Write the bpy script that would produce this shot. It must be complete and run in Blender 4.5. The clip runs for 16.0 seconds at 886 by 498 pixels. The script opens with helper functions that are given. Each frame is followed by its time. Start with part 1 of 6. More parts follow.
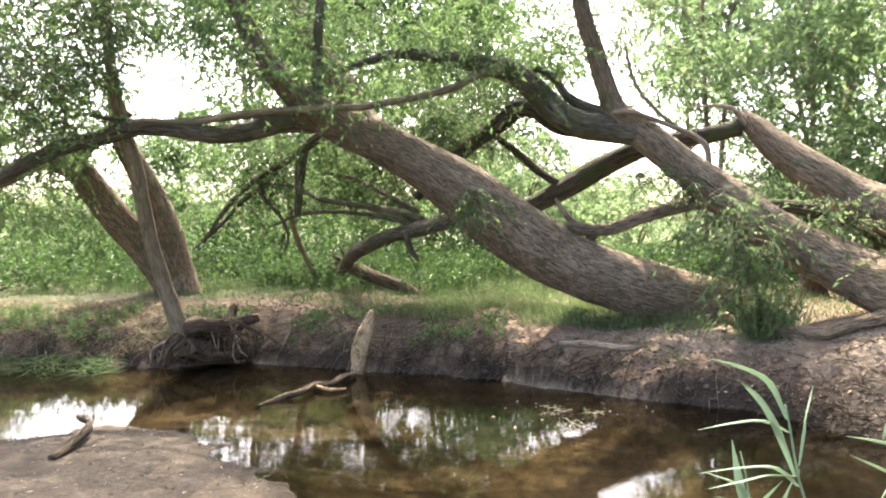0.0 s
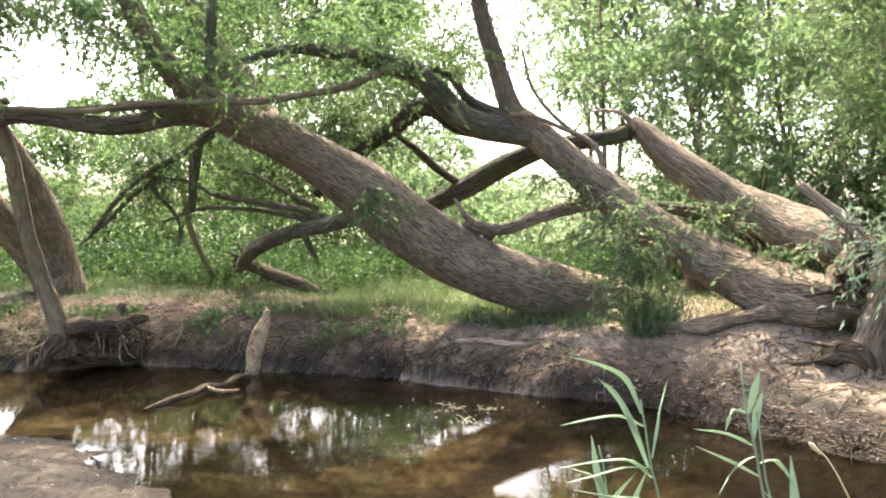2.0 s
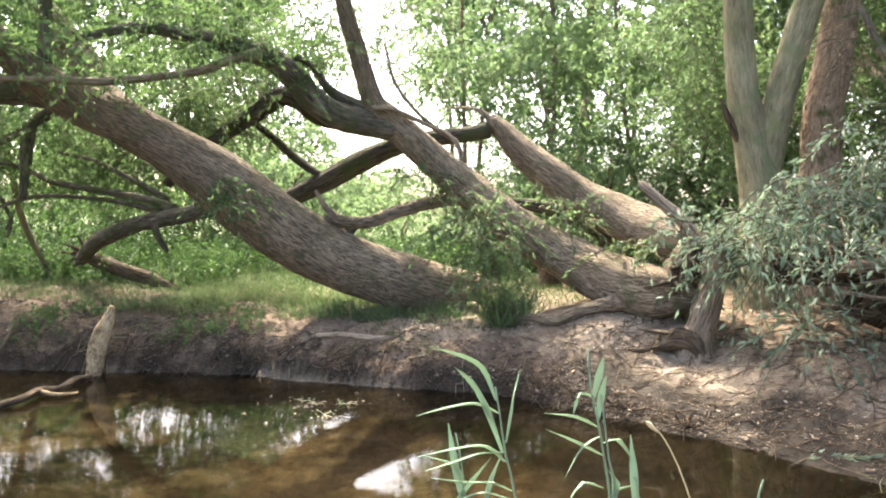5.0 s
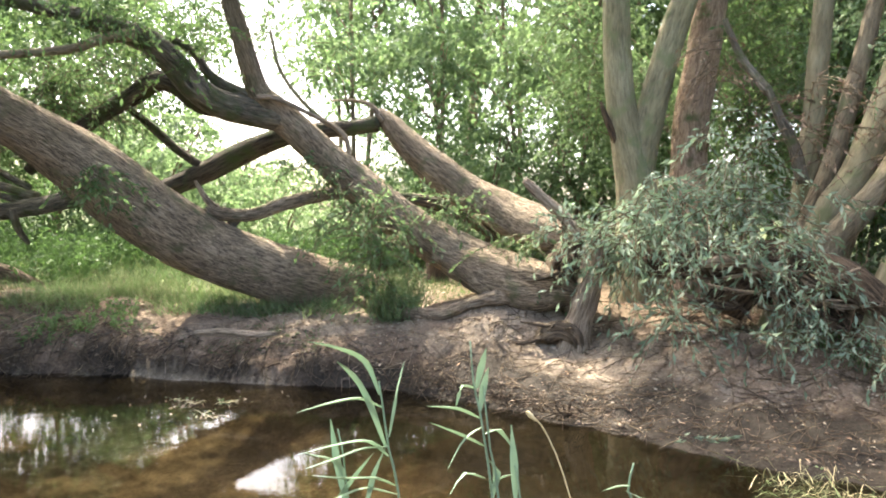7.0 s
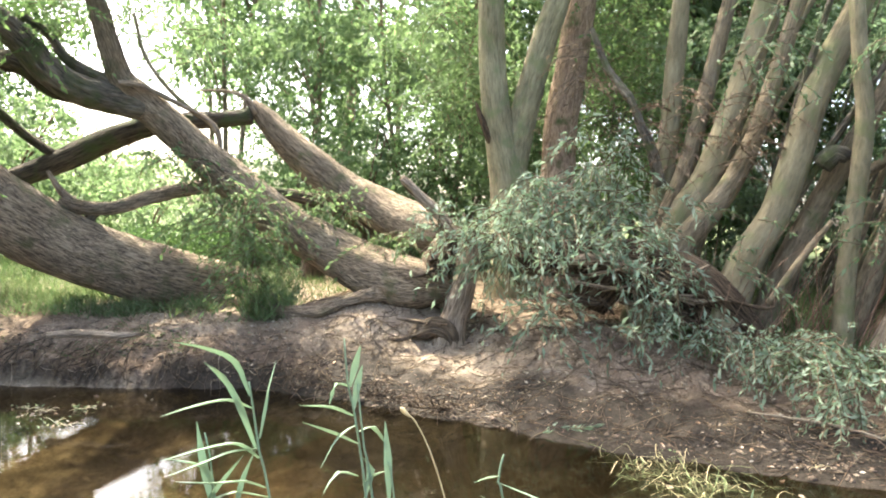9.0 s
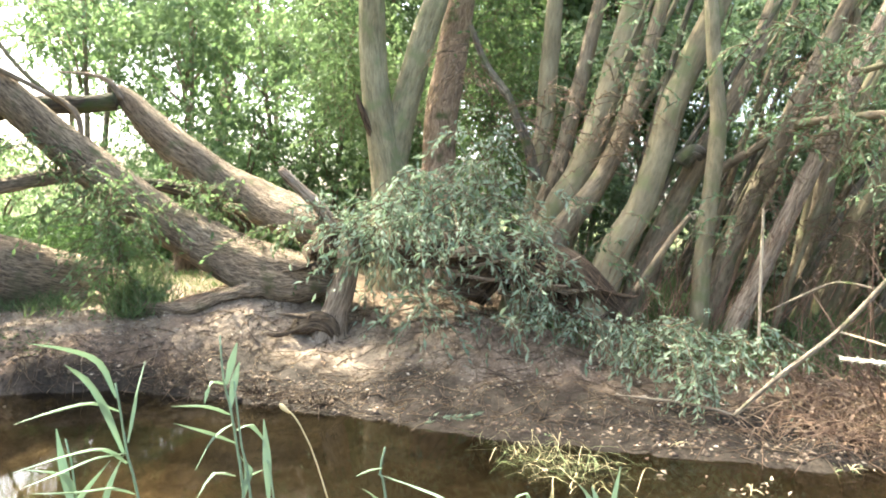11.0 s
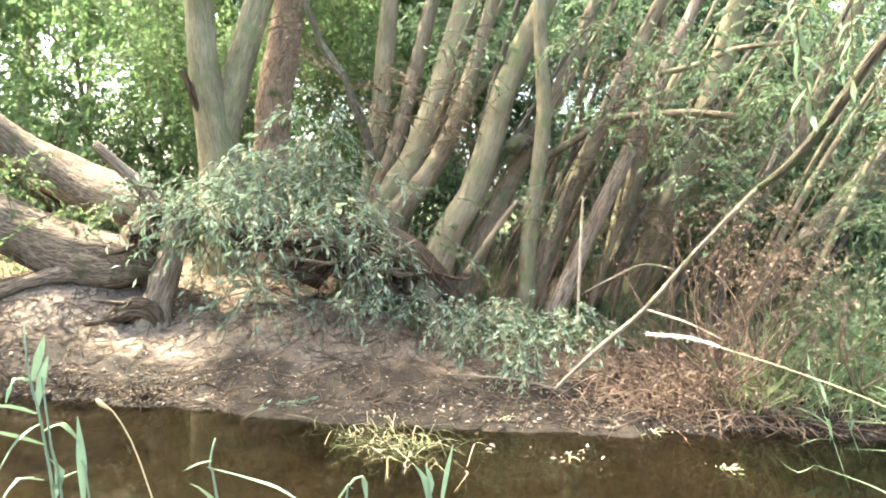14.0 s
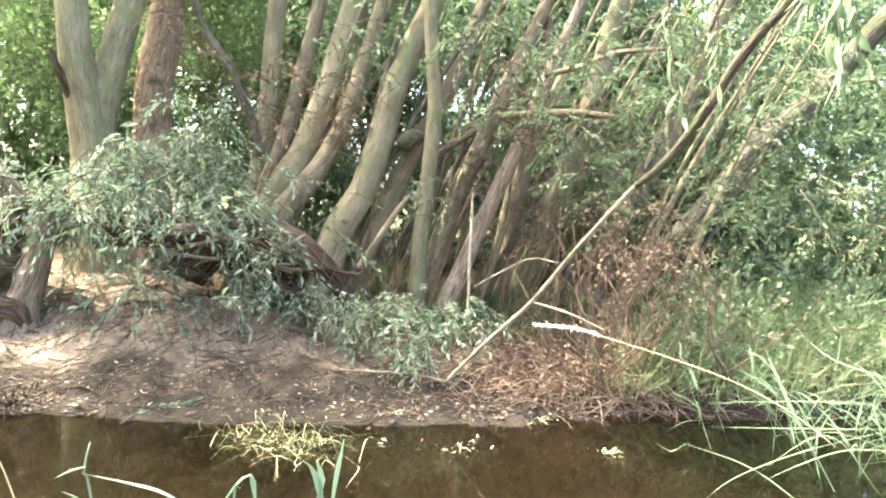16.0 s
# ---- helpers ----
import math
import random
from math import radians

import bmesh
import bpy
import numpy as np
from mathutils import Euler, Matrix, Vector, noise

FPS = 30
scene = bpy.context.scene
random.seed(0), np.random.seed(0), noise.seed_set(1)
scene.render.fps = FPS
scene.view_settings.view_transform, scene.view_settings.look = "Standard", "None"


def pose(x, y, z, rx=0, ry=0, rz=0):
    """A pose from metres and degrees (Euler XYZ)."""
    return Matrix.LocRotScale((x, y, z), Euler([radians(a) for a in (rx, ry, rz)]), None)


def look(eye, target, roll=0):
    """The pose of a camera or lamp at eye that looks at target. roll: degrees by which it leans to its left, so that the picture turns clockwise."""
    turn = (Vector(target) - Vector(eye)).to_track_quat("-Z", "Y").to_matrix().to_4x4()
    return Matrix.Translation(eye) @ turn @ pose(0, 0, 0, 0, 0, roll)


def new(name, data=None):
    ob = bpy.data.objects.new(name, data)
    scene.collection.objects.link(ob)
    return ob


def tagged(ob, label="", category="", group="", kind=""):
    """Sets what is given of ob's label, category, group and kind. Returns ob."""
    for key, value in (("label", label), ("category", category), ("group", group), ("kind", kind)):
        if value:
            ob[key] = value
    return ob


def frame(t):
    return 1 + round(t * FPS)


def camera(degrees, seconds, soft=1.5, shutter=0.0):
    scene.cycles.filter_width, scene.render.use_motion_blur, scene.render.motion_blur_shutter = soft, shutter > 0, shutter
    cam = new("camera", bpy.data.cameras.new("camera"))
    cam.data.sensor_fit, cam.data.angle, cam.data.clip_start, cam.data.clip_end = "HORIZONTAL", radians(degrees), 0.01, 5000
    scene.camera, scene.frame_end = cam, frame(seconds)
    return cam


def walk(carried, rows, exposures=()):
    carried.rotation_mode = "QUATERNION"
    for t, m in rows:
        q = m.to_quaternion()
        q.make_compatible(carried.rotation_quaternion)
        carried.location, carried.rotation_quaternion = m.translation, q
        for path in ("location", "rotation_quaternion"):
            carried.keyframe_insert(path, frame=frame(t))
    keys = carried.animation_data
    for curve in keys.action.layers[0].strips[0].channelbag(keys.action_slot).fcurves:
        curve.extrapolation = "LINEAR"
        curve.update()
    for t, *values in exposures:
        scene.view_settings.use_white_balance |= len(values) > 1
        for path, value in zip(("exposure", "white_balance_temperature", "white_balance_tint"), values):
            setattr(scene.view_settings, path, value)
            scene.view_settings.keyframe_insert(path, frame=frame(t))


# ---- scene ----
cam = camera(63.6, 16.0, soft=1.95)
PATH = [
    (0, 0.000, 0.000, 1.550, 88.00, 0.70, -0.02),
    (0.5, 0.021, 0.003, 1.551, 87.96, 0.46, -1.43),
    (1, 0.056, -0.004, 1.552, 87.88, 0.43, -3.20),
    (1.5, 0.101, -0.013, 1.562, 87.79, 0.19, -5.11),
    (2, 0.117, -0.012, 1.561, 87.74, 0.07, -7.18),
    (2.5, 0.119, -0.011, 1.557, 87.68, -0.08, -8.86),
    (3, 0.122, -0.012, 1.556, 87.64, -0.16, -10.65),
    (3.5, 0.122, -0.010, 1.557, 87.56, -0.33, -12.37),
    (4, 0.122, -0.010, 1.556, 87.48, -0.43, -14.28),
    (6.5, 0.145, 0.005, 1.544, 87.19, -1.27, -24.59),
    (7, 0.148, 0.006, 1.544, 87.12, -1.47, -27.01),
    (7.5, 0.145, 0.006, 1.543, 87.10, -1.61, -29.19),
    (8, 0.149, 0.004, 1.544, 87.12, -1.70, -31.62),
    (8.5, 0.152, 0.003, 1.544, 87.16, -2.05, -34.10),
    (9, 0.155, 0.001, 1.544, 87.21, -2.25, -36.78),
    (11.5, 0.156, -0.003, 1.545, 86.78, -2.64, -48.43),
    (12, 0.152, -0.001, 1.547, 86.49, -2.92, -50.52),
    (12.5, 0.160, -0.001, 1.545, 86.37, -3.21, -52.38),
    (13, 0.163, 0.003, 1.546, 86.32, -3.34, -54.74),
    (13.5, 0.158, 0.001, 1.546, 86.30, -3.22, -57.06),
    (14, 0.155, 0.002, 1.550, 86.31, -3.45, -59.39),
    (14.5, 0.160, -0.000, 1.544, 86.33, -3.69, -61.51),
    (15, 0.161, -0.002, 1.548, 86.38, -3.89, -63.84),
    (15.5, 0.155, -0.003, 1.546, 86.45, -3.99, -65.97),
    (16, 0.151, -0.002, 1.540, 86.56, -3.89, -68.07),
]
walk(cam, [(t, pose(*p)) for t, *p in PATH], exposures=[(0.0, 3.14, 6700, 10), (6.5, 3.15, 6700, 6), (9.0, 3.32, 6700, 4), (12.5, 3.7, 6700, 2), (16.0, 3.93, 6700, 4)])

# ---- light ----
SUN_AZ, SUN_EL = -6.0, 54.0          # degrees clockwise from +y, and up
world = bpy.data.worlds.new("sky")
scene.world = world
world.use_nodes = True
wn = world.node_tree
sky = wn.nodes.new("ShaderNodeTexSky")
sky.sky_type, sky.sun_disc = "NISHITA", False
sky.sun_elevation, sky.sun_rotation = radians(SUN_EL), radians(SUN_AZ)
sky.air_density, sky.dust_density, sky.ozone_density = 0.7, 6.0, 0.6
wn.nodes["Background"].inputs["Strength"].default_value = 0.15
wn.links.new(sky.outputs[0], wn.nodes["Background"].inputs["Color"])
sun = new("sun", bpy.data.lights.new("sun", "SUN"))
sun.data.energy, sun.data.angle, sun.data.color = 3.0, radians(0.8), (1.0, 0.93, 0.82)
sa, se = radians(SUN_AZ), radians(SUN_EL)
sun.matrix_world = look((20 * math.sin(sa) * math.cos(se), 20 * math.cos(sa) * math.cos(se), 20 * math.sin(se)), (0, 0, 0))


# ---- numbers and shapes ----
def hashed(ix, iy, iz, seed):
    h = (ix * 374761393 + iy * 668265263 + iz * 2147483647 + seed * 974634777) & 0xFFFFFFFF
    h = ((h ^ (h >> 13)) * 1274126177) & 0xFFFFFFFF
    return ((h ^ (h >> 16)) & 0xFFFF) / 65535.0


def vnoise(p, seed=0):
    """Value noise, 0 to 1, for an array of places (n, 3)."""
    p = np.asarray(p, float)
    i = np.floor(p).astype(np.int64)
    f = p - i
    f = f * f * (3 - 2 * f)
    out = 0
    for dx in (0, 1):
        for dy in (0, 1):
            for dz in (0, 1):
                w = (f[:, 0] if dx else 1 - f[:, 0]) * (f[:, 1] if dy else 1 - f[:, 1]) * (f[:, 2] if dz else 1 - f[:, 2])
                out = out + w * hashed(i[:, 0] + dx, i[:, 1] + dy, i[:, 2] + dz, seed)
    return out


def fbm(p, seed=0, octaves=3):
    p = np.asarray(p, float)
    out, amp = 0, 0.5
    for k in range(octaves):
        out = out + amp * vnoise(p * 2**k, seed + k)
        amp /= 2
    return out / (1 - 0.5**octaves)


def smooth(a, b, x):
    t = np.clip((x - a) / (b - a), 0, 1)
    return t * t * (3 - 2 * t)


def unit(v):
    return v / np.maximum(np.linalg.norm(v, axis=-1, keepdims=True), 1e-9)


def raw_mesh(name, verts, faces, size):
    """A mesh from arrays of vertices and of faces that all have `size` corners."""
    mesh = bpy.data.meshes.new(name)
    mesh.vertices.add(len(verts))
    mesh.vertices.foreach_set("co", np.asarray(verts, np.float32).ravel())
    mesh.loops.add(faces.size)
    mesh.loops.foreach_set("vertex_index", np.asarray(faces, np.int32).ravel())
    mesh.polygons.add(len(faces))
    mesh.polygons.foreach_set("loop_start", np.arange(0, faces.size, size, dtype=np.int32))
    mesh.update(calc_edges=True)
    return mesh


def put(name, mesh, material, parent=None, label="", smoothed=False):
    """Links a mesh given in world places as one object, under a parent if there is one."""
    mesh.materials.append(material)
    if smoothed:
        mesh.polygons.foreach_set("use_smooth", np.ones(len(mesh.polygons), dtype=bool))
    if parent:
        off = parent.matrix_basis.translation
        up = parent.parent
        if up:
            off = off + up.matrix_basis.translation
        mesh.transform(Matrix.Translation(-off))
    ob = new(name, mesh)
    ob.parent = parent
    if label:
        ob["label"] = label
    return ob


def thing(name, base, label, category, group=""):
    ob = new(name)
    ob.location = base
    ob.empty_display_size = 0.2
    return tagged(ob, label, category, group)


def spline(points, step):
    """Places and radii along a smooth line through (x, y, z, r) points, about `step` apart."""
    p = np.asarray(points, float)
    p = np.vstack([2 * p[0] - p[1], p, 2 * p[-1] - p[-2]])
    out = []
    for k in range(1, len(p) - 2):
        n = max(2, int(np.linalg.norm(p[k + 1, :3] - p[k, :3]) / step))
        t = np.linspace(0, 1, n, endpoint=False)[:, None]
        a, b, c, d = p[k - 1], p[k], p[k + 1], p[k + 2]
        out.append(0.5 * (2 * b + (c - a) * t + (2 * a - 5 * b + 4 * c - d) * t**2 + (3 * b - a - 3 * c + d) * t**3))
    out.append(p[-2][None])
    out = np.vstack(out)
    return out[:, :3], np.maximum(out[:, 3], 0.002)


def tube_arrays(points, sides=10, step=0.08, lumps=0.08, ridges=0.0, seed=0, tip=True):
    c, r = spline(points, step)
    n = len(c)
    d = unit(np.gradient(c, axis=0))
    ref = np.tile([0.0, 0.0, 1.0], (n, 1))
    ref[np.abs(d[:, 2]) > 0.9] = (1, 0, 0)
    if np.any(np.abs(d[:, 2]) > 0.9) and not np.all(np.abs(d[:, 2]) > 0.9):
        ref[:] = unit(np.array([0.35, -0.93, 0.12]))
    u = unit(np.cross(d, ref))
    v = np.cross(d, u)
    th = np.linspace(0, 2 * np.pi, sides, endpoint=False)
    along = np.r_[0, np.cumsum(np.linalg.norm(np.diff(c, axis=0), axis=1))]
    rad = np.tile(r[:, None], (1, sides))
    co = np.stack(np.broadcast_arrays(np.cos(th)[None] * r.mean() * 1.0, np.sin(th)[None] * r.mean(), along[:, None]), -1).reshape(-1, 3)
    size = max(r.mean(), 0.02)
    wob = fbm(co / np.array([size, size, size * 3]) * 0.8 + seed * 7.3, seed) - 0.5
    rad = rad * (1 + lumps * 2 * wob.reshape(n, sides))
    if ridges:
        fur = vnoise(np.stack([co[:, 0] * 34, co[:, 1] * 34, co[:, 2] * 5], -1) + seed * 3.1, seed + 5)
        rad = rad + ridges * (np.abs(fur.reshape(n, sides) - 0.5) * 2 - 0.5)
    verts = c[:, None] + rad[..., None] * (np.cos(th)[None, :, None] * u[:, None] + np.sin(th)[None, :, None] * v[:, None])
    verts = verts.reshape(-1, 3)
    i = np.arange(n - 1)[:, None] * sides
    j = np.arange(sides)[None]
    k = (j + 1) % sides
    faces = np.stack([i + j, i + k, i + sides + k, i + sides + j], -1).reshape(-1, 4)
    # closed ends: each cap is a fan of quads to a doubled centre
    caps = []
    for row, place in ((0, c[0] - d[0] * r[0] * 0.25), (n - 1, c[-1] + d[-1] * r[-1] * 0.25)):
        at = len(verts)
        verts = np.vstack([verts, place])
        m = np.arange(0, sides, 2)
        ring = np.stack([row * sides + m, row * sides + (m + 1) % sides, row * sides + (m + 2) % sides, np.full(len(m), at)], -1)
        caps.append(ring if row else ring[:, ::-1])
    faces = np.vstack([faces, *caps])
    co = np.vstack([co, [[0, 0, 0], [0, 0, along[-1]]]])
    return verts, faces, co


def tube(name, points, material, parent=None, label="", **how):
    verts, faces, co = tube_arrays(points, **how)
    mesh = raw_mesh(name, verts, faces, 4)
    at = mesh.attributes.new("grain", "FLOAT_VECTOR", "POINT")
    at.data.foreach_set("vector", np.asarray(co, np.float32).ravel())
    return put(name, mesh, material, parent, label, smoothed=True)


def tubes(name, lines, material, parent=None, label="", **how):
    """Many thin tubes as one mesh: twigs, roots, litter."""
    vs, fs, cs, at = [], [], [], 0
    for k, line in enumerate(lines):
        v, f, c = tube_arrays(line, seed=k % 50, **how)
        vs.append(v), fs.append(f + at), cs.append(c)
        at += len(v)
    mesh = raw_mesh(name, np.vstack(vs), np.vstack(fs), 4)
    a = mesh.attributes.new("grain", "FLOAT_VECTOR", "POINT")
    a.data.foreach_set("vector", np.asarray(np.vstack(cs), np.float32).ravel())
    return put(name, mesh, material, parent, label, smoothed=True)


def leaf_mesh(name, base, way, length, width, rng, fold=0.25, bend=0.25):
    """Lance-shaped leaves, each bent at its widest place."""
    n = len(base)
    way = unit(way)
    side = unit(np.cross(way, rng.normal(size=(n, 3))))
    up = np.cross(side, way)
    length, width = np.asarray(length).reshape(-1, 1) * np.ones((n, 1)), np.asarray(width).reshape(-1, 1) * np.ones((n, 1))
    mid = base + way * length * 0.45 + up * length * bend * 0.35
    tip = base + way * length - up * length * bend * 0.2
    left = mid - side * width * 0.5 + up * width * fold
    right = mid + side * width * 0.5 + up * width * fold
    verts = np.stack([base, right, tip, left], 1).reshape(-1, 3)
    at = np.arange(n)[:, None] * 4
    faces = np.vstack([at + [0, 1, 3], at + [1, 2, 3]])
    return raw_mesh(name, verts, faces, 3)


def sprays(origins, ways, length, leaves, rng, droop=0.5, leaf=0.075, spread=0.8):
    """Leafy shoots: places, directions and lengths of the leaves, and the shoots' lines."""
    n = len(origins)
    ways = unit(ways)
    length = length * rng.uniform(0.6, 1.3, n)
    s = (np.arange(leaves) + 0.6) / leaves
    s = s[None] + rng.uniform(-0.4, 0.4, (n, leaves)) / leaves
    along = ways[:, None] * (s * length[:, None])[..., None]
    along[..., 2] -= droop * (s**2) * length[:, None]
    base = origins[:, None] + along
    d = ways[:, None] + np.zeros((n, leaves, 3))
    d[..., 2] -= 2 * droop * s
    d = unit(d) + spread * unit(rng.normal(size=(n, leaves, 3)))
    d[..., 2] -= 0.25
    size = leaf * rng.uniform(0.6, 1.25, (n, leaves))
    lines = []
    for k in range(n):
        t = np.array([0, 0.5, 1.0])[:, None]
        q = origins[k] + ways[k] * t * length[k]
        q[:, 2] -= droop * t[:, 0] ** 2 * length[k]
        lines.append(np.c_[q, [0.006, 0.004, 0.002]])
    return base.reshape(-1, 3), d.reshape(-1, 3), size.ravel(), lines


def cloud(blobs, rng, clump=0.55, cut=0.42):
    """Places in ellipsoids (centre, radii, number), gathered in clumps with gaps between them."""
    out = []
    for k, (centre, radii, number) in enumerate(blobs):
        got, limit = 0, cut + 0.12
        kept = []
        while got < number:
            limit -= 0.02
            p = rng.uniform(-1, 1, (number * 4, 3))
            r2 = (p**2).sum(1)
            p = p[(r2 < 1) & (r2 > rng.uniform(0, 0.5, len(p)))]
            p = np.asarray(centre) + p * np.asarray(radii)
            p = p[fbm(p / clump, 11 + k, 2) > min(cut, limit)]
            kept.append(p)
            got += len(p)
        out.append(np.vstack(kept)[:number])
    return np.vstack(out)


def crown(name, blobs, material, parent, seed, leaf=0.075, shoot=0.42, leaves=12, droop=0.5, wide=0.3, clump=0.55, cut=0.42, twig=None, label="", spread=0.8, more=1.0):
    rng = np.random.default_rng(seed)
    o = cloud([(c, r, int(n * more) + 1) for c, r, n in blobs], rng, clump, cut)
    w = rng.normal(size=(len(o), 3)) * (1, 1, 0.5)
    b, d, s, lines = sprays(o, w, shoot, leaves, rng, droop, leaf, spread)
    mesh = leaf_mesh(name, b, d, s, s * wide, rng)
    ob = put(name, mesh, material, parent, label)
    ob["kind"] = "stuff"
    if twig:
        tubes("twigwork", lines[:: max(1, len(lines) // 500)], twig, parent, sides=3, step=1.0, lumps=0.0)["kind"] = "stuff"
    return ob


# ---- materials ----
def shader(name):
    mat = bpy.data.materials.new(name)
    mat.use_nodes = True
    t = mat.node_tree
    return mat, t, t.nodes["Principled BSDF"], t.nodes["Material Output"]


def node(t, kind, **values):
    n = t.nodes.new("ShaderNode" + kind)
    for key, value in values.items():
        n.inputs[key.replace("_", " ")].default_value = value
    return n


def ramp(t, source, stops):
    r = t.nodes.new("ShaderNodeValToRGB")
    while len(r.color_ramp.elements) < len(stops):
        r.color_ramp.elements.new(0.5)
    for e, (at, col) in zip(r.color_ramp.elements, stops):
        e.position, e.color = at, (*col, 1)
    t.links.new(source, r.inputs[0])
    return r.outputs[0]


def mix(t, fac, a, b, blend="MIX"):
    m = t.nodes.new("ShaderNodeMix")
    m.data_type, m.blend_type = "RGBA", blend
    for sock, v in ((m.inputs[0], fac), (m.inputs[6], a), (m.inputs[7], b)):
        if isinstance(v, bpy.types.NodeSocket):
            t.links.new(v, sock)
        else:
            sock.default_value = v if isinstance(v, float) else (*v, 1)
    return m.outputs[2]


def bark(name, dark, light, moss=0.0, grain=1.0, mossy=(0.07, 0.09, 0.03), relief=1.0, furrow=0.0, along=9.5):
    mat, t, bsdf, _ = shader(name)
    at = t.nodes.new("ShaderNodeAttribute")
    at.attribute_name = "grain"
    stretch = t.nodes.new("ShaderNodeMapping")
    stretch.inputs["Scale"].default_value = (72 * grain, 72 * grain, along * grain)
    t.links.new(at.outputs["Vector"], stretch.inputs["Vector"])
    fine = node(t, "TexNoise", Scale=1.0, Detail=6.0, Roughness=0.62, Distortion=0.7)
    t.links.new(stretch.outputs[0], fine.inputs["Vector"])
    deep = node(t, "TexNoise", Scale=0.42, Detail=3.0, Roughness=0.5, Distortion=1.0)
    t.links.new(stretch.outputs[0], deep.inputs["Vector"])
    split = node(t, "Math")
    split.operation = "SUBTRACT"
    split.inputs[1].default_value = 0.5
    t.links.new(deep.outputs[0], split.inputs[0])
    crack = node(t, "Math")
    crack.operation = "ABSOLUTE"
    t.links.new(split.outputs[0], crack.inputs[0])
    plate = node(t, "MapRange", From_Min=0.0, From_Max=0.13, To_Min=0.3, To_Max=0.68)
    t.links.new(crack.outputs[0], plate.inputs[0])
    ridge = node(t, "Math")
    ridge.operation = "MULTIPLY_ADD"
    ridge.inputs[1].default_value = furrow or 0.5
    t.links.new(plate.outputs[0] if furrow else deep.outputs[0], ridge.inputs[0])
    part_fine = node(t, "Math")
    part_fine.operation = "MULTIPLY"
    part_fine.inputs[1].default_value = 1 - (furrow or 0.5)
    t.links.new(fine.outputs[0], part_fine.inputs[0])
    t.links.new(part_fine.outputs[0], ridge.inputs[2])
    geo = t.nodes.new("ShaderNodeNewGeometry")
    broad = node(t, "TexNoise", Scale=2.2, Detail=4.0)
    t.links.new(geo.outputs["Position"], broad.inputs["Vector"])
    col = ramp(t, ridge.outputs[0], [(0.39, dark), (0.49, tuple(0.5 * a + 0.5 * b for a, b in zip(dark, light))), (0.61, light)])
    tone = ramp(t, broad.outputs[0], [(0.3, (0.78, 0.74, 0.7)), (0.7, (1.12, 1.1, 1.07))])
    col = mix(t, 1.0, col, tone, "MULTIPLY")
    if moss:
        patch = node(t, "TexNoise", Scale=5.0, Detail=5.0)
        t.links.new(geo.outputs["Position"], patch.inputs["Vector"])
        fac = ramp(t, patch.outputs[0], [(0.62 - 0.3 * moss, (0, 0, 0)), (0.75 - 0.2 * moss, (1, 1, 1))])
        col = mix(t, fac, col, mossy)
    t.links.new(col, bsdf.inputs["Base Color"])
    bsdf.inputs["Roughness"].default_value = 0.92
    bsdf.inputs["Specular IOR Level"].default_value = 0.2
    bump = node(t, "Bump", Strength=1.0, Distance=0.08 * relief)
    t.links.new(ridge.outputs[0], bump.inputs["Height"])
    t.links.new(bump.outputs[0], bsdf.inputs["Normal"])
    return mat


def foliage(name, colours, thin=0.45, gloss=0.55, patchy=0.85):
    """Leaves: colour varies from leaf to leaf and in broad patches; thin enough to let light through."""
    mat, t, bsdf, out = shader(name)
    geo = t.nodes.new("ShaderNodeNewGeometry")
    n = len(colours)
    col = ramp(t, geo.outputs["Random Per Island"], [(k / max(1, n - 1), c) for k, c in enumerate(colours)])
    broad = node(t, "TexNoise", Scale=1.1, Detail=3.0)
    t.links.new(geo.outputs["Position"], broad.inputs["Vector"])
    tone = ramp(t, broad.outputs[0], [(0.3, (1 - 0.4 * patchy,) * 3), (0.7, (1 + 0.3 * patchy,) * 3)])
    col = mix(t, 1.0, col, tone, "MULTIPLY")
    t.links.new(col, bsdf.inputs["Base Color"])
    bsdf.inputs["Roughness"].default_value = gloss
    bsdf.inputs["Specular IOR Level"].default_value = 0.13
    glow = t.nodes.new("ShaderNodeBsdfTranslucent")
    warm = mix(t, 1.0, col, (1.02, 1.12, 0.93), "MULTIPLY")
    t.links.new(warm, glow.inputs["Color"])
    both = node(t, "MixShader", Fac=thin)
    t.links.new(bsdf.outputs[0], both.inputs[1])
    t.links.new(glow.outputs[0], both.inputs[2])
    t.links.new(both.outputs[0], out.inputs["Surface"])
    return mat


BARK_GREY = bark("bark_furrowed_grey_brown", (0.1, 0.077, 0.055), (0.38, 0.3, 0.215), 0.2, 1.3, (0.12, 0.115, 0.06), furrow=0.42)
BARK_DARK = bark("bark_dark_mossy", (0.042, 0.038, 0.031), (0.18, 0.158, 0.125), 0.45, mossy=(0.07, 0.08, 0.036))
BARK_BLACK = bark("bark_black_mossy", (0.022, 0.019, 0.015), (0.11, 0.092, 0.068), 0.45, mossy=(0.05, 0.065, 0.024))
BARK_STEM = bark("bark_olive_brown", (0.095, 0.077, 0.053), (0.225, 0.183, 0.125), 0.3, 0.8, (0.11, 0.112, 0.055), 0.35, along=16)
BARK_SMOOTH = bark("bark_smooth_olive", (0.13, 0.114, 0.073), (0.215, 0.188, 0.123), 0.4, 0.6, (0.13, 0.13, 0.066), 0.25, along=16)
BARK_RED = bark("bark_reddish_scaly", (0.17, 0.115, 0.081), (0.43, 0.32, 0.235), 0.12, 0.8, along=22)
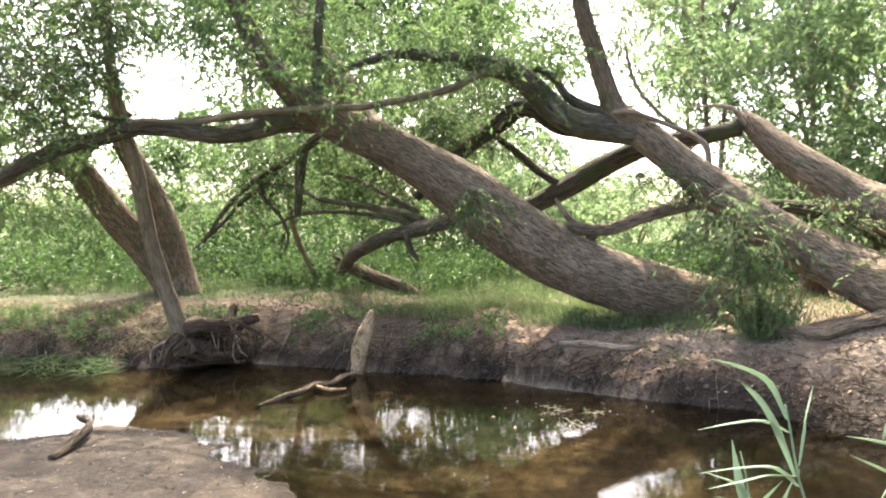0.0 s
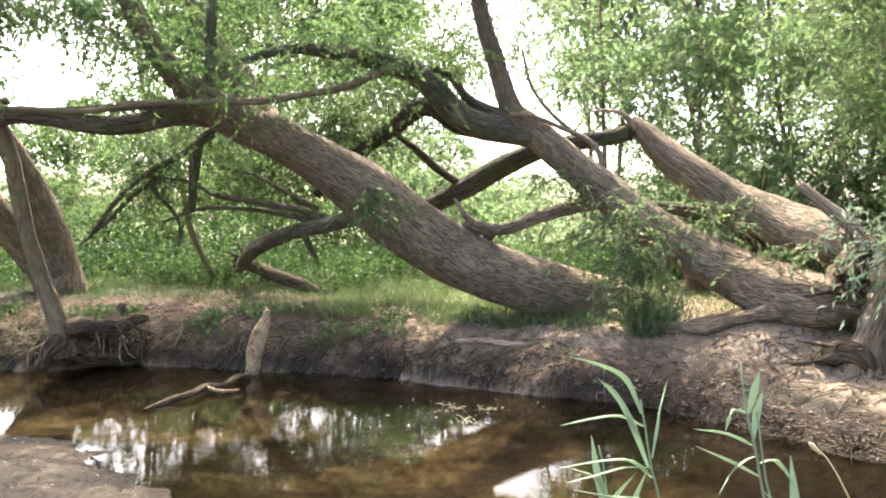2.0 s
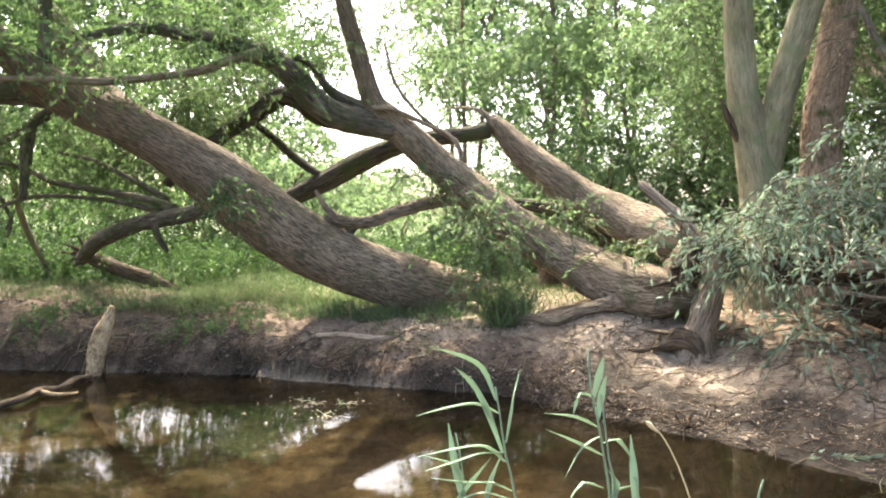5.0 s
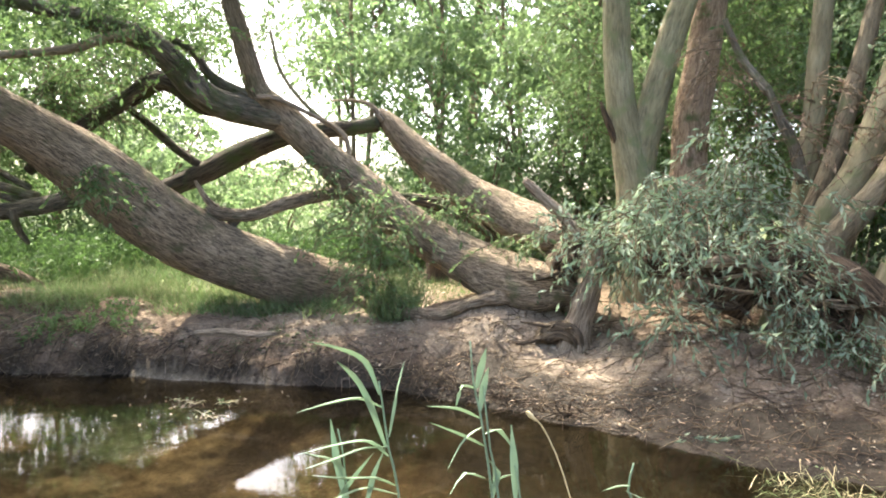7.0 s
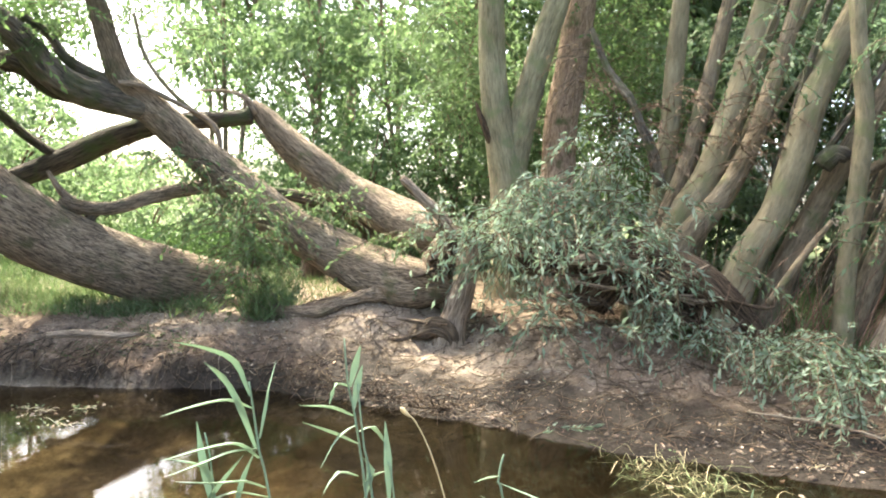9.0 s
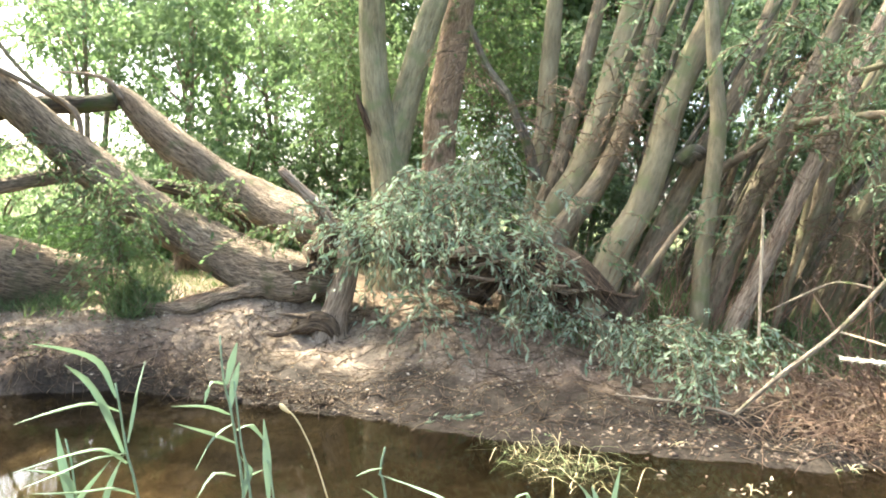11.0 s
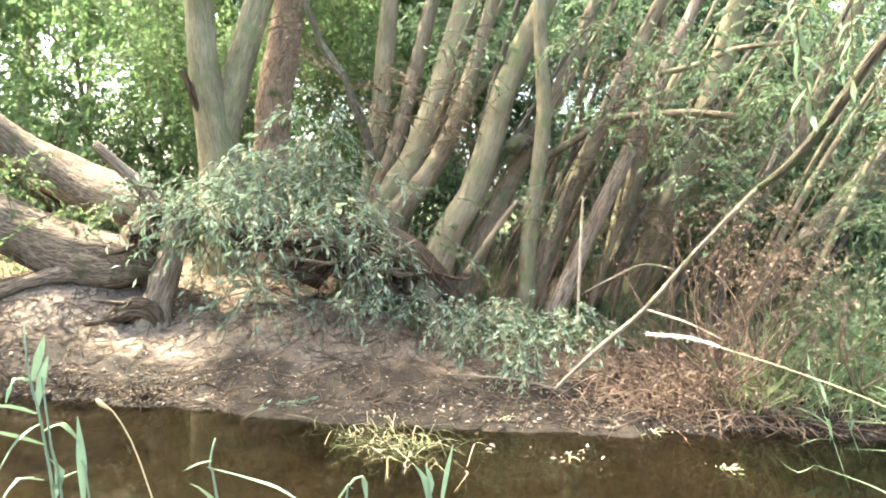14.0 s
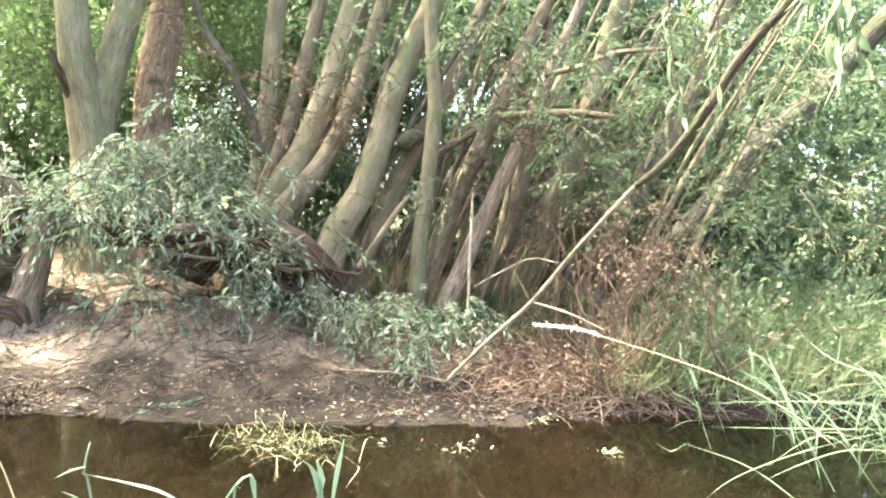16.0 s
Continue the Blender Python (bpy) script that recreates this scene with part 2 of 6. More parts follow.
BARK_PALE = bark("bark_pale_olive", (0.138, 0.126, 0.08), (0.28, 0.255, 0.165), 0.35, 0.7, (0.15, 0.16, 0.08), 0.4, along=14)
WOOD_DEAD = bark("dead_wood_weathered", (0.1, 0.075, 0.055), (0.36, 0.29, 0.22), 0.0, 1.4, relief=0.6)
WOOD_PALE = bark("dead_wood_bleached", (0.28, 0.22, 0.15), (0.55, 0.47, 0.36), 0.0, 1.4, relief=0.5)
WOOD_ROT = bark("rotten_wood_dark", (0.02, 0.015, 0.011), (0.15, 0.108, 0.072), 0.0, 1.2)
WOOD_MOTTLED = bark("dead_wood_mottled_tan", (0.12, 0.078, 0.044), (0.46, 0.345, 0.21), 0.0, 0.45, relief=0.3, along=60)
WOOD_WET = bark("wet_dead_wood", (0.035, 0.026, 0.019), (0.19, 0.145, 0.1), 0.0, 1.2)
WOOD_GREY = bark("dead_pole_grey", (0.09, 0.075, 0.058), (0.3, 0.26, 0.2), 0.1, 1.2, relief=0.4)
TWIG = bark("twig_brown", (0.06, 0.045, 0.03), (0.18, 0.14, 0.09), 0.0, 2.0, relief=0.2)
TWIG_RED = bark("twig_reddish", (0.09, 0.055, 0.038), (0.26, 0.17, 0.12), 0.0, 2.0, relief=0.2)
LEAF_WILLOW = foliage("leaf_willow_green", [(0.072, 0.115, 0.045), (0.112, 0.165, 0.065), (0.16, 0.22, 0.095), (0.09, 0.14, 0.062)], 0.52)
# Lighter copy of the green leaves: sunlight is put into the colour.
LEAF_SUNLIT = foliage("leaf_sunlit_green", [(0.115, 0.166, 0.08), (0.165, 0.22, 0.113), (0.138, 0.195, 0.096), (0.22, 0.27, 0.155)], 0.5)
LEAF_MID = foliage("leaf_mid_green", [(0.088, 0.135, 0.06), (0.137, 0.192, 0.09), (0.115, 0.165, 0.078), (0.185, 0.236, 0.126)], 0.5)
LEAF_SAGE = foliage("leaf_sage_green", [(0.09, 0.132, 0.07), (0.124, 0.174, 0.1), (0.162, 0.212, 0.134), (0.078, 0.115, 0.058)], 0.42)
LEAF_PALE = foliage("leaf_pale_herb", [(0.13, 0.185, 0.09), (0.19, 0.245, 0.13), (0.25, 0.3, 0.17), (0.33, 0.31, 0.19)], 0.4, 0.55)
LEAF_GREY = foliage("leaf_grey_green", [(0.142, 0.192, 0.13), (0.19, 0.25, 0.175), (0.26, 0.31, 0.235), (0.125, 0.172, 0.108)], 0.4, 0.6)
# Darker copy of the green leaves: the willows' shade is put into the colour.
LEAF_SHADED = foliage("leaf_shaded_green", [(0.05, 0.085, 0.03), (0.075, 0.12, 0.04), (0.06, 0.1, 0.04)], 0.4)
LEAF_DRY = foliage("leaf_dry_brown", [(0.14, 0.09, 0.062), (0.21, 0.142, 0.098), (0.11, 0.072, 0.052), (0.28, 0.205, 0.145)], 0.25, 0.7)
LEAF_LITTER = foliage("leaf_litter", [(0.22, 0.15, 0.1), (0.36, 0.29, 0.21), (0.14, 0.09, 0.06), (0.44, 0.38, 0.3), (0.28, 0.17, 0.1)], 0.1, 0.7)
GRASS = foliage("grass_green", [(0.058, 0.092, 0.036), (0.08, 0.122, 0.05), (0.106, 0.148, 0.062), (0.155, 0.15, 0.08)], 0.32, 0.6)
GRASS_MID = foliage("grass_mid", [(0.085, 0.125, 0.05), (0.125, 0.175, 0.075), (0.17, 0.215, 0.105), (0.2, 0.2, 0.11)], 0.4, 0.55)
GRASS_BRIGHT = foliage("grass_fresh", [(0.12, 0.18, 0.08), (0.18, 0.245, 0.115), (0.25, 0.295, 0.15), (0.33, 0.31, 0.18)], 0.45, 0.5)
GRASS_DRY = foliage("grass_straw", [(0.22, 0.18, 0.105), (0.31, 0.26, 0.165), (0.15, 0.15, 0.075), (0.2, 0.145, 0.085)], 0.3, 0.6)
REED = foliage("reed_green", [(0.12, 0.18, 0.12), (0.17, 0.235, 0.165)], 0.15, 0.4, 0.2)
REED_PALE = foliage("reed_pale", [(0.095, 0.15, 0.08), (0.13, 0.19, 0.105), (0.18, 0.22, 0.14)], 0.35, 0.45, 0.2)
STRAW = foliage("straw_pale", [(0.55, 0.47, 0.3), (0.48, 0.4, 0.24)], 0.2, 0.6, 0.2)


def earth(name, dark, light):
    mat, t, bsdf, _ = shader(name)
    geo = t.nodes.new("ShaderNodeNewGeometry")
    n = node(t, "TexNoise", Scale=30.0, Detail=5.0)
    t.links.new(geo.outputs["Position"], n.inputs["Vector"])
    col = ramp(t, n.outputs[0], [(0.3, dark), (0.7, light)])
    tone = ramp(t, geo.outputs["Random Per Island"], [(0.0, (0.6, 0.58, 0.56)), (1.0, (1.25, 1.22, 1.18))])
    t.links.new(mix(t, 1.0, col, tone, "MULTIPLY"), bsdf.inputs["Base Color"])
    bsdf.inputs["Roughness"].default_value = 0.95
    bsdf.inputs["Specular IOR Level"].default_value = 0.15
    return mat


EARTH = earth("earth_crumb", (0.055, 0.042, 0.032), (0.15, 0.118, 0.09))


def ground_material():
    mat, t, bsdf, _ = shader("soil_mud_grass")
    geo = t.nodes.new("ShaderNodeNewGeometry")
    cov = t.nodes.new("ShaderNodeAttribute")
    cov.attribute_name = "cover"
    split = t.nodes.new("ShaderNodeSeparateColor")
    t.links.new(cov.outputs["Color"], split.inputs[0])
    def noise_at(scale, detail=5.0, rough=0.6):
        n = node(t, "TexNoise", Scale=scale, Detail=detail, Roughness=rough)
        t.links.new(geo.outputs["Position"], n.inputs["Vector"])
        return n.outputs[0]
    grit, lump, patch = noise_at(42.0, 6.0, 0.7), noise_at(7.0), noise_at(1.6)
    soil = ramp(t, lump, [(0.3, (0.08, 0.057, 0.041)), (0.5, (0.148, 0.108, 0.079)), (0.72, (0.25, 0.188, 0.14))])
    soil = mix(t, 1.0, soil, ramp(t, grit, [(0.32, (0.42, 0.4, 0.38)), (0.55, (1.05, 1.03, 1.0)), (0.72, (1.75, 1.7, 1.62))]), "MULTIPLY")
    sand = ramp(t, lump, [(0.25, (0.078, 0.064, 0.049)), (0.6, (0.13, 0.108, 0.083)), (0.8, (0.19, 0.16, 0.126))])
    sand = mix(t, 1.0, sand, ramp(t, grit, [(0.32, (0.55, 0.53, 0.51)), (0.65, (1.2, 1.18, 1.15))]), "MULTIPLY")
    turf = ramp(t, lump, [(0.3, (0.032, 0.042, 0.018)), (0.6, (0.06, 0.078, 0.03)), (0.8, (0.105, 0.105, 0.05))])
    pale = ramp(t, lump, [(0.28, (0.155, 0.122, 0.092)), (0.55, (0.24, 0.196, 0.152)), (0.75, (0.33, 0.278, 0.222))])
    pale = mix(t, 1.0, pale, ramp(t, grit, [(0.32, (0.6, 0.58, 0.56)), (0.6, (1.15, 1.13, 1.1))]), "MULTIPLY")
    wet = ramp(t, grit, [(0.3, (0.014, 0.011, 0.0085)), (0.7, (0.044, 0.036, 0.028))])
    col = mix(t, split.outputs[1], soil, sand)
    col = mix(t, split.outputs[0], col, turf)
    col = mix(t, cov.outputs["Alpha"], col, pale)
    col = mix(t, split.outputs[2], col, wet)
    col = mix(t, 1.0, col, ramp(t, patch, [(0.3, (0.8, 0.78, 0.77)), (0.7, (1.15, 1.13, 1.1))]), "MULTIPLY")
    t.links.new(col, bsdf.inputs["Base Color"])
    rough = node(t, "MapRange", To_Min=0.95, To_Max=0.78)
    t.links.new(split.outputs[2], rough.inputs[0])
    t.links.new(rough.outputs[0], bsdf.inputs["Roughness"])
    bsdf.inputs["Specular IOR Level"].default_value = 0.08
    b1 = node(t, "Bump", Strength=0.9, Distance=0.05)
    t.links.new(lump, b1.inputs["Height"])
    b2 = node(t, "Bump", Strength=0.7, Distance=0.01)
    t.links.new(grit, b2.inputs["Height"])
    t.links.new(b1.outputs[0], b2.inputs["Normal"])
    t.links.new(b2.outputs[0], bsdf.inputs["Normal"])
    return mat


def water_material():
    mat, t, bsdf, out = shader("stream_water")
    geo = t.nodes.new("ShaderNodeNewGeometry")
    clear = node(t, "BsdfTransparent", Color=(0.48, 0.45, 0.355, 1))
    shine = node(t, "BsdfGlossy", Roughness=0.0)
    fres = node(t, "Fresnel", IOR=1.33)
    stretch = t.nodes.new("ShaderNodeMapping")
    stretch.inputs["Scale"].default_value = (0.8, 2.6, 1.0)
    stretch.inputs["Rotation"].default_value = (0, 0, radians(28))
    t.links.new(geo.outputs["Position"], stretch.inputs[0])
    n1 = node(t, "TexNoise", Scale=5.0, Detail=3.0)
    t.links.new(stretch.outputs[0], n1.inputs["Vector"])
    bump = node(t, "Bump", Strength=0.014, Distance=0.02)
    t.links.new(n1.outputs[0], bump.inputs["Height"])
    n2 = node(t, "TexNoise", Scale=22.0, Detail=2.0)
    t.links.new(stretch.outputs[0], n2.inputs["Vector"])
    fine = node(t, "Bump", Strength=0.012, Distance=0.01)
    t.links.new(n2.outputs[0], fine.inputs["Height"])
    t.links.new(bump.outputs[0], fine.inputs["Normal"])
    bump = fine
    t.links.new(bump.outputs[0], shine.inputs["Normal"])
    t.links.new(bump.outputs[0], fres.inputs["Normal"])
    both = t.nodes.new("ShaderNodeMixShader")
    t.links.new(fres.outputs[0], both.inputs[0])
    t.links.new(clear.outputs[0], both.inputs[1])
    t.links.new(shine.outputs[0], both.inputs[2])
    t.links.new(both.outputs[0], out.inputs["Surface"])
    return mat


# ---- ground, one sheet from the stream bed to the horizon ----
FAR_SHORE = np.array([(-60, 22), (-20, 11.5), (-8, 8.7), (-4.9, 7.9), (-4, 7.95), (-3, 7.85), (-2.4, 8.15), (-1, 7.6), (0.1, 7.2), (0.65, 6.95),
                      (1.6, 6.25), (2.5, 5.75), (3.0, 4.95), (3.45, 4.15), (3.75, 3.5), (4.1, 2.85), (4.5, 2.2), (5.0, 1.5), (5.9, 0.4), (6.6, -0.6), (8, -2.8), (14, -12), (40, -60)])
NEAR_SHORE = np.array([(-60, 14), (-20, 7.6), (-6, 5.3), (-3.3, 5.2), (-2.76, 5.5), (-2, 5.5), (-1.43, 4.87), (-1.09, 4.4), (-0.8, 4.0), (-0.3, 3.3), (0.5, 2.8),
                       (1.4, 2.35), (2.2, 1.6), (2.8, 0.6), (3.3, -0.5), (4.6, -3.0), (9, -14), (30, -64)])


def to_line(x, y, line):
    """Distance to a polyline, and the x of its nearest point."""
    best, where = np.full(x.shape, 1e9), np.zeros(x.shape)
    for a, b in zip(line[:-1], line[1:]):
        d = b - a
        t = np.clip(((x - a[0]) * d[0] + (y - a[1]) * d[1]) / (d @ d), 0, 1)
        px, py = a[0] + t * d[0], a[1] + t * d[1]
        dist = np.hypot(x - px, y - py)
        near = dist < best
        best, where = np.where(near, dist, best), np.where(near, px, where)
    return best, where


def in_stream(x, y):
    ring = np.vstack([FAR_SHORE, NEAR_SHORE[::-1]])
    inside = np.zeros(x.shape, bool)
    for a, b in zip(ring, np.roll(ring, -1, 0)):
        cross = (a[1] > y) != (b[1] > y)
        inside ^= cross & (x < (b[0] - a[0]) * (y - a[1]) / (b[1] - a[1] + 1e-12) + a[0])
    return inside


def lay(x, y):
    """Height of the ground, and how far each place is up the far bank or the near one."""
    x, y = np.asarray(x, float), np.asarray(y, float)
    df, wf = to_line(x, y, FAR_SHORE)
    dn, _ = to_line(x, y, NEAR_SHORE)
    wet = in_stream(x, y)
    flat = np.stack([x, y, 0 * x], -1).reshape(-1, 3)
    n1 = fbm(flat / 0.9, 3).reshape(x.shape) - 0.5
    n2 = fbm(flat / 0.22, 4).reshape(x.shape) - 0.5
    d2 = np.maximum(df + 0.2 * n2 + 0.26 * n1 * smooth(0, 0.3, df), 0)
    steep = np.interp(d2, [0, 0.05, 0.14, 0.3, 0.6, 1.2, 3, 6, 12, 30], [0, 0.13, 0.2, 0.33, 0.43, 0.52, 0.6, 0.68, 0.72, 0.7])
    gentle = np.interp(d2, [0, 0.5, 1.0, 1.6, 2.3, 3.5, 6, 12, 30], [0, 0.1, 0.22, 0.4, 0.55, 0.66, 0.72, 0.75, 0.7])
    k = smooth(2.2, 3.3, wf)
    far = steep * (1 - k) + gentle * k + 0.10 * n1 * smooth(0.3, 1.5, df) + (0.05 + 0.05 * np.exp(-df)) * n2 * smooth(0.05, 0.4, df)
    far = far + 0.24 * np.exp(-((x - 4.3) ** 2 + (y - 6.3) ** 2) / 0.64) + 0.15 * np.exp(-((x - 5.4) ** 2 + (y - 4.6) ** 2) / 0.7)
    near = np.interp(dn, [0, 0.5, 1.5, 3, 8, 30], [0, 0.05, 0.1, 0.16, 0.3, 0.5]) + (0.03 * n1 + 0.015 * n2) * smooth(0.0, 0.4, dn)
    rag = (0.07 * n2 + 0.05 * n1) * np.exp(-dn / 0.5) * (df > dn)
    near = near + rag
    lip = (0.09 * n2 + 0.06 * n1) * np.exp(-df / 0.3) * (df < dn)
    far = far + lip
    edge = np.minimum(df, dn)
    bed = -np.interp(edge, [0, 0.3, 0.8, 1.6], [0, 0.08, 0.2, 0.28]) + 0.05 * n1 * smooth(0.1, 0.6, edge) + rag + lip
    z = np.where(wet, bed, np.where(df < dn, far, near))
    return z, df, dn, wet, k


def ground_z(x, y):
    return float(lay(np.array([x]), np.array([y]))[0][0])


def spaced(lo, hi, step, ends, growth):
    inner = np.arange(lo, hi, step)
    out, d = [], step
    at = hi
    while at < ends[1]:
        out.append(at)
        d *= growth
        at += d
    out.append(ends[1])
    before, d, at = [], step, lo - step
    while at > ends[0]:
        before.append(at)
        d *= growth
        at -= d
    before.append(ends[0])
    return np.r_[before[::-1], inner, out]


def build_ground():
    gx, gy = spaced(-6.5, 9.0, 0.05, (-900, 900), 1.18), spaced(-1.5, 11.5, 0.05, (-900, 900), 1.18)
    X, Y = np.meshgrid(gx, gy)
    z, df, dn, wet, k = lay(X, Y)
    verts = np.stack([X, Y, z], -1).reshape(-1, 3)
    h, w = X.shape
    i = (np.arange(h - 1)[:, None] * w + np.arange(w - 1)[None]).ravel()
    faces = np.stack([i, i + 1, i + w + 1, i + w], -1)
    mesh = raw_mesh("ground", verts, faces, 4)
    flat = np.stack([X, Y, 0 * X], -1).reshape(-1, 3)
    n1, n2 = fbm(flat / 1.3, 21).reshape(X.shape), fbm(flat / 0.35, 22).reshape(X.shape)
    land = ~wet & (df < dn)
    grass = land * smooth(1.7, 2.7, df + 1.4 * (n1 - 0.5) + 0.5 * smooth(-2.0, -4.0, X)) * (1 - 0.85 * smooth(2.0, 3.4, X) * (1 - smooth(3.5, 6, df))) * smooth(0.25, 0.5, n2 + 0.15)
    grass = np.maximum(grass, (~land & ~wet) * smooth(3.5, 5, dn))
    bare = wet * (1 - smooth(0.8, 2.4, X))
    grass = np.maximum(grass, bare * 0.35 * smooth(0.35, 0.6, n2))
    sand = bare + (~wet & ~land) * (1 - smooth(3.0, 5, dn)) + land * smooth(2.0, 3.0, X) * (1 - smooth(3.9, 4.6, X)) * smooth(0.8, 1.6, df) * 0.6
    # Bed: darker towards +x. Far bank: damp mud near the waterline.
    damp_dark = np.where(wet, 0.02 + 1.0 * smooth(1.3, 2.7, X) + 0.5 * smooth(0.35, 0.65, n1) - 0.25 * smooth(3.0, 0.5, X) * smooth(0.5, 1.2, np.minimum(df, dn)), 0) + land * (1 - smooth(0.02, 0.2, df + 0.35 * (n2 - 0.5))) * (0.95 - 0.1 * k) + land * k * (0.75 * (1 - smooth(0.6, 1.25, df + 0.7 * (n2 - 0.5))) + 0.9 * (1 - smooth(0.35, 0.9, df + 0.5 * (n2 - 0.5))))
    # Darkens the left far bank's earth, fading towards +x and inland.
    damp_dark = damp_dark + land * 0.5 * (1 - smooth(-0.8, 0.9, X)) * smooth(0.0, 0.3, df) * (1 - smooth(2.5, 4.0, df))
    damp_dark = damp_dark + (~wet & ~land) * 0.6 * (1 - smooth(0.0, 0.35, dn))
    dry = land * smooth(-0.4, 1.2, X) * (1 - 0.6 * smooth(4.3, 5.0, X) - 0.4 * smooth(5.6, 6.3, X)) * smooth(0.3, 0.75, df + 0.5 * (n2 - 0.5)) * (1 - smooth(1.7, 2.6, df)) * smooth(0.3, 0.55, n1)
    # The submerged left bed takes the pale earth colour only to brighten it.
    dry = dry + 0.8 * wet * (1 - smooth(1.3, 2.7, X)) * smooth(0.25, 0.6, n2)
    cover = np.stack([grass, sand, np.clip(damp_dark, 0, 1), dry], -1).reshape(-1, 4)
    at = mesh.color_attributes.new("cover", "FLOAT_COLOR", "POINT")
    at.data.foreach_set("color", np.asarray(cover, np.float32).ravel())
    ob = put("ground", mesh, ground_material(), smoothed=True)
    tagged(ob, "brown earth stream banks with mud, sand and worn turf", "ground", kind="structure")
    v = [(-70, -70, 0), (70, -70, 0), (70, 70, 0), (-70, 70, 0)]
    m = raw_mesh("water", np.array(v, float), np.array([[0, 1, 2, 3]]), 4)
    tagged(put("water", m, water_material()), "shallow brown stream with still dark reflecting surface", "water", kind="structure")


build_ground()


def tree(name, base, label, category="tree", group=""):
    return thing(name, base, label, category, group)


def limb(name, parent, line, material, sides=12, step=0.07, lumps=0.08, ridges=0.0, seed=0, label=""):
    """line: ((x, y, z), r) pairs."""
    pts = [(*p, r) for p, r in line]
    return tube(name, pts, material, parent, label, sides=sides, step=step, lumps=lumps, ridges=ridges, seed=seed)


# ---- the big fallen willow ----
fallen = tree("fallen_willow", (3.14, 7.40, 0.58), "huge grey furrowed willow trunk leaning low across the far bank")
limb("trunk", fallen, [((3.63, 7.57, 0.19), 0.16), ((3.27, 7.56, 0.46), 0.25), ((2.92, 7.54, 0.63), 0.29), ((2.40, 7.55, 0.76), 0.3), ((1.89, 7.59, 0.91), 0.31), ((1.39, 7.58, 1.10), 0.32), ((0.96, 7.54, 1.33), 0.335),
     ((0.54, 7.48, 1.62), 0.33), ((0.20, 7.39, 1.90), 0.3), ((-0.24, 7.28, 2.18), 0.235), ((-0.60, 7.20, 2.37), 0.21), ((-0.94, 7.11, 2.50), 0.19), ((-1.21, 6.96, 2.65), 0.165),
     ((-1.45, 6.81, 2.86), 0.125), ((-1.64, 6.66, 3.11), 0.1), ((-1.75, 6.53, 3.34), 0.085), ((-1.85, 6.29, 3.79), 0.08), ((-1.96, 6.04, 4.19), 0.05)], BARK_GREY, 56, 0.035, 0.07, 0.016, 1)
limb("limb", fallen, [((-0.35, 7.47, 2.25), 0.16), ((-0.84, 7.93, 2.68), 0.17), ((-1.08, 8.10, 3.08), 0.165), ((-1.33, 8.16, 3.41), 0.15), ((-1.52, 8.23, 3.74), 0.13), ((-1.77, 8.28, 4.39), 0.09)], BARK_GREY, 28, 0.05, 0.06, 0.012, 2)
limb("limb", fallen, [((-1.23, 6.96, 2.65), 0.06), ((-1.18, 6.87, 2.99), 0.055), ((-1.15, 6.77, 3.36), 0.048), ((-1.07, 6.68, 3.92), 0.03)], BARK_DARK, 10, seed=3)
limb("limb", fallen, [((-1.23, 7.09, 2.58), 0.13), ((-1.58, 7.13, 2.58), 0.11), ((-1.97, 7.13, 2.48), 0.1), ((-2.31, 7.14, 2.47), 0.095), ((-2.69, 7.11, 2.53), 0.085), ((-3.02, 7.08, 2.54), 0.085), ((-3.34, 7.05, 2.44), 0.08),
     ((-3.69, 6.98, 2.34), 0.075), ((-4.00, 6.93, 2.19), 0.07), ((-4.33, 6.84, 2.01), 0.06), ((-4.83, 6.63, 1.80), 0.04)], BARK_DARK, 14, 0.06, 0.12, 0.006, 4)
limb("limb", fallen, [((-1.46, 7.10, 2.68), 0.05), ((-1.89, 7.05, 2.64), 0.04), ((-2.46, 7.09, 2.60), 0.035), ((-3.01, 7.09, 2.59), 0.03), ((-3.42, 7.01, 2.65), 0.02)], BARK_DARK, 8, seed=5)
low_limb = limb("limb", fallen, [((0.20, 7.49, 1.64), 0.1), ((-0.09, 7.89, 1.54), 0.09), ((-0.55, 8.56, 1.44), 0.09), ((-0.94, 9.23, 1.30), 0.1), ((-1.23, 9.80, 1.15), 0.1), ((-1.42, 10.17, 0.94), 0.08)], BARK_DARK, 16, 0.05, 0.14, 0.008, 6)
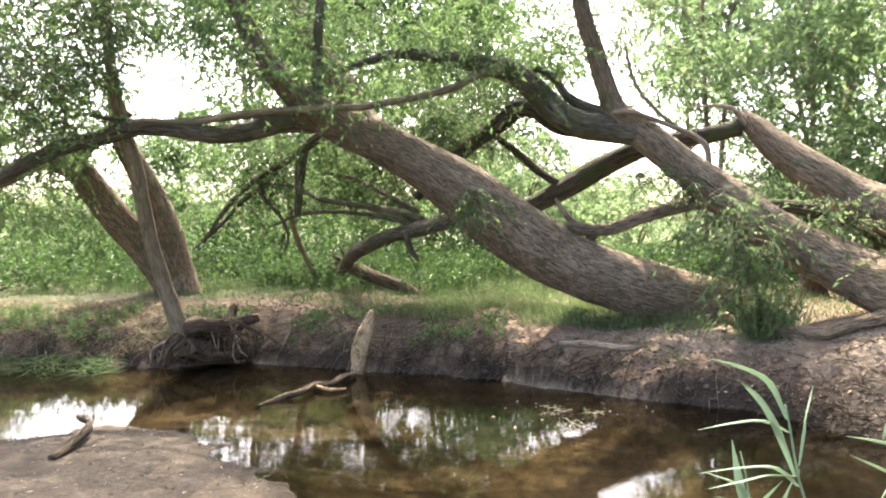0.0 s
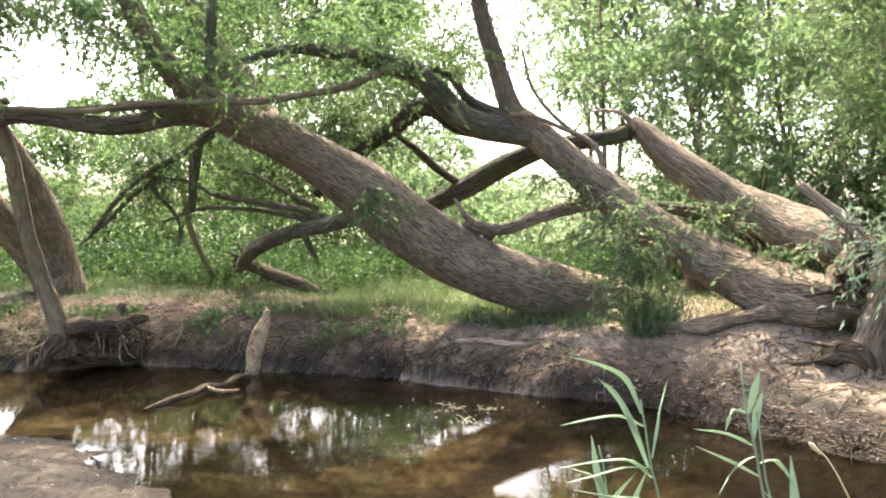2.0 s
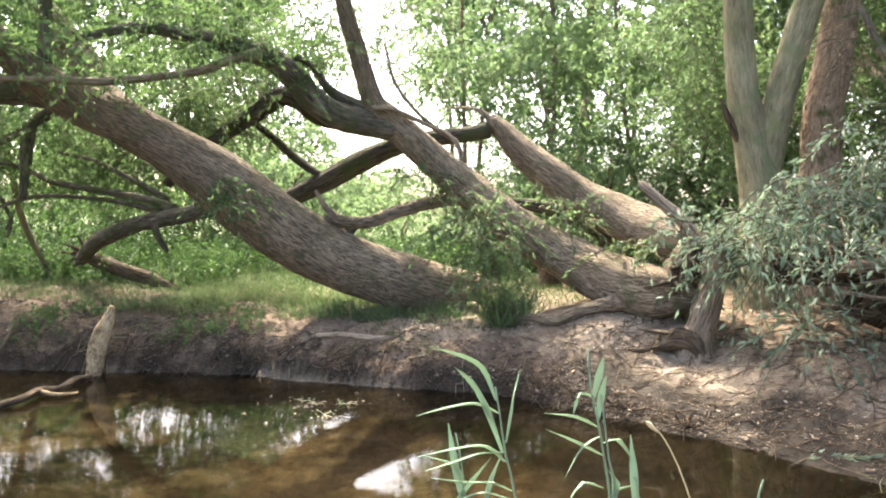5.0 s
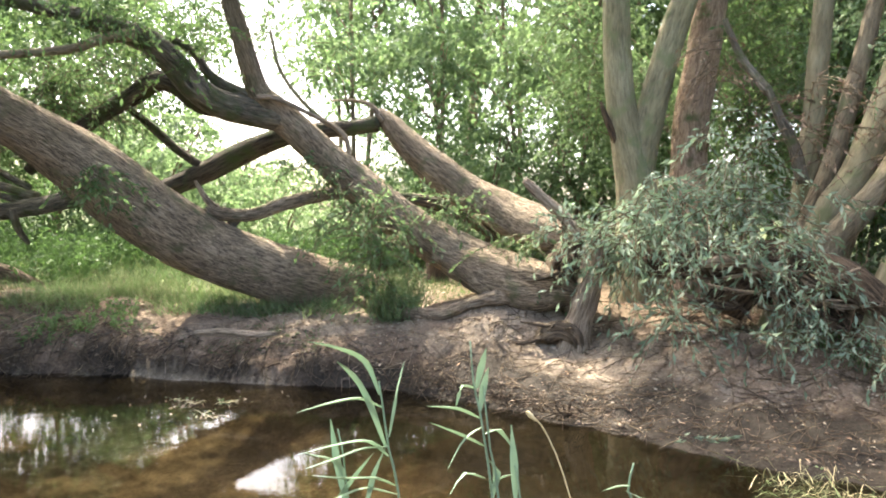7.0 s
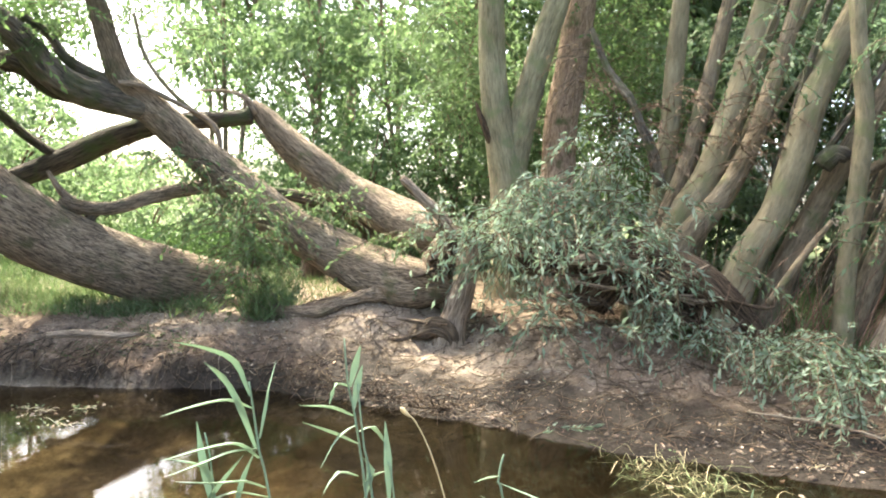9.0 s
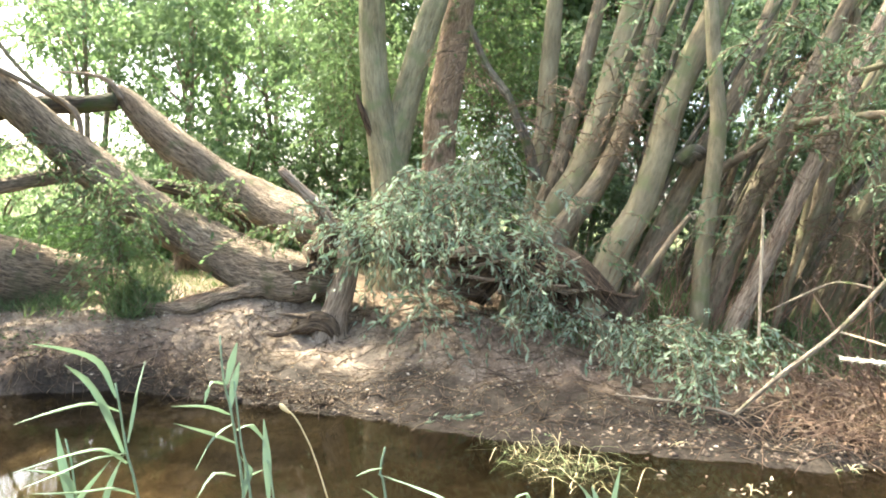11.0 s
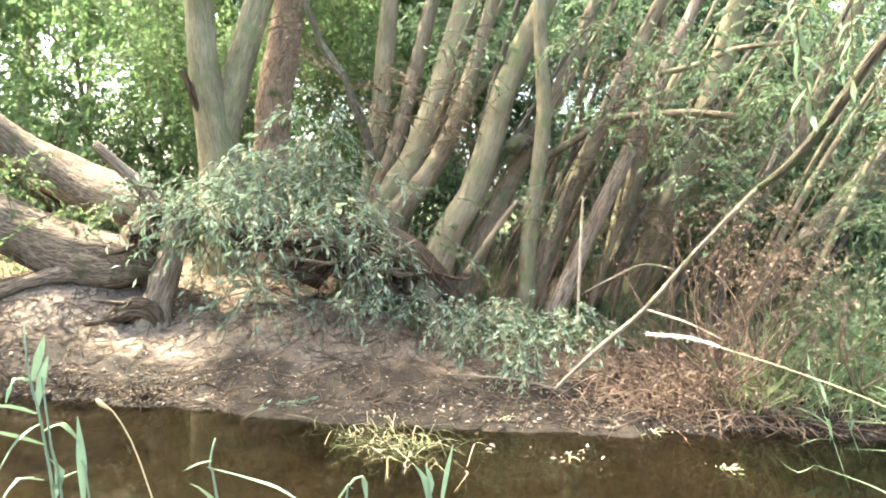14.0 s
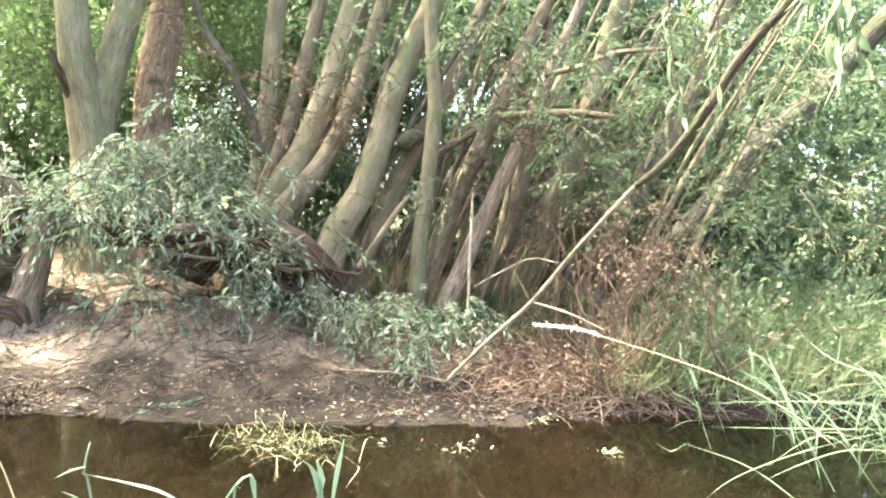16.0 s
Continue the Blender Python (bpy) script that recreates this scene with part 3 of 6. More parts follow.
for k, line in enumerate([
        [((-0.22, 8.18, 1.60), 0.0525), ((-0.54, 8.36, 1.70), 0.045), ((-0.98, 8.52, 1.78), 0.0375), ((-1.48, 8.64, 1.87), 0.03), ((-1.80, 8.78, 2.03), 0.0225), ((-2.30, 8.87, 2.09), 0.015)],
        [((-0.29, 8.38, 1.69), 0.0375), ((-0.67, 8.55, 1.91), 0.03), ((-1.06, 8.71, 2.11), 0.0263), ((-1.45, 8.85, 2.21), 0.0188)],
        [((-1.74, 8.59, 1.68), 0.0375), ((-1.72, 8.60, 1.96), 0.0525), ((-1.69, 8.60, 2.28), 0.0675), ((-1.63, 8.61, 2.50), 0.0525), ((-1.41, 8.65, 2.70), 0.045)],
        [((-1.50, 8.64, 2.57), 0.045), ((-1.91, 8.76, 2.33), 0.0375), ((-2.35, 8.85, 2.09), 0.0338), ((-2.69, 8.96, 1.80), 0.03), ((-3.04, 9.05, 1.35), 0.0225)],
        [((-2.18, 9.14, 2.13), 0.0375), ((-2.55, 9.15, 1.88), 0.03), ((-2.82, 9.18, 1.60), 0.0263), ((-3.18, 9.16, 1.28), 0.015)],
        [((-2.24, 8.88, 2.09), 0.0338), ((-2.22, 8.89, 1.90), 0.03), ((-2.05, 8.93, 1.71), 0.0225), ((-1.94, 8.96, 1.45), 0.0188), ((-1.98, 8.95, 1.25), 0.015)],
        [((-0.35, 8.28, 1.56), 0.0375), ((-0.92, 8.53, 1.68), 0.0263), ((-1.62, 8.72, 1.71), 0.0225), ((-2.14, 8.91, 1.55), 0.015)],
        [((-0.42, 7.97, 1.47), 0.0375), ((-0.37, 8.07, 1.28), 0.0338), ((-0.29, 8.18, 1.14), 0.0225)]]):
    limb("dead_branch", low_limb, line, BARK_DARK, 8, 0.06, 0.15, seed=10 + k)
limb("sapling_shoot", fallen, [((-1.91, 10.83, 0.69), 0.04), ((-2.16, 10.58, 1.38), 0.045), ((-2.20, 10.16, 2.03), 0.04), ((-2.19, 9.76, 2.63), 0.035), ((-2.11, 9.37, 3.02), 0.025)], BARK_SMOOTH, 8, seed=20)

# ---- the collapsed willow: two trunks out of one torn root ----
collapsed = tree("collapsed_willow", (4.52, 5.98, 0.77), "collapsed grey willow with two leaning trunks and a torn root")
limb("trunk", collapsed, [((4.50, 5.86, 0.86), 0.16), ((4.33, 6.11, 0.90), 0.2), ((4.04, 6.41, 0.98), 0.225), ((3.67, 6.74, 1.16), 0.235), ((3.25, 7.00, 1.44), 0.22), ((2.87, 7.20, 1.77), 0.2), ((2.53, 7.33, 2.06), 0.18),
     ((2.21, 7.42, 2.35), 0.165), ((1.95, 7.49, 2.58), 0.16), ((1.81, 7.52, 2.74), 0.13), ((1.69, 7.45, 3.01), 0.105), ((1.57, 7.37, 3.32), 0.095), ((1.45, 7.29, 3.61), 0.085), ((1.31, 7.21, 4.17), 0.06), ((1.22, 7.12, 4.70), 0.04)],
     BARK_GREY, 44, 0.04, 0.08, 0.014, 31)
broken_trunk = limb("trunk", collapsed, [((4.68, 5.98, 1.30), 0.19), ((4.55, 6.32, 1.41), 0.235), ((4.38, 6.74, 1.56), 0.235), ((4.07, 7.09, 1.78), 0.21), ((3.75, 7.31, 2.05), 0.19), ((3.51, 7.54, 2.33), 0.165), ((3.36, 7.71, 2.56), 0.12), ((3.26, 7.81, 2.71), 0.05)],
     BARK_GREY, 44, 0.04, 0.1, 0.014, 32)
limb("arch_limb", collapsed, [((2.07, 7.46, 2.49), 0.15), ((1.67, 7.55, 2.54), 0.15), ((1.38, 7.50, 2.60), 0.15), ((1.14, 7.44, 2.74), 0.14), ((0.97, 7.36, 2.90), 0.13), ((0.76, 7.28, 3.05), 0.12), ((0.50, 7.20, 3.12), 0.105),
     ((0.22, 7.10, 3.16), 0.085), ((-0.10, 7.00, 3.18), 0.07), ((-0.47, 6.88, 3.17), 0.05), ((-0.92, 6.72, 3.00), 0.03)], BARK_DARK, 24, 0.05, 0.12, 0.01, 33)
limb("limb", collapsed, [((1.85, 7.56, 2.63), 0.1), ((1.56, 7.57, 2.75), 0.06), ((1.32, 7.51, 2.86), 0.05), ((1.17, 7.43, 3.03), 0.04), ((0.92, 7.36, 3.15), 0.04)], BARK_DARK, 10, seed=34)
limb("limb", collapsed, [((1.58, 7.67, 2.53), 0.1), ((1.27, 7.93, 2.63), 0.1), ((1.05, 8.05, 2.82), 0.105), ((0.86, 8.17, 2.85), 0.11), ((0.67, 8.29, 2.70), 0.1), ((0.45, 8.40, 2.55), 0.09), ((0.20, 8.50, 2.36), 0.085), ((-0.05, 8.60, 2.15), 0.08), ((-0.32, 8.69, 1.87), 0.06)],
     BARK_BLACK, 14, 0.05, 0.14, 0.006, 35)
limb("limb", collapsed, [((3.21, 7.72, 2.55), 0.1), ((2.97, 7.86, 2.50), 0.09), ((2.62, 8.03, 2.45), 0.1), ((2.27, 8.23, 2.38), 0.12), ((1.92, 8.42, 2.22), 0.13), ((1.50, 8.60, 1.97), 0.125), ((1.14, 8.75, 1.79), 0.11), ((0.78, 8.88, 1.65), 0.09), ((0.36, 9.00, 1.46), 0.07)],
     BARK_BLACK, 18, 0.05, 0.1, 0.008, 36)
bent_limb = limb("limb", collapsed, [((2.85, 7.32, 1.77), 0.08), ((2.44, 7.41, 1.70), 0.075), ((2.08, 7.46, 1.60), 0.07), ((1.73, 7.49, 1.48), 0.065), ((1.39, 7.50, 1.49), 0.07), ((1.30, 7.52, 1.54), 0.05)], BARK_GREY, 14, 0.04, 0.16, 0.006, 37)
limb("snag", bent_limb, [((1.41, 7.50, 1.51), 0.05), ((1.30, 7.52, 1.62), 0.035), ((1.19, 7.53, 1.80), 0.015)], WOOD_DEAD, 8, seed=38)
limb("snag", bent_limb, [((1.61, 7.51, 1.47), 0.06), ((1.55, 7.58, 1.35), 0.055), ((1.47, 7.59, 1.21), 0.03)], BARK_DARK, 8, seed=39)
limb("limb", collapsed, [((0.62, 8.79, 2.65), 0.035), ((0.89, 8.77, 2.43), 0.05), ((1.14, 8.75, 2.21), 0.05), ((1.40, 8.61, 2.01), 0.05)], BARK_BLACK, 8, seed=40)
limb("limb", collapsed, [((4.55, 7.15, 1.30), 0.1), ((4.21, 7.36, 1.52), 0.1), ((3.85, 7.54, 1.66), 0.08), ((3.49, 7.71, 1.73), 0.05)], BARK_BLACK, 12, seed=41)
limb("snag", broken_trunk, [((3.26, 7.70, 2.58), 0.05), ((3.14, 7.74, 2.75), 0.03), ((2.98, 7.81, 2.80), 0.02), ((2.70, 7.90, 2.79), 0.01)], WOOD_DEAD, 7, seed=42)
for k, (u, v, w) in enumerate([(-0.16, 0.06, 0.12), (-0.24, 0.1, 0.03), (-0.05, 0.05, 0.16), (-0.28, 0.12, -0.06), (-0.2, 0.02, 0.07)]):
    q = np.array((3.36, 7.71, 2.56))
    limb("splinter", broken_trunk, [(tuple(q), 0.06), (tuple(q + (0.5 * u, 0.5 * v, 0.5 * w + 0.01)), 0.03), (tuple(q + (u, v, w)), 0.006)], WOOD_DEAD, 6, seed=170 + k)
limb("creeper", collapsed, [((1.75, 7.33, 2.66), 0.03), ((1.93, 7.29, 2.66), 0.028), ((2.27, 7.30, 2.54), 0.025), ((2.58, 7.31, 2.41), 0.03), ((2.69, 7.27, 2.27), 0.03), ((2.71, 7.26, 2.03), 0.02)], WOOD_DEAD, 8, seed=43)
limb("creeper", collapsed, [((1.89, 7.40, 3.36), 0.015), ((1.99, 7.38, 2.97), 0.02), ((2.21, 7.32, 2.66), 0.022), ((2.52, 7.33, 2.43), 0.025)], BARK_SMOOTH, 7, seed=44)
limb("long_branch", collapsed, [((0.60, 7.09, 3.08), 0.06), ((0.33, 7.00, 2.98), 0.045), ((0.10, 6.90, 2.85), 0.04), ((-0.30, 6.79, 2.74), 0.035), ((-0.68, 6.65, 2.65), 0.035), ((-0.73, 6.64, 2.64), 0.035), ((-1.32, 6.63, 2.62), 0.03), ((-1.81, 6.61, 2.59), 0.028), ((-2.19, 6.60, 2.52), 0.025), ((-2.78, 6.53, 2.52), 0.02)], BARK_STEM, 9, seed=45)
limb("root", collapsed, [((4.12, 6.01, 0.77), 0.11), ((3.85, 6.11, 0.72), 0.1), ((3.59, 6.15, 0.66), 0.06), ((3.36, 6.24, 0.55), 0.07), ((3.15, 6.48, 0.53), 0.066), ((2.97, 6.83, 0.55), 0.06), ((2.80, 7.14, 0.58), 0.06), ((2.75, 7.53, 0.56), 0.03)], BARK_GREY, 26, 0.03, 0.38, 0.035, 46)
limb("snag", collapsed, [((4.19, 5.84, 0.74), 0.05), ((4.17, 5.86, 0.85), 0.045), ((4.14, 5.87, 0.98), 0.035), ((4.13, 5.89, 1.05), 0.025)], WOOD_WET, 10, 0.03, 0.2, seed=47)
limb("torn_root", collapsed, [((4.36, 5.72, 0.91), 0.14), ((4.46, 5.77, 1.07), 0.2), ((4.60, 5.79, 1.24), 0.18), ((4.73, 5.82, 1.35), 0.1)], WOOD_ROT, 26, 0.03, 0.35, 0.03, 48)
limb("dead_stub", collapsed, [((4.51, 5.61, 1.32), 0.075), ((4.37, 5.72, 1.55), 0.065), ((4.22, 5.82, 1.71), 0.055), ((4.11, 5.89, 1.83), 0.05), ((4.06, 5.93, 1.89), 0.035)], WOOD_DEAD, 14, 0.04, 0.14, 0.01, 49)

# ---- stump leg under the bush ----
stump = tree("stump", (4.27, 5.35, 0.39), "grey rotten willow stump propping the bush", "stump")
limb("stem", stump, [((4.27, 5.42, 0.12), 0.23), ((4.32, 5.41, 0.34), 0.18), ((4.38, 5.38, 0.58), 0.135), ((4.44, 5.35, 0.86), 0.12), ((4.51, 5.37, 1.14), 0.12), ((4.58, 5.45, 1.35), 0.12)], WOOD_DEAD, 34, 0.025, 0.26, 0.04, 50)
rng = np.random.default_rng(53)
knot = np.array((4.07, 5.43, 0.46))
limb("rotten_knot", stump, [((3.95, 5.52, 0.38), 0.04), ((4.02, 5.47, 0.44), 0.09), ((4.12, 5.40, 0.48), 0.11), ((4.24, 5.33, 0.42), 0.1), ((4.29, 5.29, 0.32), 0.06)], WOOD_WET, 40, 0.02, 0.6, 0.05, 56)
for k in range(10):
    a = knot + rng.normal(size=3) * (0.08, 0.05, 0.05)
    d = rng.normal(size=3) * (0.09, 0.06, 0.03)
    limb("root_splinter", stump, [(tuple(a - d), 0.006), (tuple(a + rng.normal(size=3) * 0.02), rng.uniform(0.015, 0.03)), (tuple(a + d), 0.006)], WOOD_WET if k % 3 else WOOD_ROT, 8, 0.03, 0.4, 0.01, 51 + k)
limb("root_flare", collapsed, [((3.63, 6.70, 1.08), 0.16), ((3.92, 6.37, 0.95), 0.24), ((4.19, 6.02, 0.85), 0.27), ((4.39, 5.76, 0.84), 0.22), ((4.54, 5.58, 0.80), 0.1)], BARK_GREY, 40, 0.035, 0.22, 0.025, 55)
for k, (u, v, w) in enumerate([(0.12, -0.1, 0.28), (0.2, 0.02, 0.16), (0.05, -0.16, 0.12), (0.24, -0.06, 0.3), (0.1, 0.05, 0.4), (0.28, -0.12, 0.05)]):
    q = np.array((4.38, 5.71, 0.93))
    limb("splinter", collapsed, [(tuple(q), 0.07), (tuple(q + (u * 0.6, v * 0.6, w * 0.5)), 0.045), (tuple(q + (u, v, w)), 0.012)], (WOOD_ROT, WOOD_DEAD)[k % 2], 8, 0.03, 0.3, 0.008, 190 + k)
rng = np.random.default_rng(57)
for k in range(26):
    q = np.array((4.35, 5.67, 1.04)) + rng.normal(size=3) * (0.06, 0.06, 0.1)
    d = rng.normal(size=3) * (0.1, 0.1, 0.07) + (-0.06, -0.1, 0.02)
    r = rng.uniform(0.012, 0.035)
    limb("torn_splinter", collapsed, [(tuple(q), r), (tuple(q + 0.5 * d + rng.normal(size=3) * 0.025), r * 0.8), (tuple(q + d), r * 0.2)], (WOOD_ROT, WOOD_ROT, WOOD_WET)[k % 3], 7, 0.03, 0.35, 0.006, 210 + k)


# ---- trees on the far bank, left ----
slender = tree("slender_leaning_tree", (-2.85, 7.74, 0.39), "thin leaning tree rooted at the water's edge")
limb("trunk", slender, [((-2.83, 7.80, 0.20), 0.14), ((-2.87, 7.73, 0.43), 0.1), ((-2.98, 7.64, 0.90), 0.085), ((-3.06, 7.50, 1.39), 0.075), ((-3.09, 7.38, 1.80), 0.075), ((-3.11, 7.26, 2.20), 0.075), ((-3.17, 7.13, 2.58), 0.07), ((-3.20, 7.00, 3.05), 0.06), ((-3.19, 6.90, 3.51), 0.055), ((-3.17, 6.80, 3.91), 0.05), ((-3.20, 6.67, 4.48), 0.035)], BARK_STEM, 16, 0.05, 0.08, 0.006, 60)
# Roots wear the dark rotten-wood colour to paint in the undercut hollow's shade.
for k, line in enumerate([
        [((-2.89, 7.78, 0.30), 0.13), ((-2.71, 7.91, 0.19), 0.15), ((-2.47, 8.03, 0.16), 0.15), ((-2.24, 8.14, 0.15), 0.13), ((-2.07, 8.24, 0.07), 0.09)],
        [((-2.82, 7.70, 0.43), 0.09), ((-2.63, 7.82, 0.46), 0.1), ((-2.40, 7.94, 0.42), 0.09), ((-2.20, 8.00, 0.49), 0.07), ((-2.09, 8.03, 0.51), 0.04)],
        [((-2.84, 7.69, 0.34), 0.09), ((-2.94, 7.57, 0.23), 0.07), ((-2.98, 7.48, 0.08), 0.05)],
        [((-2.42, 7.89, 0.40), 0.07), ((-2.41, 8.05, 0.56), 0.06), ((-2.38, 8.11, 0.66), 0.04)]]):
    limb("root", slender, line, (WOOD_ROT, WOOD_ROT, WOOD_ROT, WOOD_ROT)[k], 22, 0.03, 0.5, 0.035, 61 + k)
rng = np.random.default_rng(65)
foot = np.array((-2.46, 7.82, 0.39))
for k in range(42):
    a = foot + rng.normal(size=3) * (0.28, 0.06, 0.06)
    b = a + rng.normal(size=3) * (0.14, 0.08, 0.03) + (0.02, -0.06, -0.24)
    r = rng.uniform(0.004, 0.018)
    limb("root", slender, [(tuple(a), r), (tuple(0.5 * (a + b) + rng.normal(size=3) * 0.06), r * 0.7), (tuple(b), r * 0.3)], WOOD_ROT if k % 5 else WOOD_DEAD, 7, 0.04, 0.25, seed=k)
twin = tree("twin_trunk_willow", (-3.91, 10.50, 0.78), "old twin-trunked willow standing in grass")
limb("trunk", twin, [((-3.85, 10.52, 0.15), 0.36), ((-3.89, 10.50, 0.66), 0.29), ((-3.92, 10.49, 0.91), 0.25), ((-4.00, 10.25, 1.57), 0.22), ((-4.10, 9.99, 2.09), 0.19), ((-4.19, 9.73, 2.46), 0.16), ((-4.26, 9.49, 2.81), 0.12), ((-4.23, 9.28, 3.47), 0.08)], BARK_GREY, 24, 0.06, 0.1, 0.012, 66)
limb("trunk", twin, [((-3.91, 10.50, 0.24), 0.3), ((-4.02, 10.46, 0.74), 0.25), ((-4.24, 10.26, 1.17), 0.22), ((-4.53, 10.03, 1.64), 0.22), ((-4.73, 9.71, 2.08), 0.2), ((-4.85, 9.43, 2.34), 0.17), ((-5.09, 9.07, 2.41), 0.13), ((-5.36, 8.68, 2.15), 0.1), ((-5.72, 8.21, 1.92), 0.06)], BARK_GREY, 24, 0.06, 0.1, 0.012, 67)
limb("limb", twin, [((-4.82, 9.44, 2.33), 0.12), ((-4.68, 9.40, 2.58), 0.1), ((-4.39, 9.43, 2.80), 0.08), ((-4.09, 9.45, 3.06), 0.05)], BARK_DARK, 12, seed=68)

# ---- trees on the far bank, right ----
forked = tree("forked_willow", (5.83, 6.19, 0.64), "young forked willow with smooth olive bark")
forked_trunk = limb("trunk", forked, [((5.86, 6.17, -0.16), 0.36), ((5.83, 6.19, 0.58), 0.3), ((5.82, 6.21, 1.24), 0.27), ((5.78, 6.24, 1.83), 0.235), ((5.67, 6.27, 2.29), 0.19), ((5.56, 6.30, 2.80), 0.165), ((5.51, 6.34, 3.37), 0.155), ((5.42, 6.29, 3.98), 0.145), ((5.39, 6.32, 4.73), 0.12), ((5.26, 6.29, 5.54), 0.09)], BARK_PALE, 26, 0.05, 0.06, 0.006, 70)
limb("trunk", forked, [((5.78, 6.24, 1.90), 0.18), ((5.83, 6.19, 2.49), 0.17), ((5.91, 6.12, 3.01), 0.155), ((6.01, 6.03, 3.57), 0.15), ((6.11, 5.93, 4.05), 0.14), ((6.30, 5.87, 4.78), 0.11), ((6.48, 5.83, 5.64), 0.08)], BARK_PALE, 26, 0.05, 0.06, 0.006, 71)
limb("snag", forked_trunk, [((5.66, 6.28, 2.15), 0.05), ((5.45, 6.29, 2.47), 0.045), ((5.35, 6.32, 2.68), 0.035), ((5.30, 6.34, 2.82), 0.012)], WOOD_ROT, 8, seed=72)
red = tree("reddish_willow", (6.63, 6.25, 0.75), "willow trunk with reddish flaking bark")
limb("trunk", red, [((6.66, 6.22, -0.10), 0.32), ((6.64, 6.24, 0.61), 0.28), ((6.61, 6.27, 1.45), 0.24), ((6.60, 6.29, 2.08), 0.215), ((6.61, 6.28, 2.68), 0.205), ((6.66, 6.22, 3.33), 0.2), ((6.71, 6.17, 3.88), 0.185), ((6.73, 6.14, 4.22), 0.175), ((6.78, 6.10, 5.03), 0.14), ((6.81, 6.06, 5.96), 0.1)], BARK_RED, 26, 0.05, 0.1, 0.014, 73)
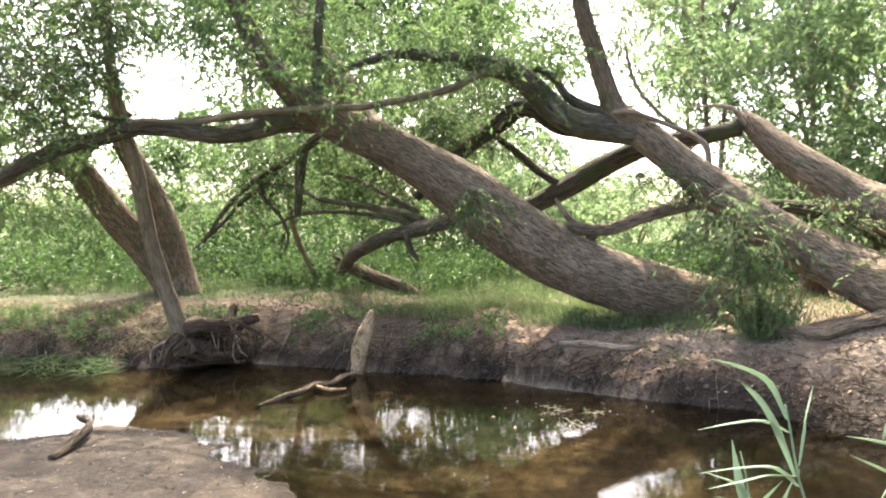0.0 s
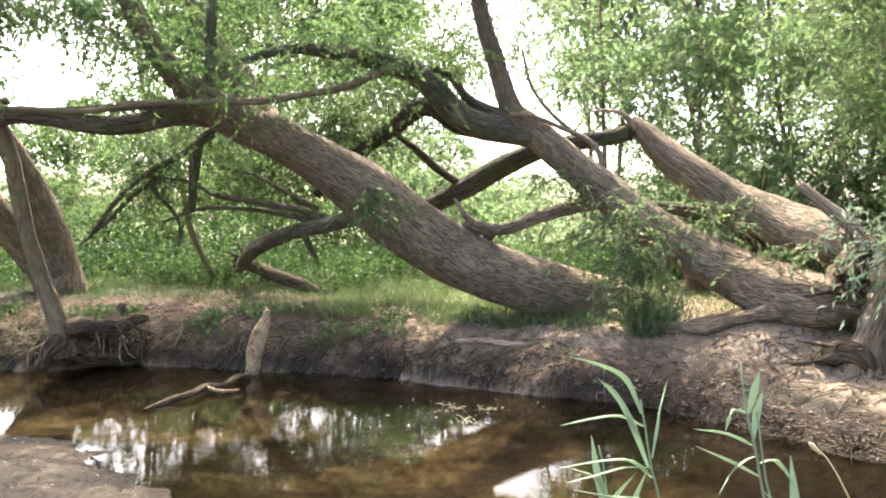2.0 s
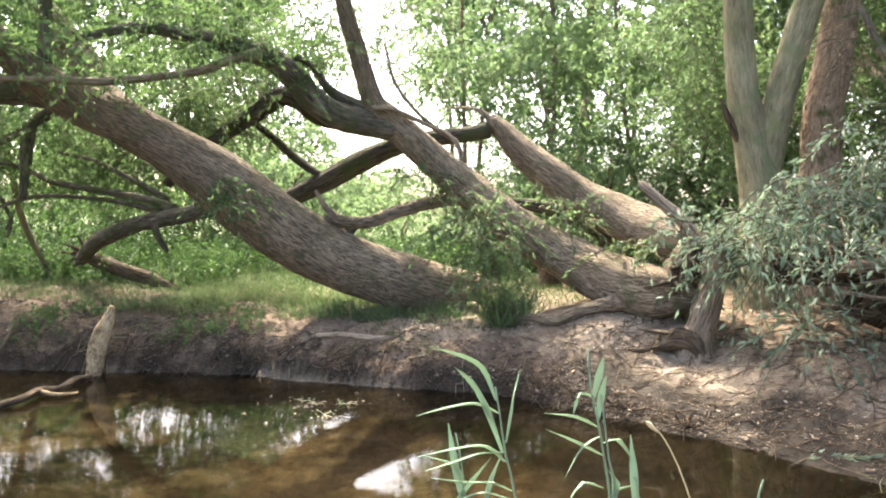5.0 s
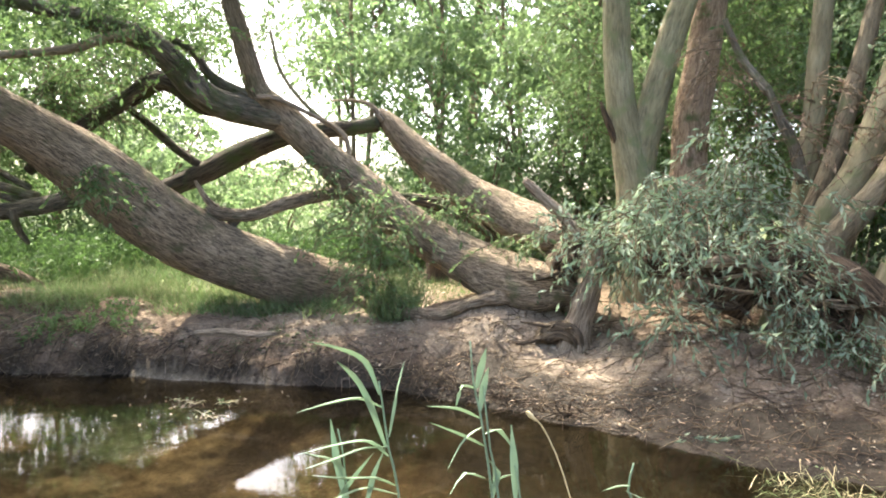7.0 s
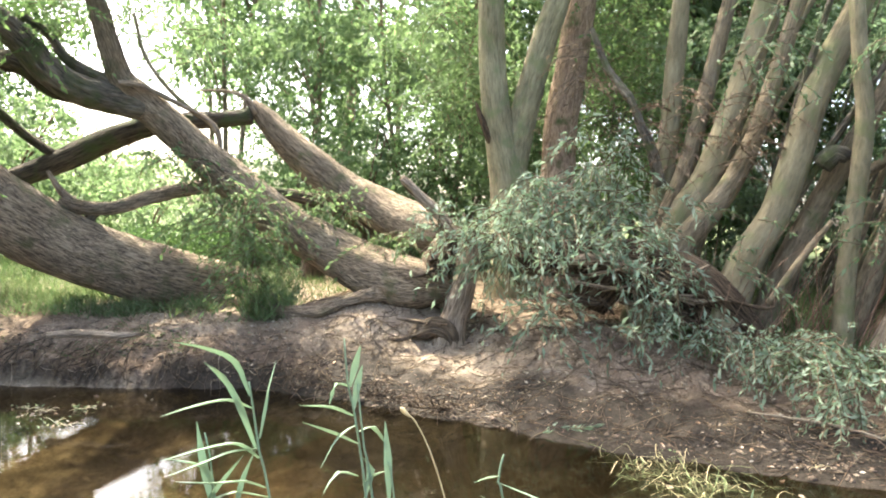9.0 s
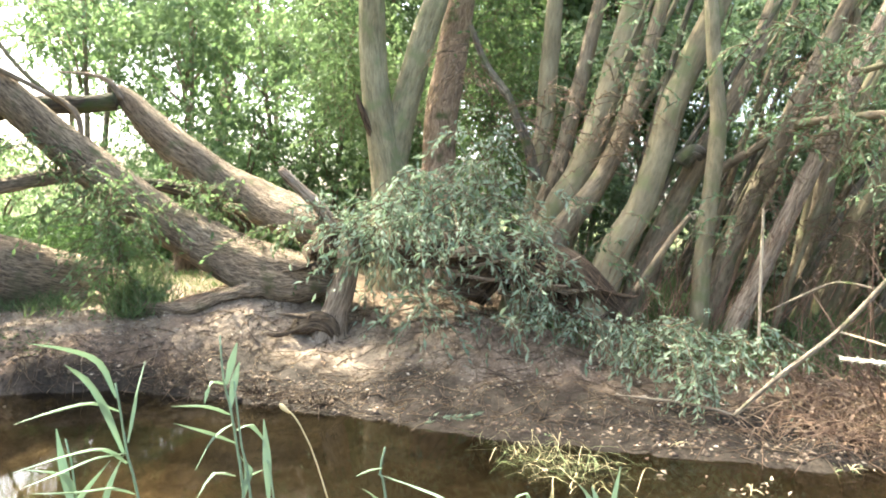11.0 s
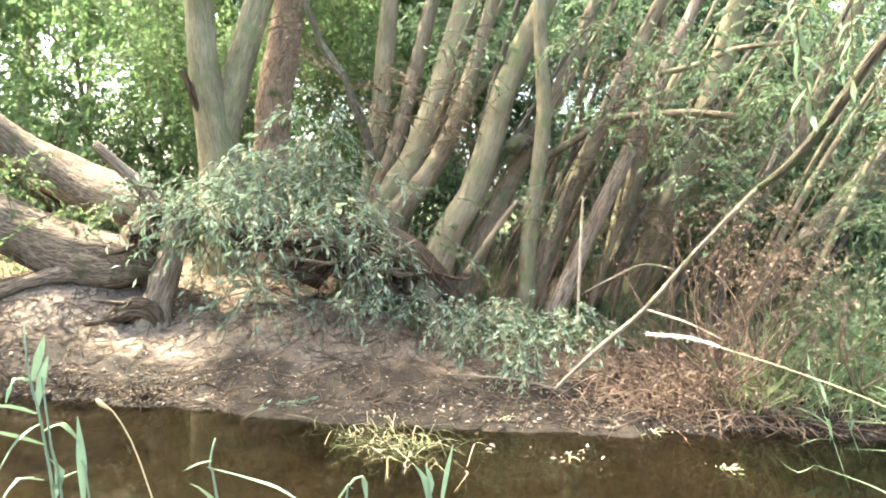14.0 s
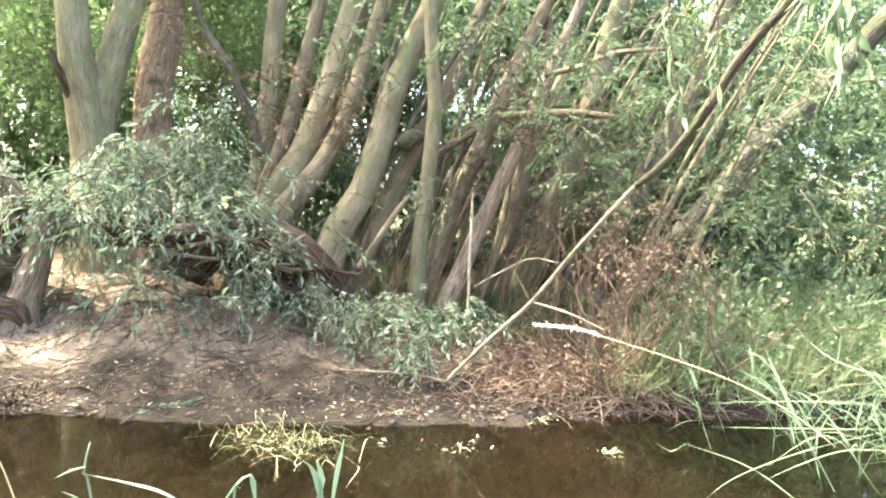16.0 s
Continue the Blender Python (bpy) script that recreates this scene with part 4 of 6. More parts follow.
STEMS = [
    ("BARK_SMOOTH", [((6.31, 4.79, 0.68), 0.14), ((6.41, 4.67, 1.31), 0.12), ((6.44, 4.62, 1.93), 0.11), ((6.47, 4.59, 2.54), 0.105), ((6.48, 4.57, 3.14), 0.1), ((6.49, 4.55, 3.74), 0.09), ((6.51, 4.53, 4.62), 0.06)]),
    ("BARK_STEM", [((6.08, 4.61, 0.71), 0.14), ((6.29, 4.49, 1.50), 0.1), ((6.47, 4.41, 1.99), 0.095), ((6.62, 4.37, 2.52), 0.09), ((6.76, 4.34, 3.06), 0.085), ((6.91, 4.29, 3.75), 0.075), ((7.10, 4.18, 4.64), 0.05)]),
    ("BARK_SMOOTH", [((5.83, 4.27, 0.76), 0.2), ((6.01, 4.19, 1.28), 0.16), ((6.10, 4.07, 1.68), 0.15), ((6.26, 4.00, 1.95), 0.145), ((6.43, 3.92, 2.43), 0.14), ((6.60, 3.85, 3.02), 0.13), ((6.76, 3.76, 3.71), 0.12), ((6.92, 3.68, 4.54), 0.09)]),
    ("BARK_STEM", [((5.71, 4.10, 0.73), 0.2), ((5.91, 3.99, 1.32), 0.13), ((6.01, 3.84, 1.58), 0.115), ((6.20, 3.73, 1.87), 0.105), ((6.38, 3.62, 2.30), 0.09), ((6.54, 3.54, 2.85), 0.08), ((6.70, 3.46, 3.51), 0.07), ((6.88, 3.33, 4.41), 0.05)]),
    ("BARK_SMOOTH", [((5.87, 3.51, 0.47), 0.18), ((6.03, 3.44, 1.17), 0.15), ((6.22, 3.30, 1.61), 0.135), ((6.38, 3.21, 2.11), 0.13), ((6.52, 3.15, 2.66), 0.125), ((6.69, 3.04, 3.17), 0.12), ((6.85, 2.93, 3.62), 0.11), ((7.03, 2.75, 4.40), 0.08)]),
    ("BARK_SMOOTH", [((6.48, 2.76, 0.49), 0.09), ((6.48, 2.76, 1.27), 0.08), ((6.50, 2.73, 1.85), 0.075), ((6.51, 2.71, 2.46), 0.075), ((6.48, 2.77, 3.00), 0.065), ((6.46, 2.82, 3.51), 0.06), ((6.42, 2.91, 4.22), 0.045)]),
    ("BARK_STEM", [((6.34, 3.50, 0.37), 0.14), ((6.53, 3.34, 1.11), 0.12), ((6.73, 3.18, 1.69), 0.11), ((6.82, 2.98, 2.19), 0.1), ((7.00, 2.82, 2.64), 0.09), ((7.16, 2.69, 3.12), 0.08), ((7.31, 2.57, 3.70), 0.07), ((7.47, 2.40, 4.43), 0.05)]),
    ("BARK_STEM", [((6.79, 2.81, 0.54), 0.12), ((6.92, 2.74, 1.16), 0.1), ((7.08, 2.61, 1.70), 0.09), ((7.25, 2.43, 2.32), 0.09), ((7.42, 2.26, 2.92), 0.085), ((7.59, 2.02, 3.62), 0.07), ((7.75, 1.78, 4.36), 0.05)]),
    ("WOOD_STREAKED", [((6.59, 2.51, 0.52), 0.1), ((6.76, 2.34, 1.14), 0.085), ((6.92, 2.18, 1.68), 0.08), ((7.07, 2.01, 2.22), 0.075), ((7.22, 1.84, 2.81), 0.07), ((7.38, 1.62, 3.52), 0.06), ((7.53, 1.40, 4.26), 0.04)]),
    ("BARK_SMOOTH", [((8.04, 2.26, 0.50), 0.17), ((8.11, 2.02, 1.28), 0.15), ((8.16, 1.82, 1.86), 0.145), ((8.20, 1.62, 2.50), 0.14), ((8.23, 1.47, 3.12), 0.13), ((8.24, 1.37, 3.67), 0.12), ((8.27, 1.19, 4.53), 0.08)]),
    ("BARK_STEM", [((7.61, 2.30, 0.48), 0.1), ((7.65, 2.17, 1.48), 0.09), ((7.67, 2.11, 2.05), 0.085), ((7.70, 2.01, 2.79), 0.07), ((7.71, 1.97, 3.61), 0.05)]),
    ("BARK_SMOOTH", [((7.97, 2.51, 0.48), 0.08), ((8.00, 2.39, 1.35), 0.075), ((8.03, 2.29, 1.96), 0.07), ((8.10, 2.05, 2.67), 0.06), ((8.18, 1.70, 3.47), 0.04)]),
    ("BARK_DARK", [((8.09, 0.96, 0.60), 0.17), ((8.13, 0.55, 1.26), 0.15), ((8.15, 0.14, 1.82), 0.14), ((8.15, -0.19, 2.33), 0.135), ((8.13, -0.57, 2.74), 0.125), ((8.10, -0.92, 3.20), 0.11), ((8.04, -1.33, 3.76), 0.1), ((7.93, -1.85, 4.45), 0.06)]),
    ("BARK_STEM", [((8.39, 1.62, 0.36), 0.14), ((8.44, 1.36, 0.98), 0.12), ((8.49, 1.04, 1.72), 0.11), ((8.52, 0.68, 2.50), 0.1), ((8.54, 0.45, 3.24), 0.1), ((8.55, 0.22, 3.97), 0.09), ((8.55, -0.00, 4.67), 0.06)]),
]
KINDS = {"BARK_DARK": BARK_DARK, "BARK_SMOOTH": BARK_SMOOTH, "BARK_STEM": BARK_STEM, "WOOD_STREAKED": WOOD_DEAD}
coppice = tree("coppiced_willow", (6.27, 3.80, 0.56), "many-stemmed old willow with leaning olive stems")
stems = []
for k, (kind, line) in enumerate(STEMS):
    (x, y, z), r = line[0]
    (u, v, w), _ = line[1]
    foot = ((x - 0.4 * (u - x), y - 0.4 * (v - y), min(z - 0.35, ground_z(x, y) - 0.15)), r * 1.15)
    stems.append(limb("stem", coppice, [foot] + line, KINDS[kind], 18, 0.06, 0.1, 0.006, 80 + k))
for k, line in enumerate([
        [((5.91, 4.66, 2.78), 0.035), ((5.97, 4.58, 2.53), 0.045), ((6.05, 4.47, 2.25), 0.055), ((6.11, 4.40, 1.91), 0.06)],
        [((5.94, 5.24, 3.56), 0.03), ((5.98, 5.04, 3.14), 0.04), ((5.99, 4.72, 2.77), 0.05)],
        [((6.72, 2.12, 2.43), 0.04), ((6.72, 1.76, 2.46), 0.035), ((6.71, 1.39, 2.47), 0.035), ((6.67, 1.00, 2.43), 0.03)],
        [((6.92, 1.76, 2.86), 0.03), ((6.90, 1.41, 2.93), 0.025), ((6.86, 1.10, 3.04), 0.025), ((6.83, 0.58, 3.07), 0.015)],
        [((5.97, 3.14, 0.9), 0.035), ((6.09, 2.90, 1.37), 0.03), ((6.16, 2.76, 1.61), 0.02)],
        [((7.46, 2.10, 2.70), 0.04), ((7.34, 2.48, 2.42), 0.04), ((7.06, 2.93, 2.05), 0.05)],
        [((6.47, 3.02, 2.09), 0.09), ((6.52, 2.93, 2.20), 0.08), ((6.56, 2.84, 2.16), 0.06)]]):
    limb("side_branch", stems[(1, 1, 8, 7, 6, 10, 4)[k]], line, BARK_DARK if k in (0, 1, 6) else BARK_STEM, 9, 0.06, 0.12, seed=100 + k)
rng = np.random.default_rng(140)
for k in range(44):
    az, far = radians(rng.uniform(54, 86)), rng.uniform(7.2, 9.6)
    b = np.array((far * math.sin(az), far * math.cos(az), 0.0))
    b[2] = ground_z(b[0], b[1]) - 0.1
    across = np.array((math.cos(az), -math.sin(az), 0))
    back = np.array((math.sin(az), math.cos(az), 0))
    r, h, lean = rng.uniform(0.018, 0.055), rng.uniform(3.0, 5.0), rng.uniform(0.2, 0.55)
    pts = [(tuple(b + across * lean * h * t**1.2 + back * rng.normal() * 0.12 + (0, 0, h * t)), r * (1 - 0.7 * t)) for t in (0, 0.3, 0.6, 1.0)]
    limb("thin_stem", coppice, pts, (BARK_STEM, BARK_SMOOTH, BARK_DARK)[k % 3], 8, 0.12, 0.08, 0, 150 + k)
rng = np.random.default_rng(141)
hanging = []
for k in range(130):
    t = rng.uniform()
    a = np.array((5.75, 3.75, 0.0)) * (1 - t) + np.array((7.3, 1.9, 0.0)) * t + rng.normal(size=3) * (0.2, 0.2, 0)
    a[2] = ground_z(a[0], a[1])
    h = rng.uniform(0.25, 1.3)
    b = a + (0.2 * h + rng.normal() * 0.3 * h, -0.2 * h + rng.normal() * 0.3 * h, h)
    m = 0.5 * (a + b) + rng.normal(size=3) * 0.06
    r = rng.uniform(0.002, 0.006)
    hanging.append(np.array([(*a, r), (*m, r * 0.9), (*b, r * 0.4)]))
tubes("dead_brushwood", hanging, TWIG_RED, coppice, "reddish dead shoots between the stems", sides=4, step=0.25, lumps=0.05)["kind"] = "stuff"
limb("stool", coppice, [((5.33, 4.57, 0.76), 0.2), ((5.49, 4.38, 1.10), 0.26), ((5.69, 4.12, 1.06), 0.28), ((5.92, 3.80, 0.92), 0.25), ((6.01, 3.46, 0.74), 0.2)], WOOD_ROT, 30, 0.04, 0.3, 0.03, 110)
limb("fallen_stem", coppice, [((4.87, 5.17, 1.10), 0.14), ((5.22, 4.68, 1.17), 0.17), ((5.53, 4.16, 1.17), 0.19), ((5.75, 3.68, 1.06), 0.16), ((5.9, 3.3, 0.75), 0.1), ((6.0, 3.1, 0.5), 0.04)], WOOD_ROT, 24, 0.04, 0.25, 0.02, 112, "rotten brown stem lying under the bush")
limb("root", coppice, [((4.75, 4.32, 1.18), 0.04), ((5.04, 4.14, 1.21), 0.06), ((5.36, 4.07, 1.13), 0.07), ((5.64, 4.02, 1.18), 0.07)], WOOD_DEAD, 12, 0.04, 0.2, 0.006, 111)
rng = np.random.default_rng(142)
for k in range(34):
    t = rng.uniform()
    a = np.array((4.95, 4.75, 1.0)) * (1 - t) + np.array((5.85, 3.45, 0.85)) * t + rng.normal(size=3) * (0.08, 0.08, 0.12) + (-0.12, -0.1, 0)
    d = np.array((0.3, -0.42, -0.05)) * rng.uniform(0.3, 1.0) + rng.normal(size=3) * (0.06, 0.06, 0.08)
    r = rng.uniform(0.008, 0.03)
    limb("dead_root", coppice, [(tuple(a), r), (tuple(a + 0.5 * d + rng.normal(size=3) * 0.05), r * 0.9), (tuple(a + d), r * 0.4)], (WOOD_ROT, WOOD_WET, WOOD_DEAD)[k % 3], 8, 0.04, 0.25, 0.004, 240 + k)

# ---- crowns of the near trees, and unseen leaf masses added for shade ----
crown("crown", [((-3.81, 6.58, 3.33), (1.0, 0.9, 0.7), 232), ((-3.77, 6.94, 2.72), (0.7, 0.8, 0.45), 100), ((-2.65, 7.55, 3.81), (0.9, 0.9, 0.4), 80),
      ((-1.89, 7.57, 3.51), (0.8, 0.9, 0.6), 150), ((-2.28, 8.29, 3.12), (0.5, 0.6, 0.4), 70), ((-0.85, 7.85, 3.87), (1.1, 1.0, 0.5), 210), ((0.58, 8.18, 3.95), (1.1, 1.0, 0.5), 230), ((1.35, 8.6, 3.9), (0.9, 0.6, 0.5), 120),
      ((-0.44, 9.19, 3.05), (0.9, 0.8, 0.7), 403), ((-1.60, 9.16, 2.34), (0.9, 0.7, 0.55), 380), ((-2.62, 9.44, 2.23), (0.7, 0.7, 0.45), 230), ((-0.98, 9.35, 1.98), (0.7, 0.6, 0.45), 300),
      ((0.51, 9.59, 2.58), (0.5, 0.6, 0.5), 124), ((1.29, 9.11, 3.58), (0.7, 0.7, 0.4), 124),
      ((-1.81, 6.24, 3.22), (0.45, 0.35, 0.35), 70), ((-1.46, 6.44, 2.96), (0.25, 0.25, 0.2), 22), ((-2.19, 6.23, 3.41), (0.4, 0.35, 0.3), 40), ((-0.96, 6.83, 3.36), (0.5, 0.35, 0.3), 60), ((0.00, 6.80, 3.21), (0.6, 0.35, 0.25), 70), ((-0.44, 6.99, 2.91), (0.5, 0.3, 0.2), 40), ((0.18, 7.10, 1.70), (0.22, 0.15, 0.25), 34), ((0.78, 8.26, 3.14), (0.5, 0.4, 0.3), 60),
      # Blobs at y 13 and beyond: unseen leaves added to shade the left bank.
      ((-3.11, 6.94, 4.70), (2.4, 1.8, 0.9), 589), ((-1.26, 7.50, 5.16), (2.0, 1.8, 1.0), 640), ((-1.81, 7.28, 6.49), (3.0, 2.4, 1.2), 930), ((-1.4, 13.0, 7.0), (2.4, 1.6, 0.7), 620), ((-3.8, 13.4, 7.4), (2.6, 1.8, 0.7), 760), ((-2.6, 15.3, 7.7), (3.2, 1.5, 0.7), 760), ((-1.32, 6.45, 2.95), (0.5, 0.25, 0.4), 32), ((-0.85, 6.75, 2.72), (0.4, 0.2, 0.25), 16), ((-1.7, 6.2, 3.45), (0.5, 0.3, 0.4), 30), ((0.45, 6.9, 3.4), (0.7, 0.35, 0.3), 45), ((0.75, 7.05, 3.2), (0.5, 0.2, 0.2), 34), ((1.1, 7.2, 3.0), (0.25, 0.15, 0.2), 14), ((-3.5, 15.6, 8.6), (3.2, 2.2, 0.8), 380), ((0.6, 15.2, 8.6), (2.6, 2.0, 0.8), 300)],
      LEAF_WILLOW, fallen, 1, twig=TWIG, wide=0.32, more=1.0)
crown("crown", [((1.74, 8.22, 3.82), (0.8, 0.8, 0.5), 60), ((2.57, 8.21, 3.68), (0.7, 0.7, 0.6), 45), ((2.52, 6.91, 1.58), (0.35, 0.3, 0.4), 26), ((2.91, 6.65, 1.42), (0.2, 0.2, 0.25), 12),
      ((3.82, 6.66, 1.67), (0.5, 0.3, 0.2), 36), ((4.11, 6.01, 1.28), (0.3, 0.2, 0.15), 16), ((2.33, 7.49, 2.00), (0.4, 0.3, 0.25), 24), ((0.35, 8.60, 2.88), (0.6, 0.6, 0.5), 105), ((-0.61, 8.97, 2.55), (0.8, 0.6, 0.6), 165),
      ((1.58, 7.47, 4.52), (1.6, 1.5, 0.7), 110), ((2.05, 7.57, 5.80), (2.0, 2.0, 1.0), 130)],
      LEAF_MID, collapsed, 2, twig=TWIG, wide=0.34, more=1.2)
crown("sprout_foliage", [((2.74, 6.62, 0.98), (0.2, 0.16, 0.36), 32), ((2.82, 6.72, 0.66), (0.2, 0.14, 0.16), 16), ((2.6, 6.6, 1.4), (0.2, 0.15, 0.2), 14), ((2.70, 6.42, 1.31), (0.22, 0.14, 0.35), 34), ((2.63, 6.76, 1.65), (0.2, 0.14, 0.2), 16)], LEAF_MID, collapsed, 3, twig=TWIG, cut=0.3)
crown("crown", [((-3.68, 6.54, 3.32), (0.9, 0.8, 0.6), 170), ((-3.18, 6.90, 3.41), (0.5, 0.6, 0.5), 93), ((-3.96, 6.72, 2.79), (0.6, 0.6, 0.5), 108), ((-3.24, 6.65, 4.42), (1.4, 1.4, 0.8), 310)], LEAF_WILLOW, slender, 4, twig=TWIG, wide=0.34, more=1.2)
# The last blob is out of view, added to shade the left bank.
crown("crown", [((-5.40, 9.12, 2.67), (1.2, 1.0, 0.6), 232), ((-5.15, 9.03, 2.02), (0.6, 0.6, 0.5), 93), ((-4.73, 9.71, 3.49), (0.7, 0.9, 0.6), 70), ((-6.07, 8.57, 2.95), (1.6, 1.4, 1.4), 403), ((-5.14, 9.72, 5.08), (2.0, 1.6, 1.2), 465), ((-3.6, 12.6, 7.4), (2.4, 1.8, 0.8), 330)], LEAF_WILLOW, twin, 5, twig=TWIG, wide=0.34, more=1.2)
# The last blob is out of view, added to keep sun off the bush.
crown("crown", [((5.45, 7.52, 3.82), (0.9, 0.8, 0.8), 150), ((6.51, 7.19, 3.66), (0.8, 0.7, 0.9), 150), ((6.20, 7.97, 2.95), (0.7, 0.6, 0.6), 120), ((5.72, 6.43, 5.49), (1.8, 1.6, 1.0), 380), ((4.7, 8.4, 7.2), (1.7, 1.3, 0.7), 850)], LEAF_MID, forked, 6, twig=TWIG, leaf=0.085, wide=0.36, more=1.2)
crown("crown", [((7.43, 6.26, 3.82), (0.8, 0.7, 0.9), 180), ((7.80, 6.13, 2.83), (0.7, 0.6, 0.5), 120), ((6.98, 6.18, 5.65), (1.6, 1.6, 1.0), 300)], LEAF_WILLOW, red, 7, twig=TWIG, leaf=0.085, wide=0.36, more=1.3)
crown("crown", [((9.27, 3.03, 3.84), (1.4, 1.0, 0.8), 240), ((9.10, 4.49, 3.95), (1.2, 0.9, 0.9), 220), ((9.40, 1.70, 2.84), (1.0, 0.9, 0.8), 220), ((10.07, 2.41, 2.00), (1.2, 0.8, 0.7), 200), ((9.64, 3.77, 2.17), (0.9, 0.8, 0.8), 160),
      ((9.35, 0.11, 3.41), (1.2, 1.0, 0.9), 280), ((9.29, -1.04, 2.38), (1.0, 0.9, 0.7), 240), ((9.29, 1.02, 2.72), (0.7, 0.6, 0.5), 110), ((9.26, -1.30, 3.74), (1.0, 1.0, 0.9), 170), ((9.35, -0.05, 1.54), (1.0, 0.8, 0.5), 160),
      # Blobs above z 6 are unseen, added to shade the stems and foliage.
      ((6.6, 6.6, 7.0), (2.4, 1.4, 0.7), 330), ((6.1, 4.5, 7.0), (1.8, 1.5, 0.6), 330), ((8.4, 4.4, 6.8), (1.6, 2.0, 0.7), 220), ((8.6, 1.6, 6.4), (1.8, 1.8, 0.7), 180), ((7.6, 5.3, 6.3), (1.9, 1.5, 0.8), 260), ((7.0, 3.4, 6.6), (1.9, 1.3, 0.8), 300), ((8.54, 5.45, 3.46), (0.9, 0.7, 0.8), 150), ((8.80, 5.04, 1.93), (0.8, 0.6, 0.6), 120)], LEAF_SAGE, coppice, 8, leaf=0.09, wide=0.32, twig=TWIG, more=1.3)
crown("front_foliage", [((5.86, 3.13, 3.00), (0.8, 0.4, 0.5), 26), ((6.14, 1.97, 2.82), (0.9, 0.4, 0.6), 46), ((6.16, 1.09, 2.17), (0.7, 0.4, 0.6), 46), ((5.73, 0.46, 2.72), (0.6, 0.5, 0.5), 60), ((6.19, 1.39, 2.63), (0.6, 0.4, 0.5), 40), ((5.74, -0.42, 2.16), (0.7, 0.5, 0.5), 34), ((6.54, -0.34, 2.92), (0.8, 0.5, 0.5), 34), ((6.69, -0.87, 1.69), (0.6, 0.5, 0.4), 30), ((7.15, -0.01, 1.90), (0.5, 0.4, 0.4), 50), ((7.28, 1.02, 2.01), (0.6, 0.4, 0.4), 40),
      ((5.62, 3.15, 1.30), (0.12, 0.15, 0.35), 9), ((6.17, 2.47, 1.55), (0.3, 0.2, 0.3), 9)], LEAF_SAGE, coppice, 12, leaf=0.066, leaves=16, cut=0.4, twig=TWIG)
crown("withered_foliage", [((5.86, 4.07, 2.49), (0.18, 0.15, 0.45), 40), ((6.12, 3.47, 2.46), (0.15, 0.15, 0.5), 40), ((5.43, 4.90, 3.02), (0.2, 0.15, 0.3), 25), ((6.87, 1.98, 2.61), (0.4, 0.3, 0.5), 60), ((6.94, 2.41, 1.84), (0.3, 0.2, 0.4), 40), ((7.43, 1.39, 1.42), (0.35, 0.3, 0.4), 50), ((7.14, 1.74, 1.52), (0.3, 0.2, 0.4), 40), ((7.44, 1.29, 2.30), (0.3, 0.2, 0.5), 40)], LEAF_DRY, coppice, 9, leaf=0.06, leaves=8, twig=TWIG, cut=0.2)

# ---- grey-green willow bush on the bank ----
bush = tree("willow_bush", (5.03, 4.45, 0.87), "drooping grey-green willow bush overhanging bare earth", "bush")
crown("foliage", [((4.62, 5.06, 1.45), (0.3, 0.3, 0.25), 38), ((4.86, 4.93, 1.68), (0.45, 0.4, 0.3), 66), ((5.2, 4.58, 1.76), (0.5, 0.4, 0.36), 76), ((4.56, 4.65, 1.5), (0.5, 0.35, 0.25), 62), ((5.00, 4.18, 1.48), (0.5, 0.35, 0.25), 30),
      ((4.56, 4.37, 0.95), (0.1, 0.12, 0.38), 26), ((5.19, 3.79, 1.28), (0.3, 0.25, 0.3), 24), ((4.39, 5.26, 1.39), (0.16, 0.14, 0.2), 22), ((4.37, 5.59, 1.51), (0.16, 0.12, 0.14), 14), ((4.46, 5.14, 1.08), (0.16, 0.12, 0.16), 14), ((4.9, 4.2, 1.28), (0.3, 0.25, 0.18), 18), ((5.2, 3.85, 1.2), (0.25, 0.2, 0.18), 14), ((4.45, 4.85, 1.2), (0.2, 0.2, 0.15), 16), ((5.44, 4.59, 2.22), (0.35, 0.3, 0.35), 45), ((5.74, 4.05, 1.73), (0.3, 0.3, 0.2), 20), ((5.4, 3.56, 1.12), (0.35, 0.3, 0.15), 16), ((4.66, 3.7, 0.62), (0.1, 0.14, 0.08), 5)],
      LEAF_GREY, bush, 20, leaf=0.095, shoot=0.5, leaves=12, droop=0.68, wide=0.25, clump=0.28, cut=0.5, twig=TWIG, more=0.85)
low = tree("low_willow_shoots", (5.49, 2.53, 0.42), "low trailing willow shoots on the earth bank", "bush")
crown("foliage", [((5.46, 3.01, 0.61), (0.6, 0.35, 0.14), 70), ((5.54, 2.42, 0.64), (0.5, 0.35, 0.18), 70), ((5.30, 2.22, 0.39), (0.16, 0.16, 0.22), 26), ((5.37, 3.54, 0.69), (0.4, 0.3, 0.12), 40), ((5.83, 1.97, 0.61), (0.3, 0.3, 0.14), 30)], LEAF_GREY, low, 21, leaf=0.07, more=0.9, shoot=0.35, droop=0.6, clump=0.3, cut=0.35, twig=TWIG)


# ---- trees and bushes behind ----
def at(az, far):
    x, y = far * math.sin(radians(az)), far * math.cos(radians(az))
    return x, y, ground_z(x, y)


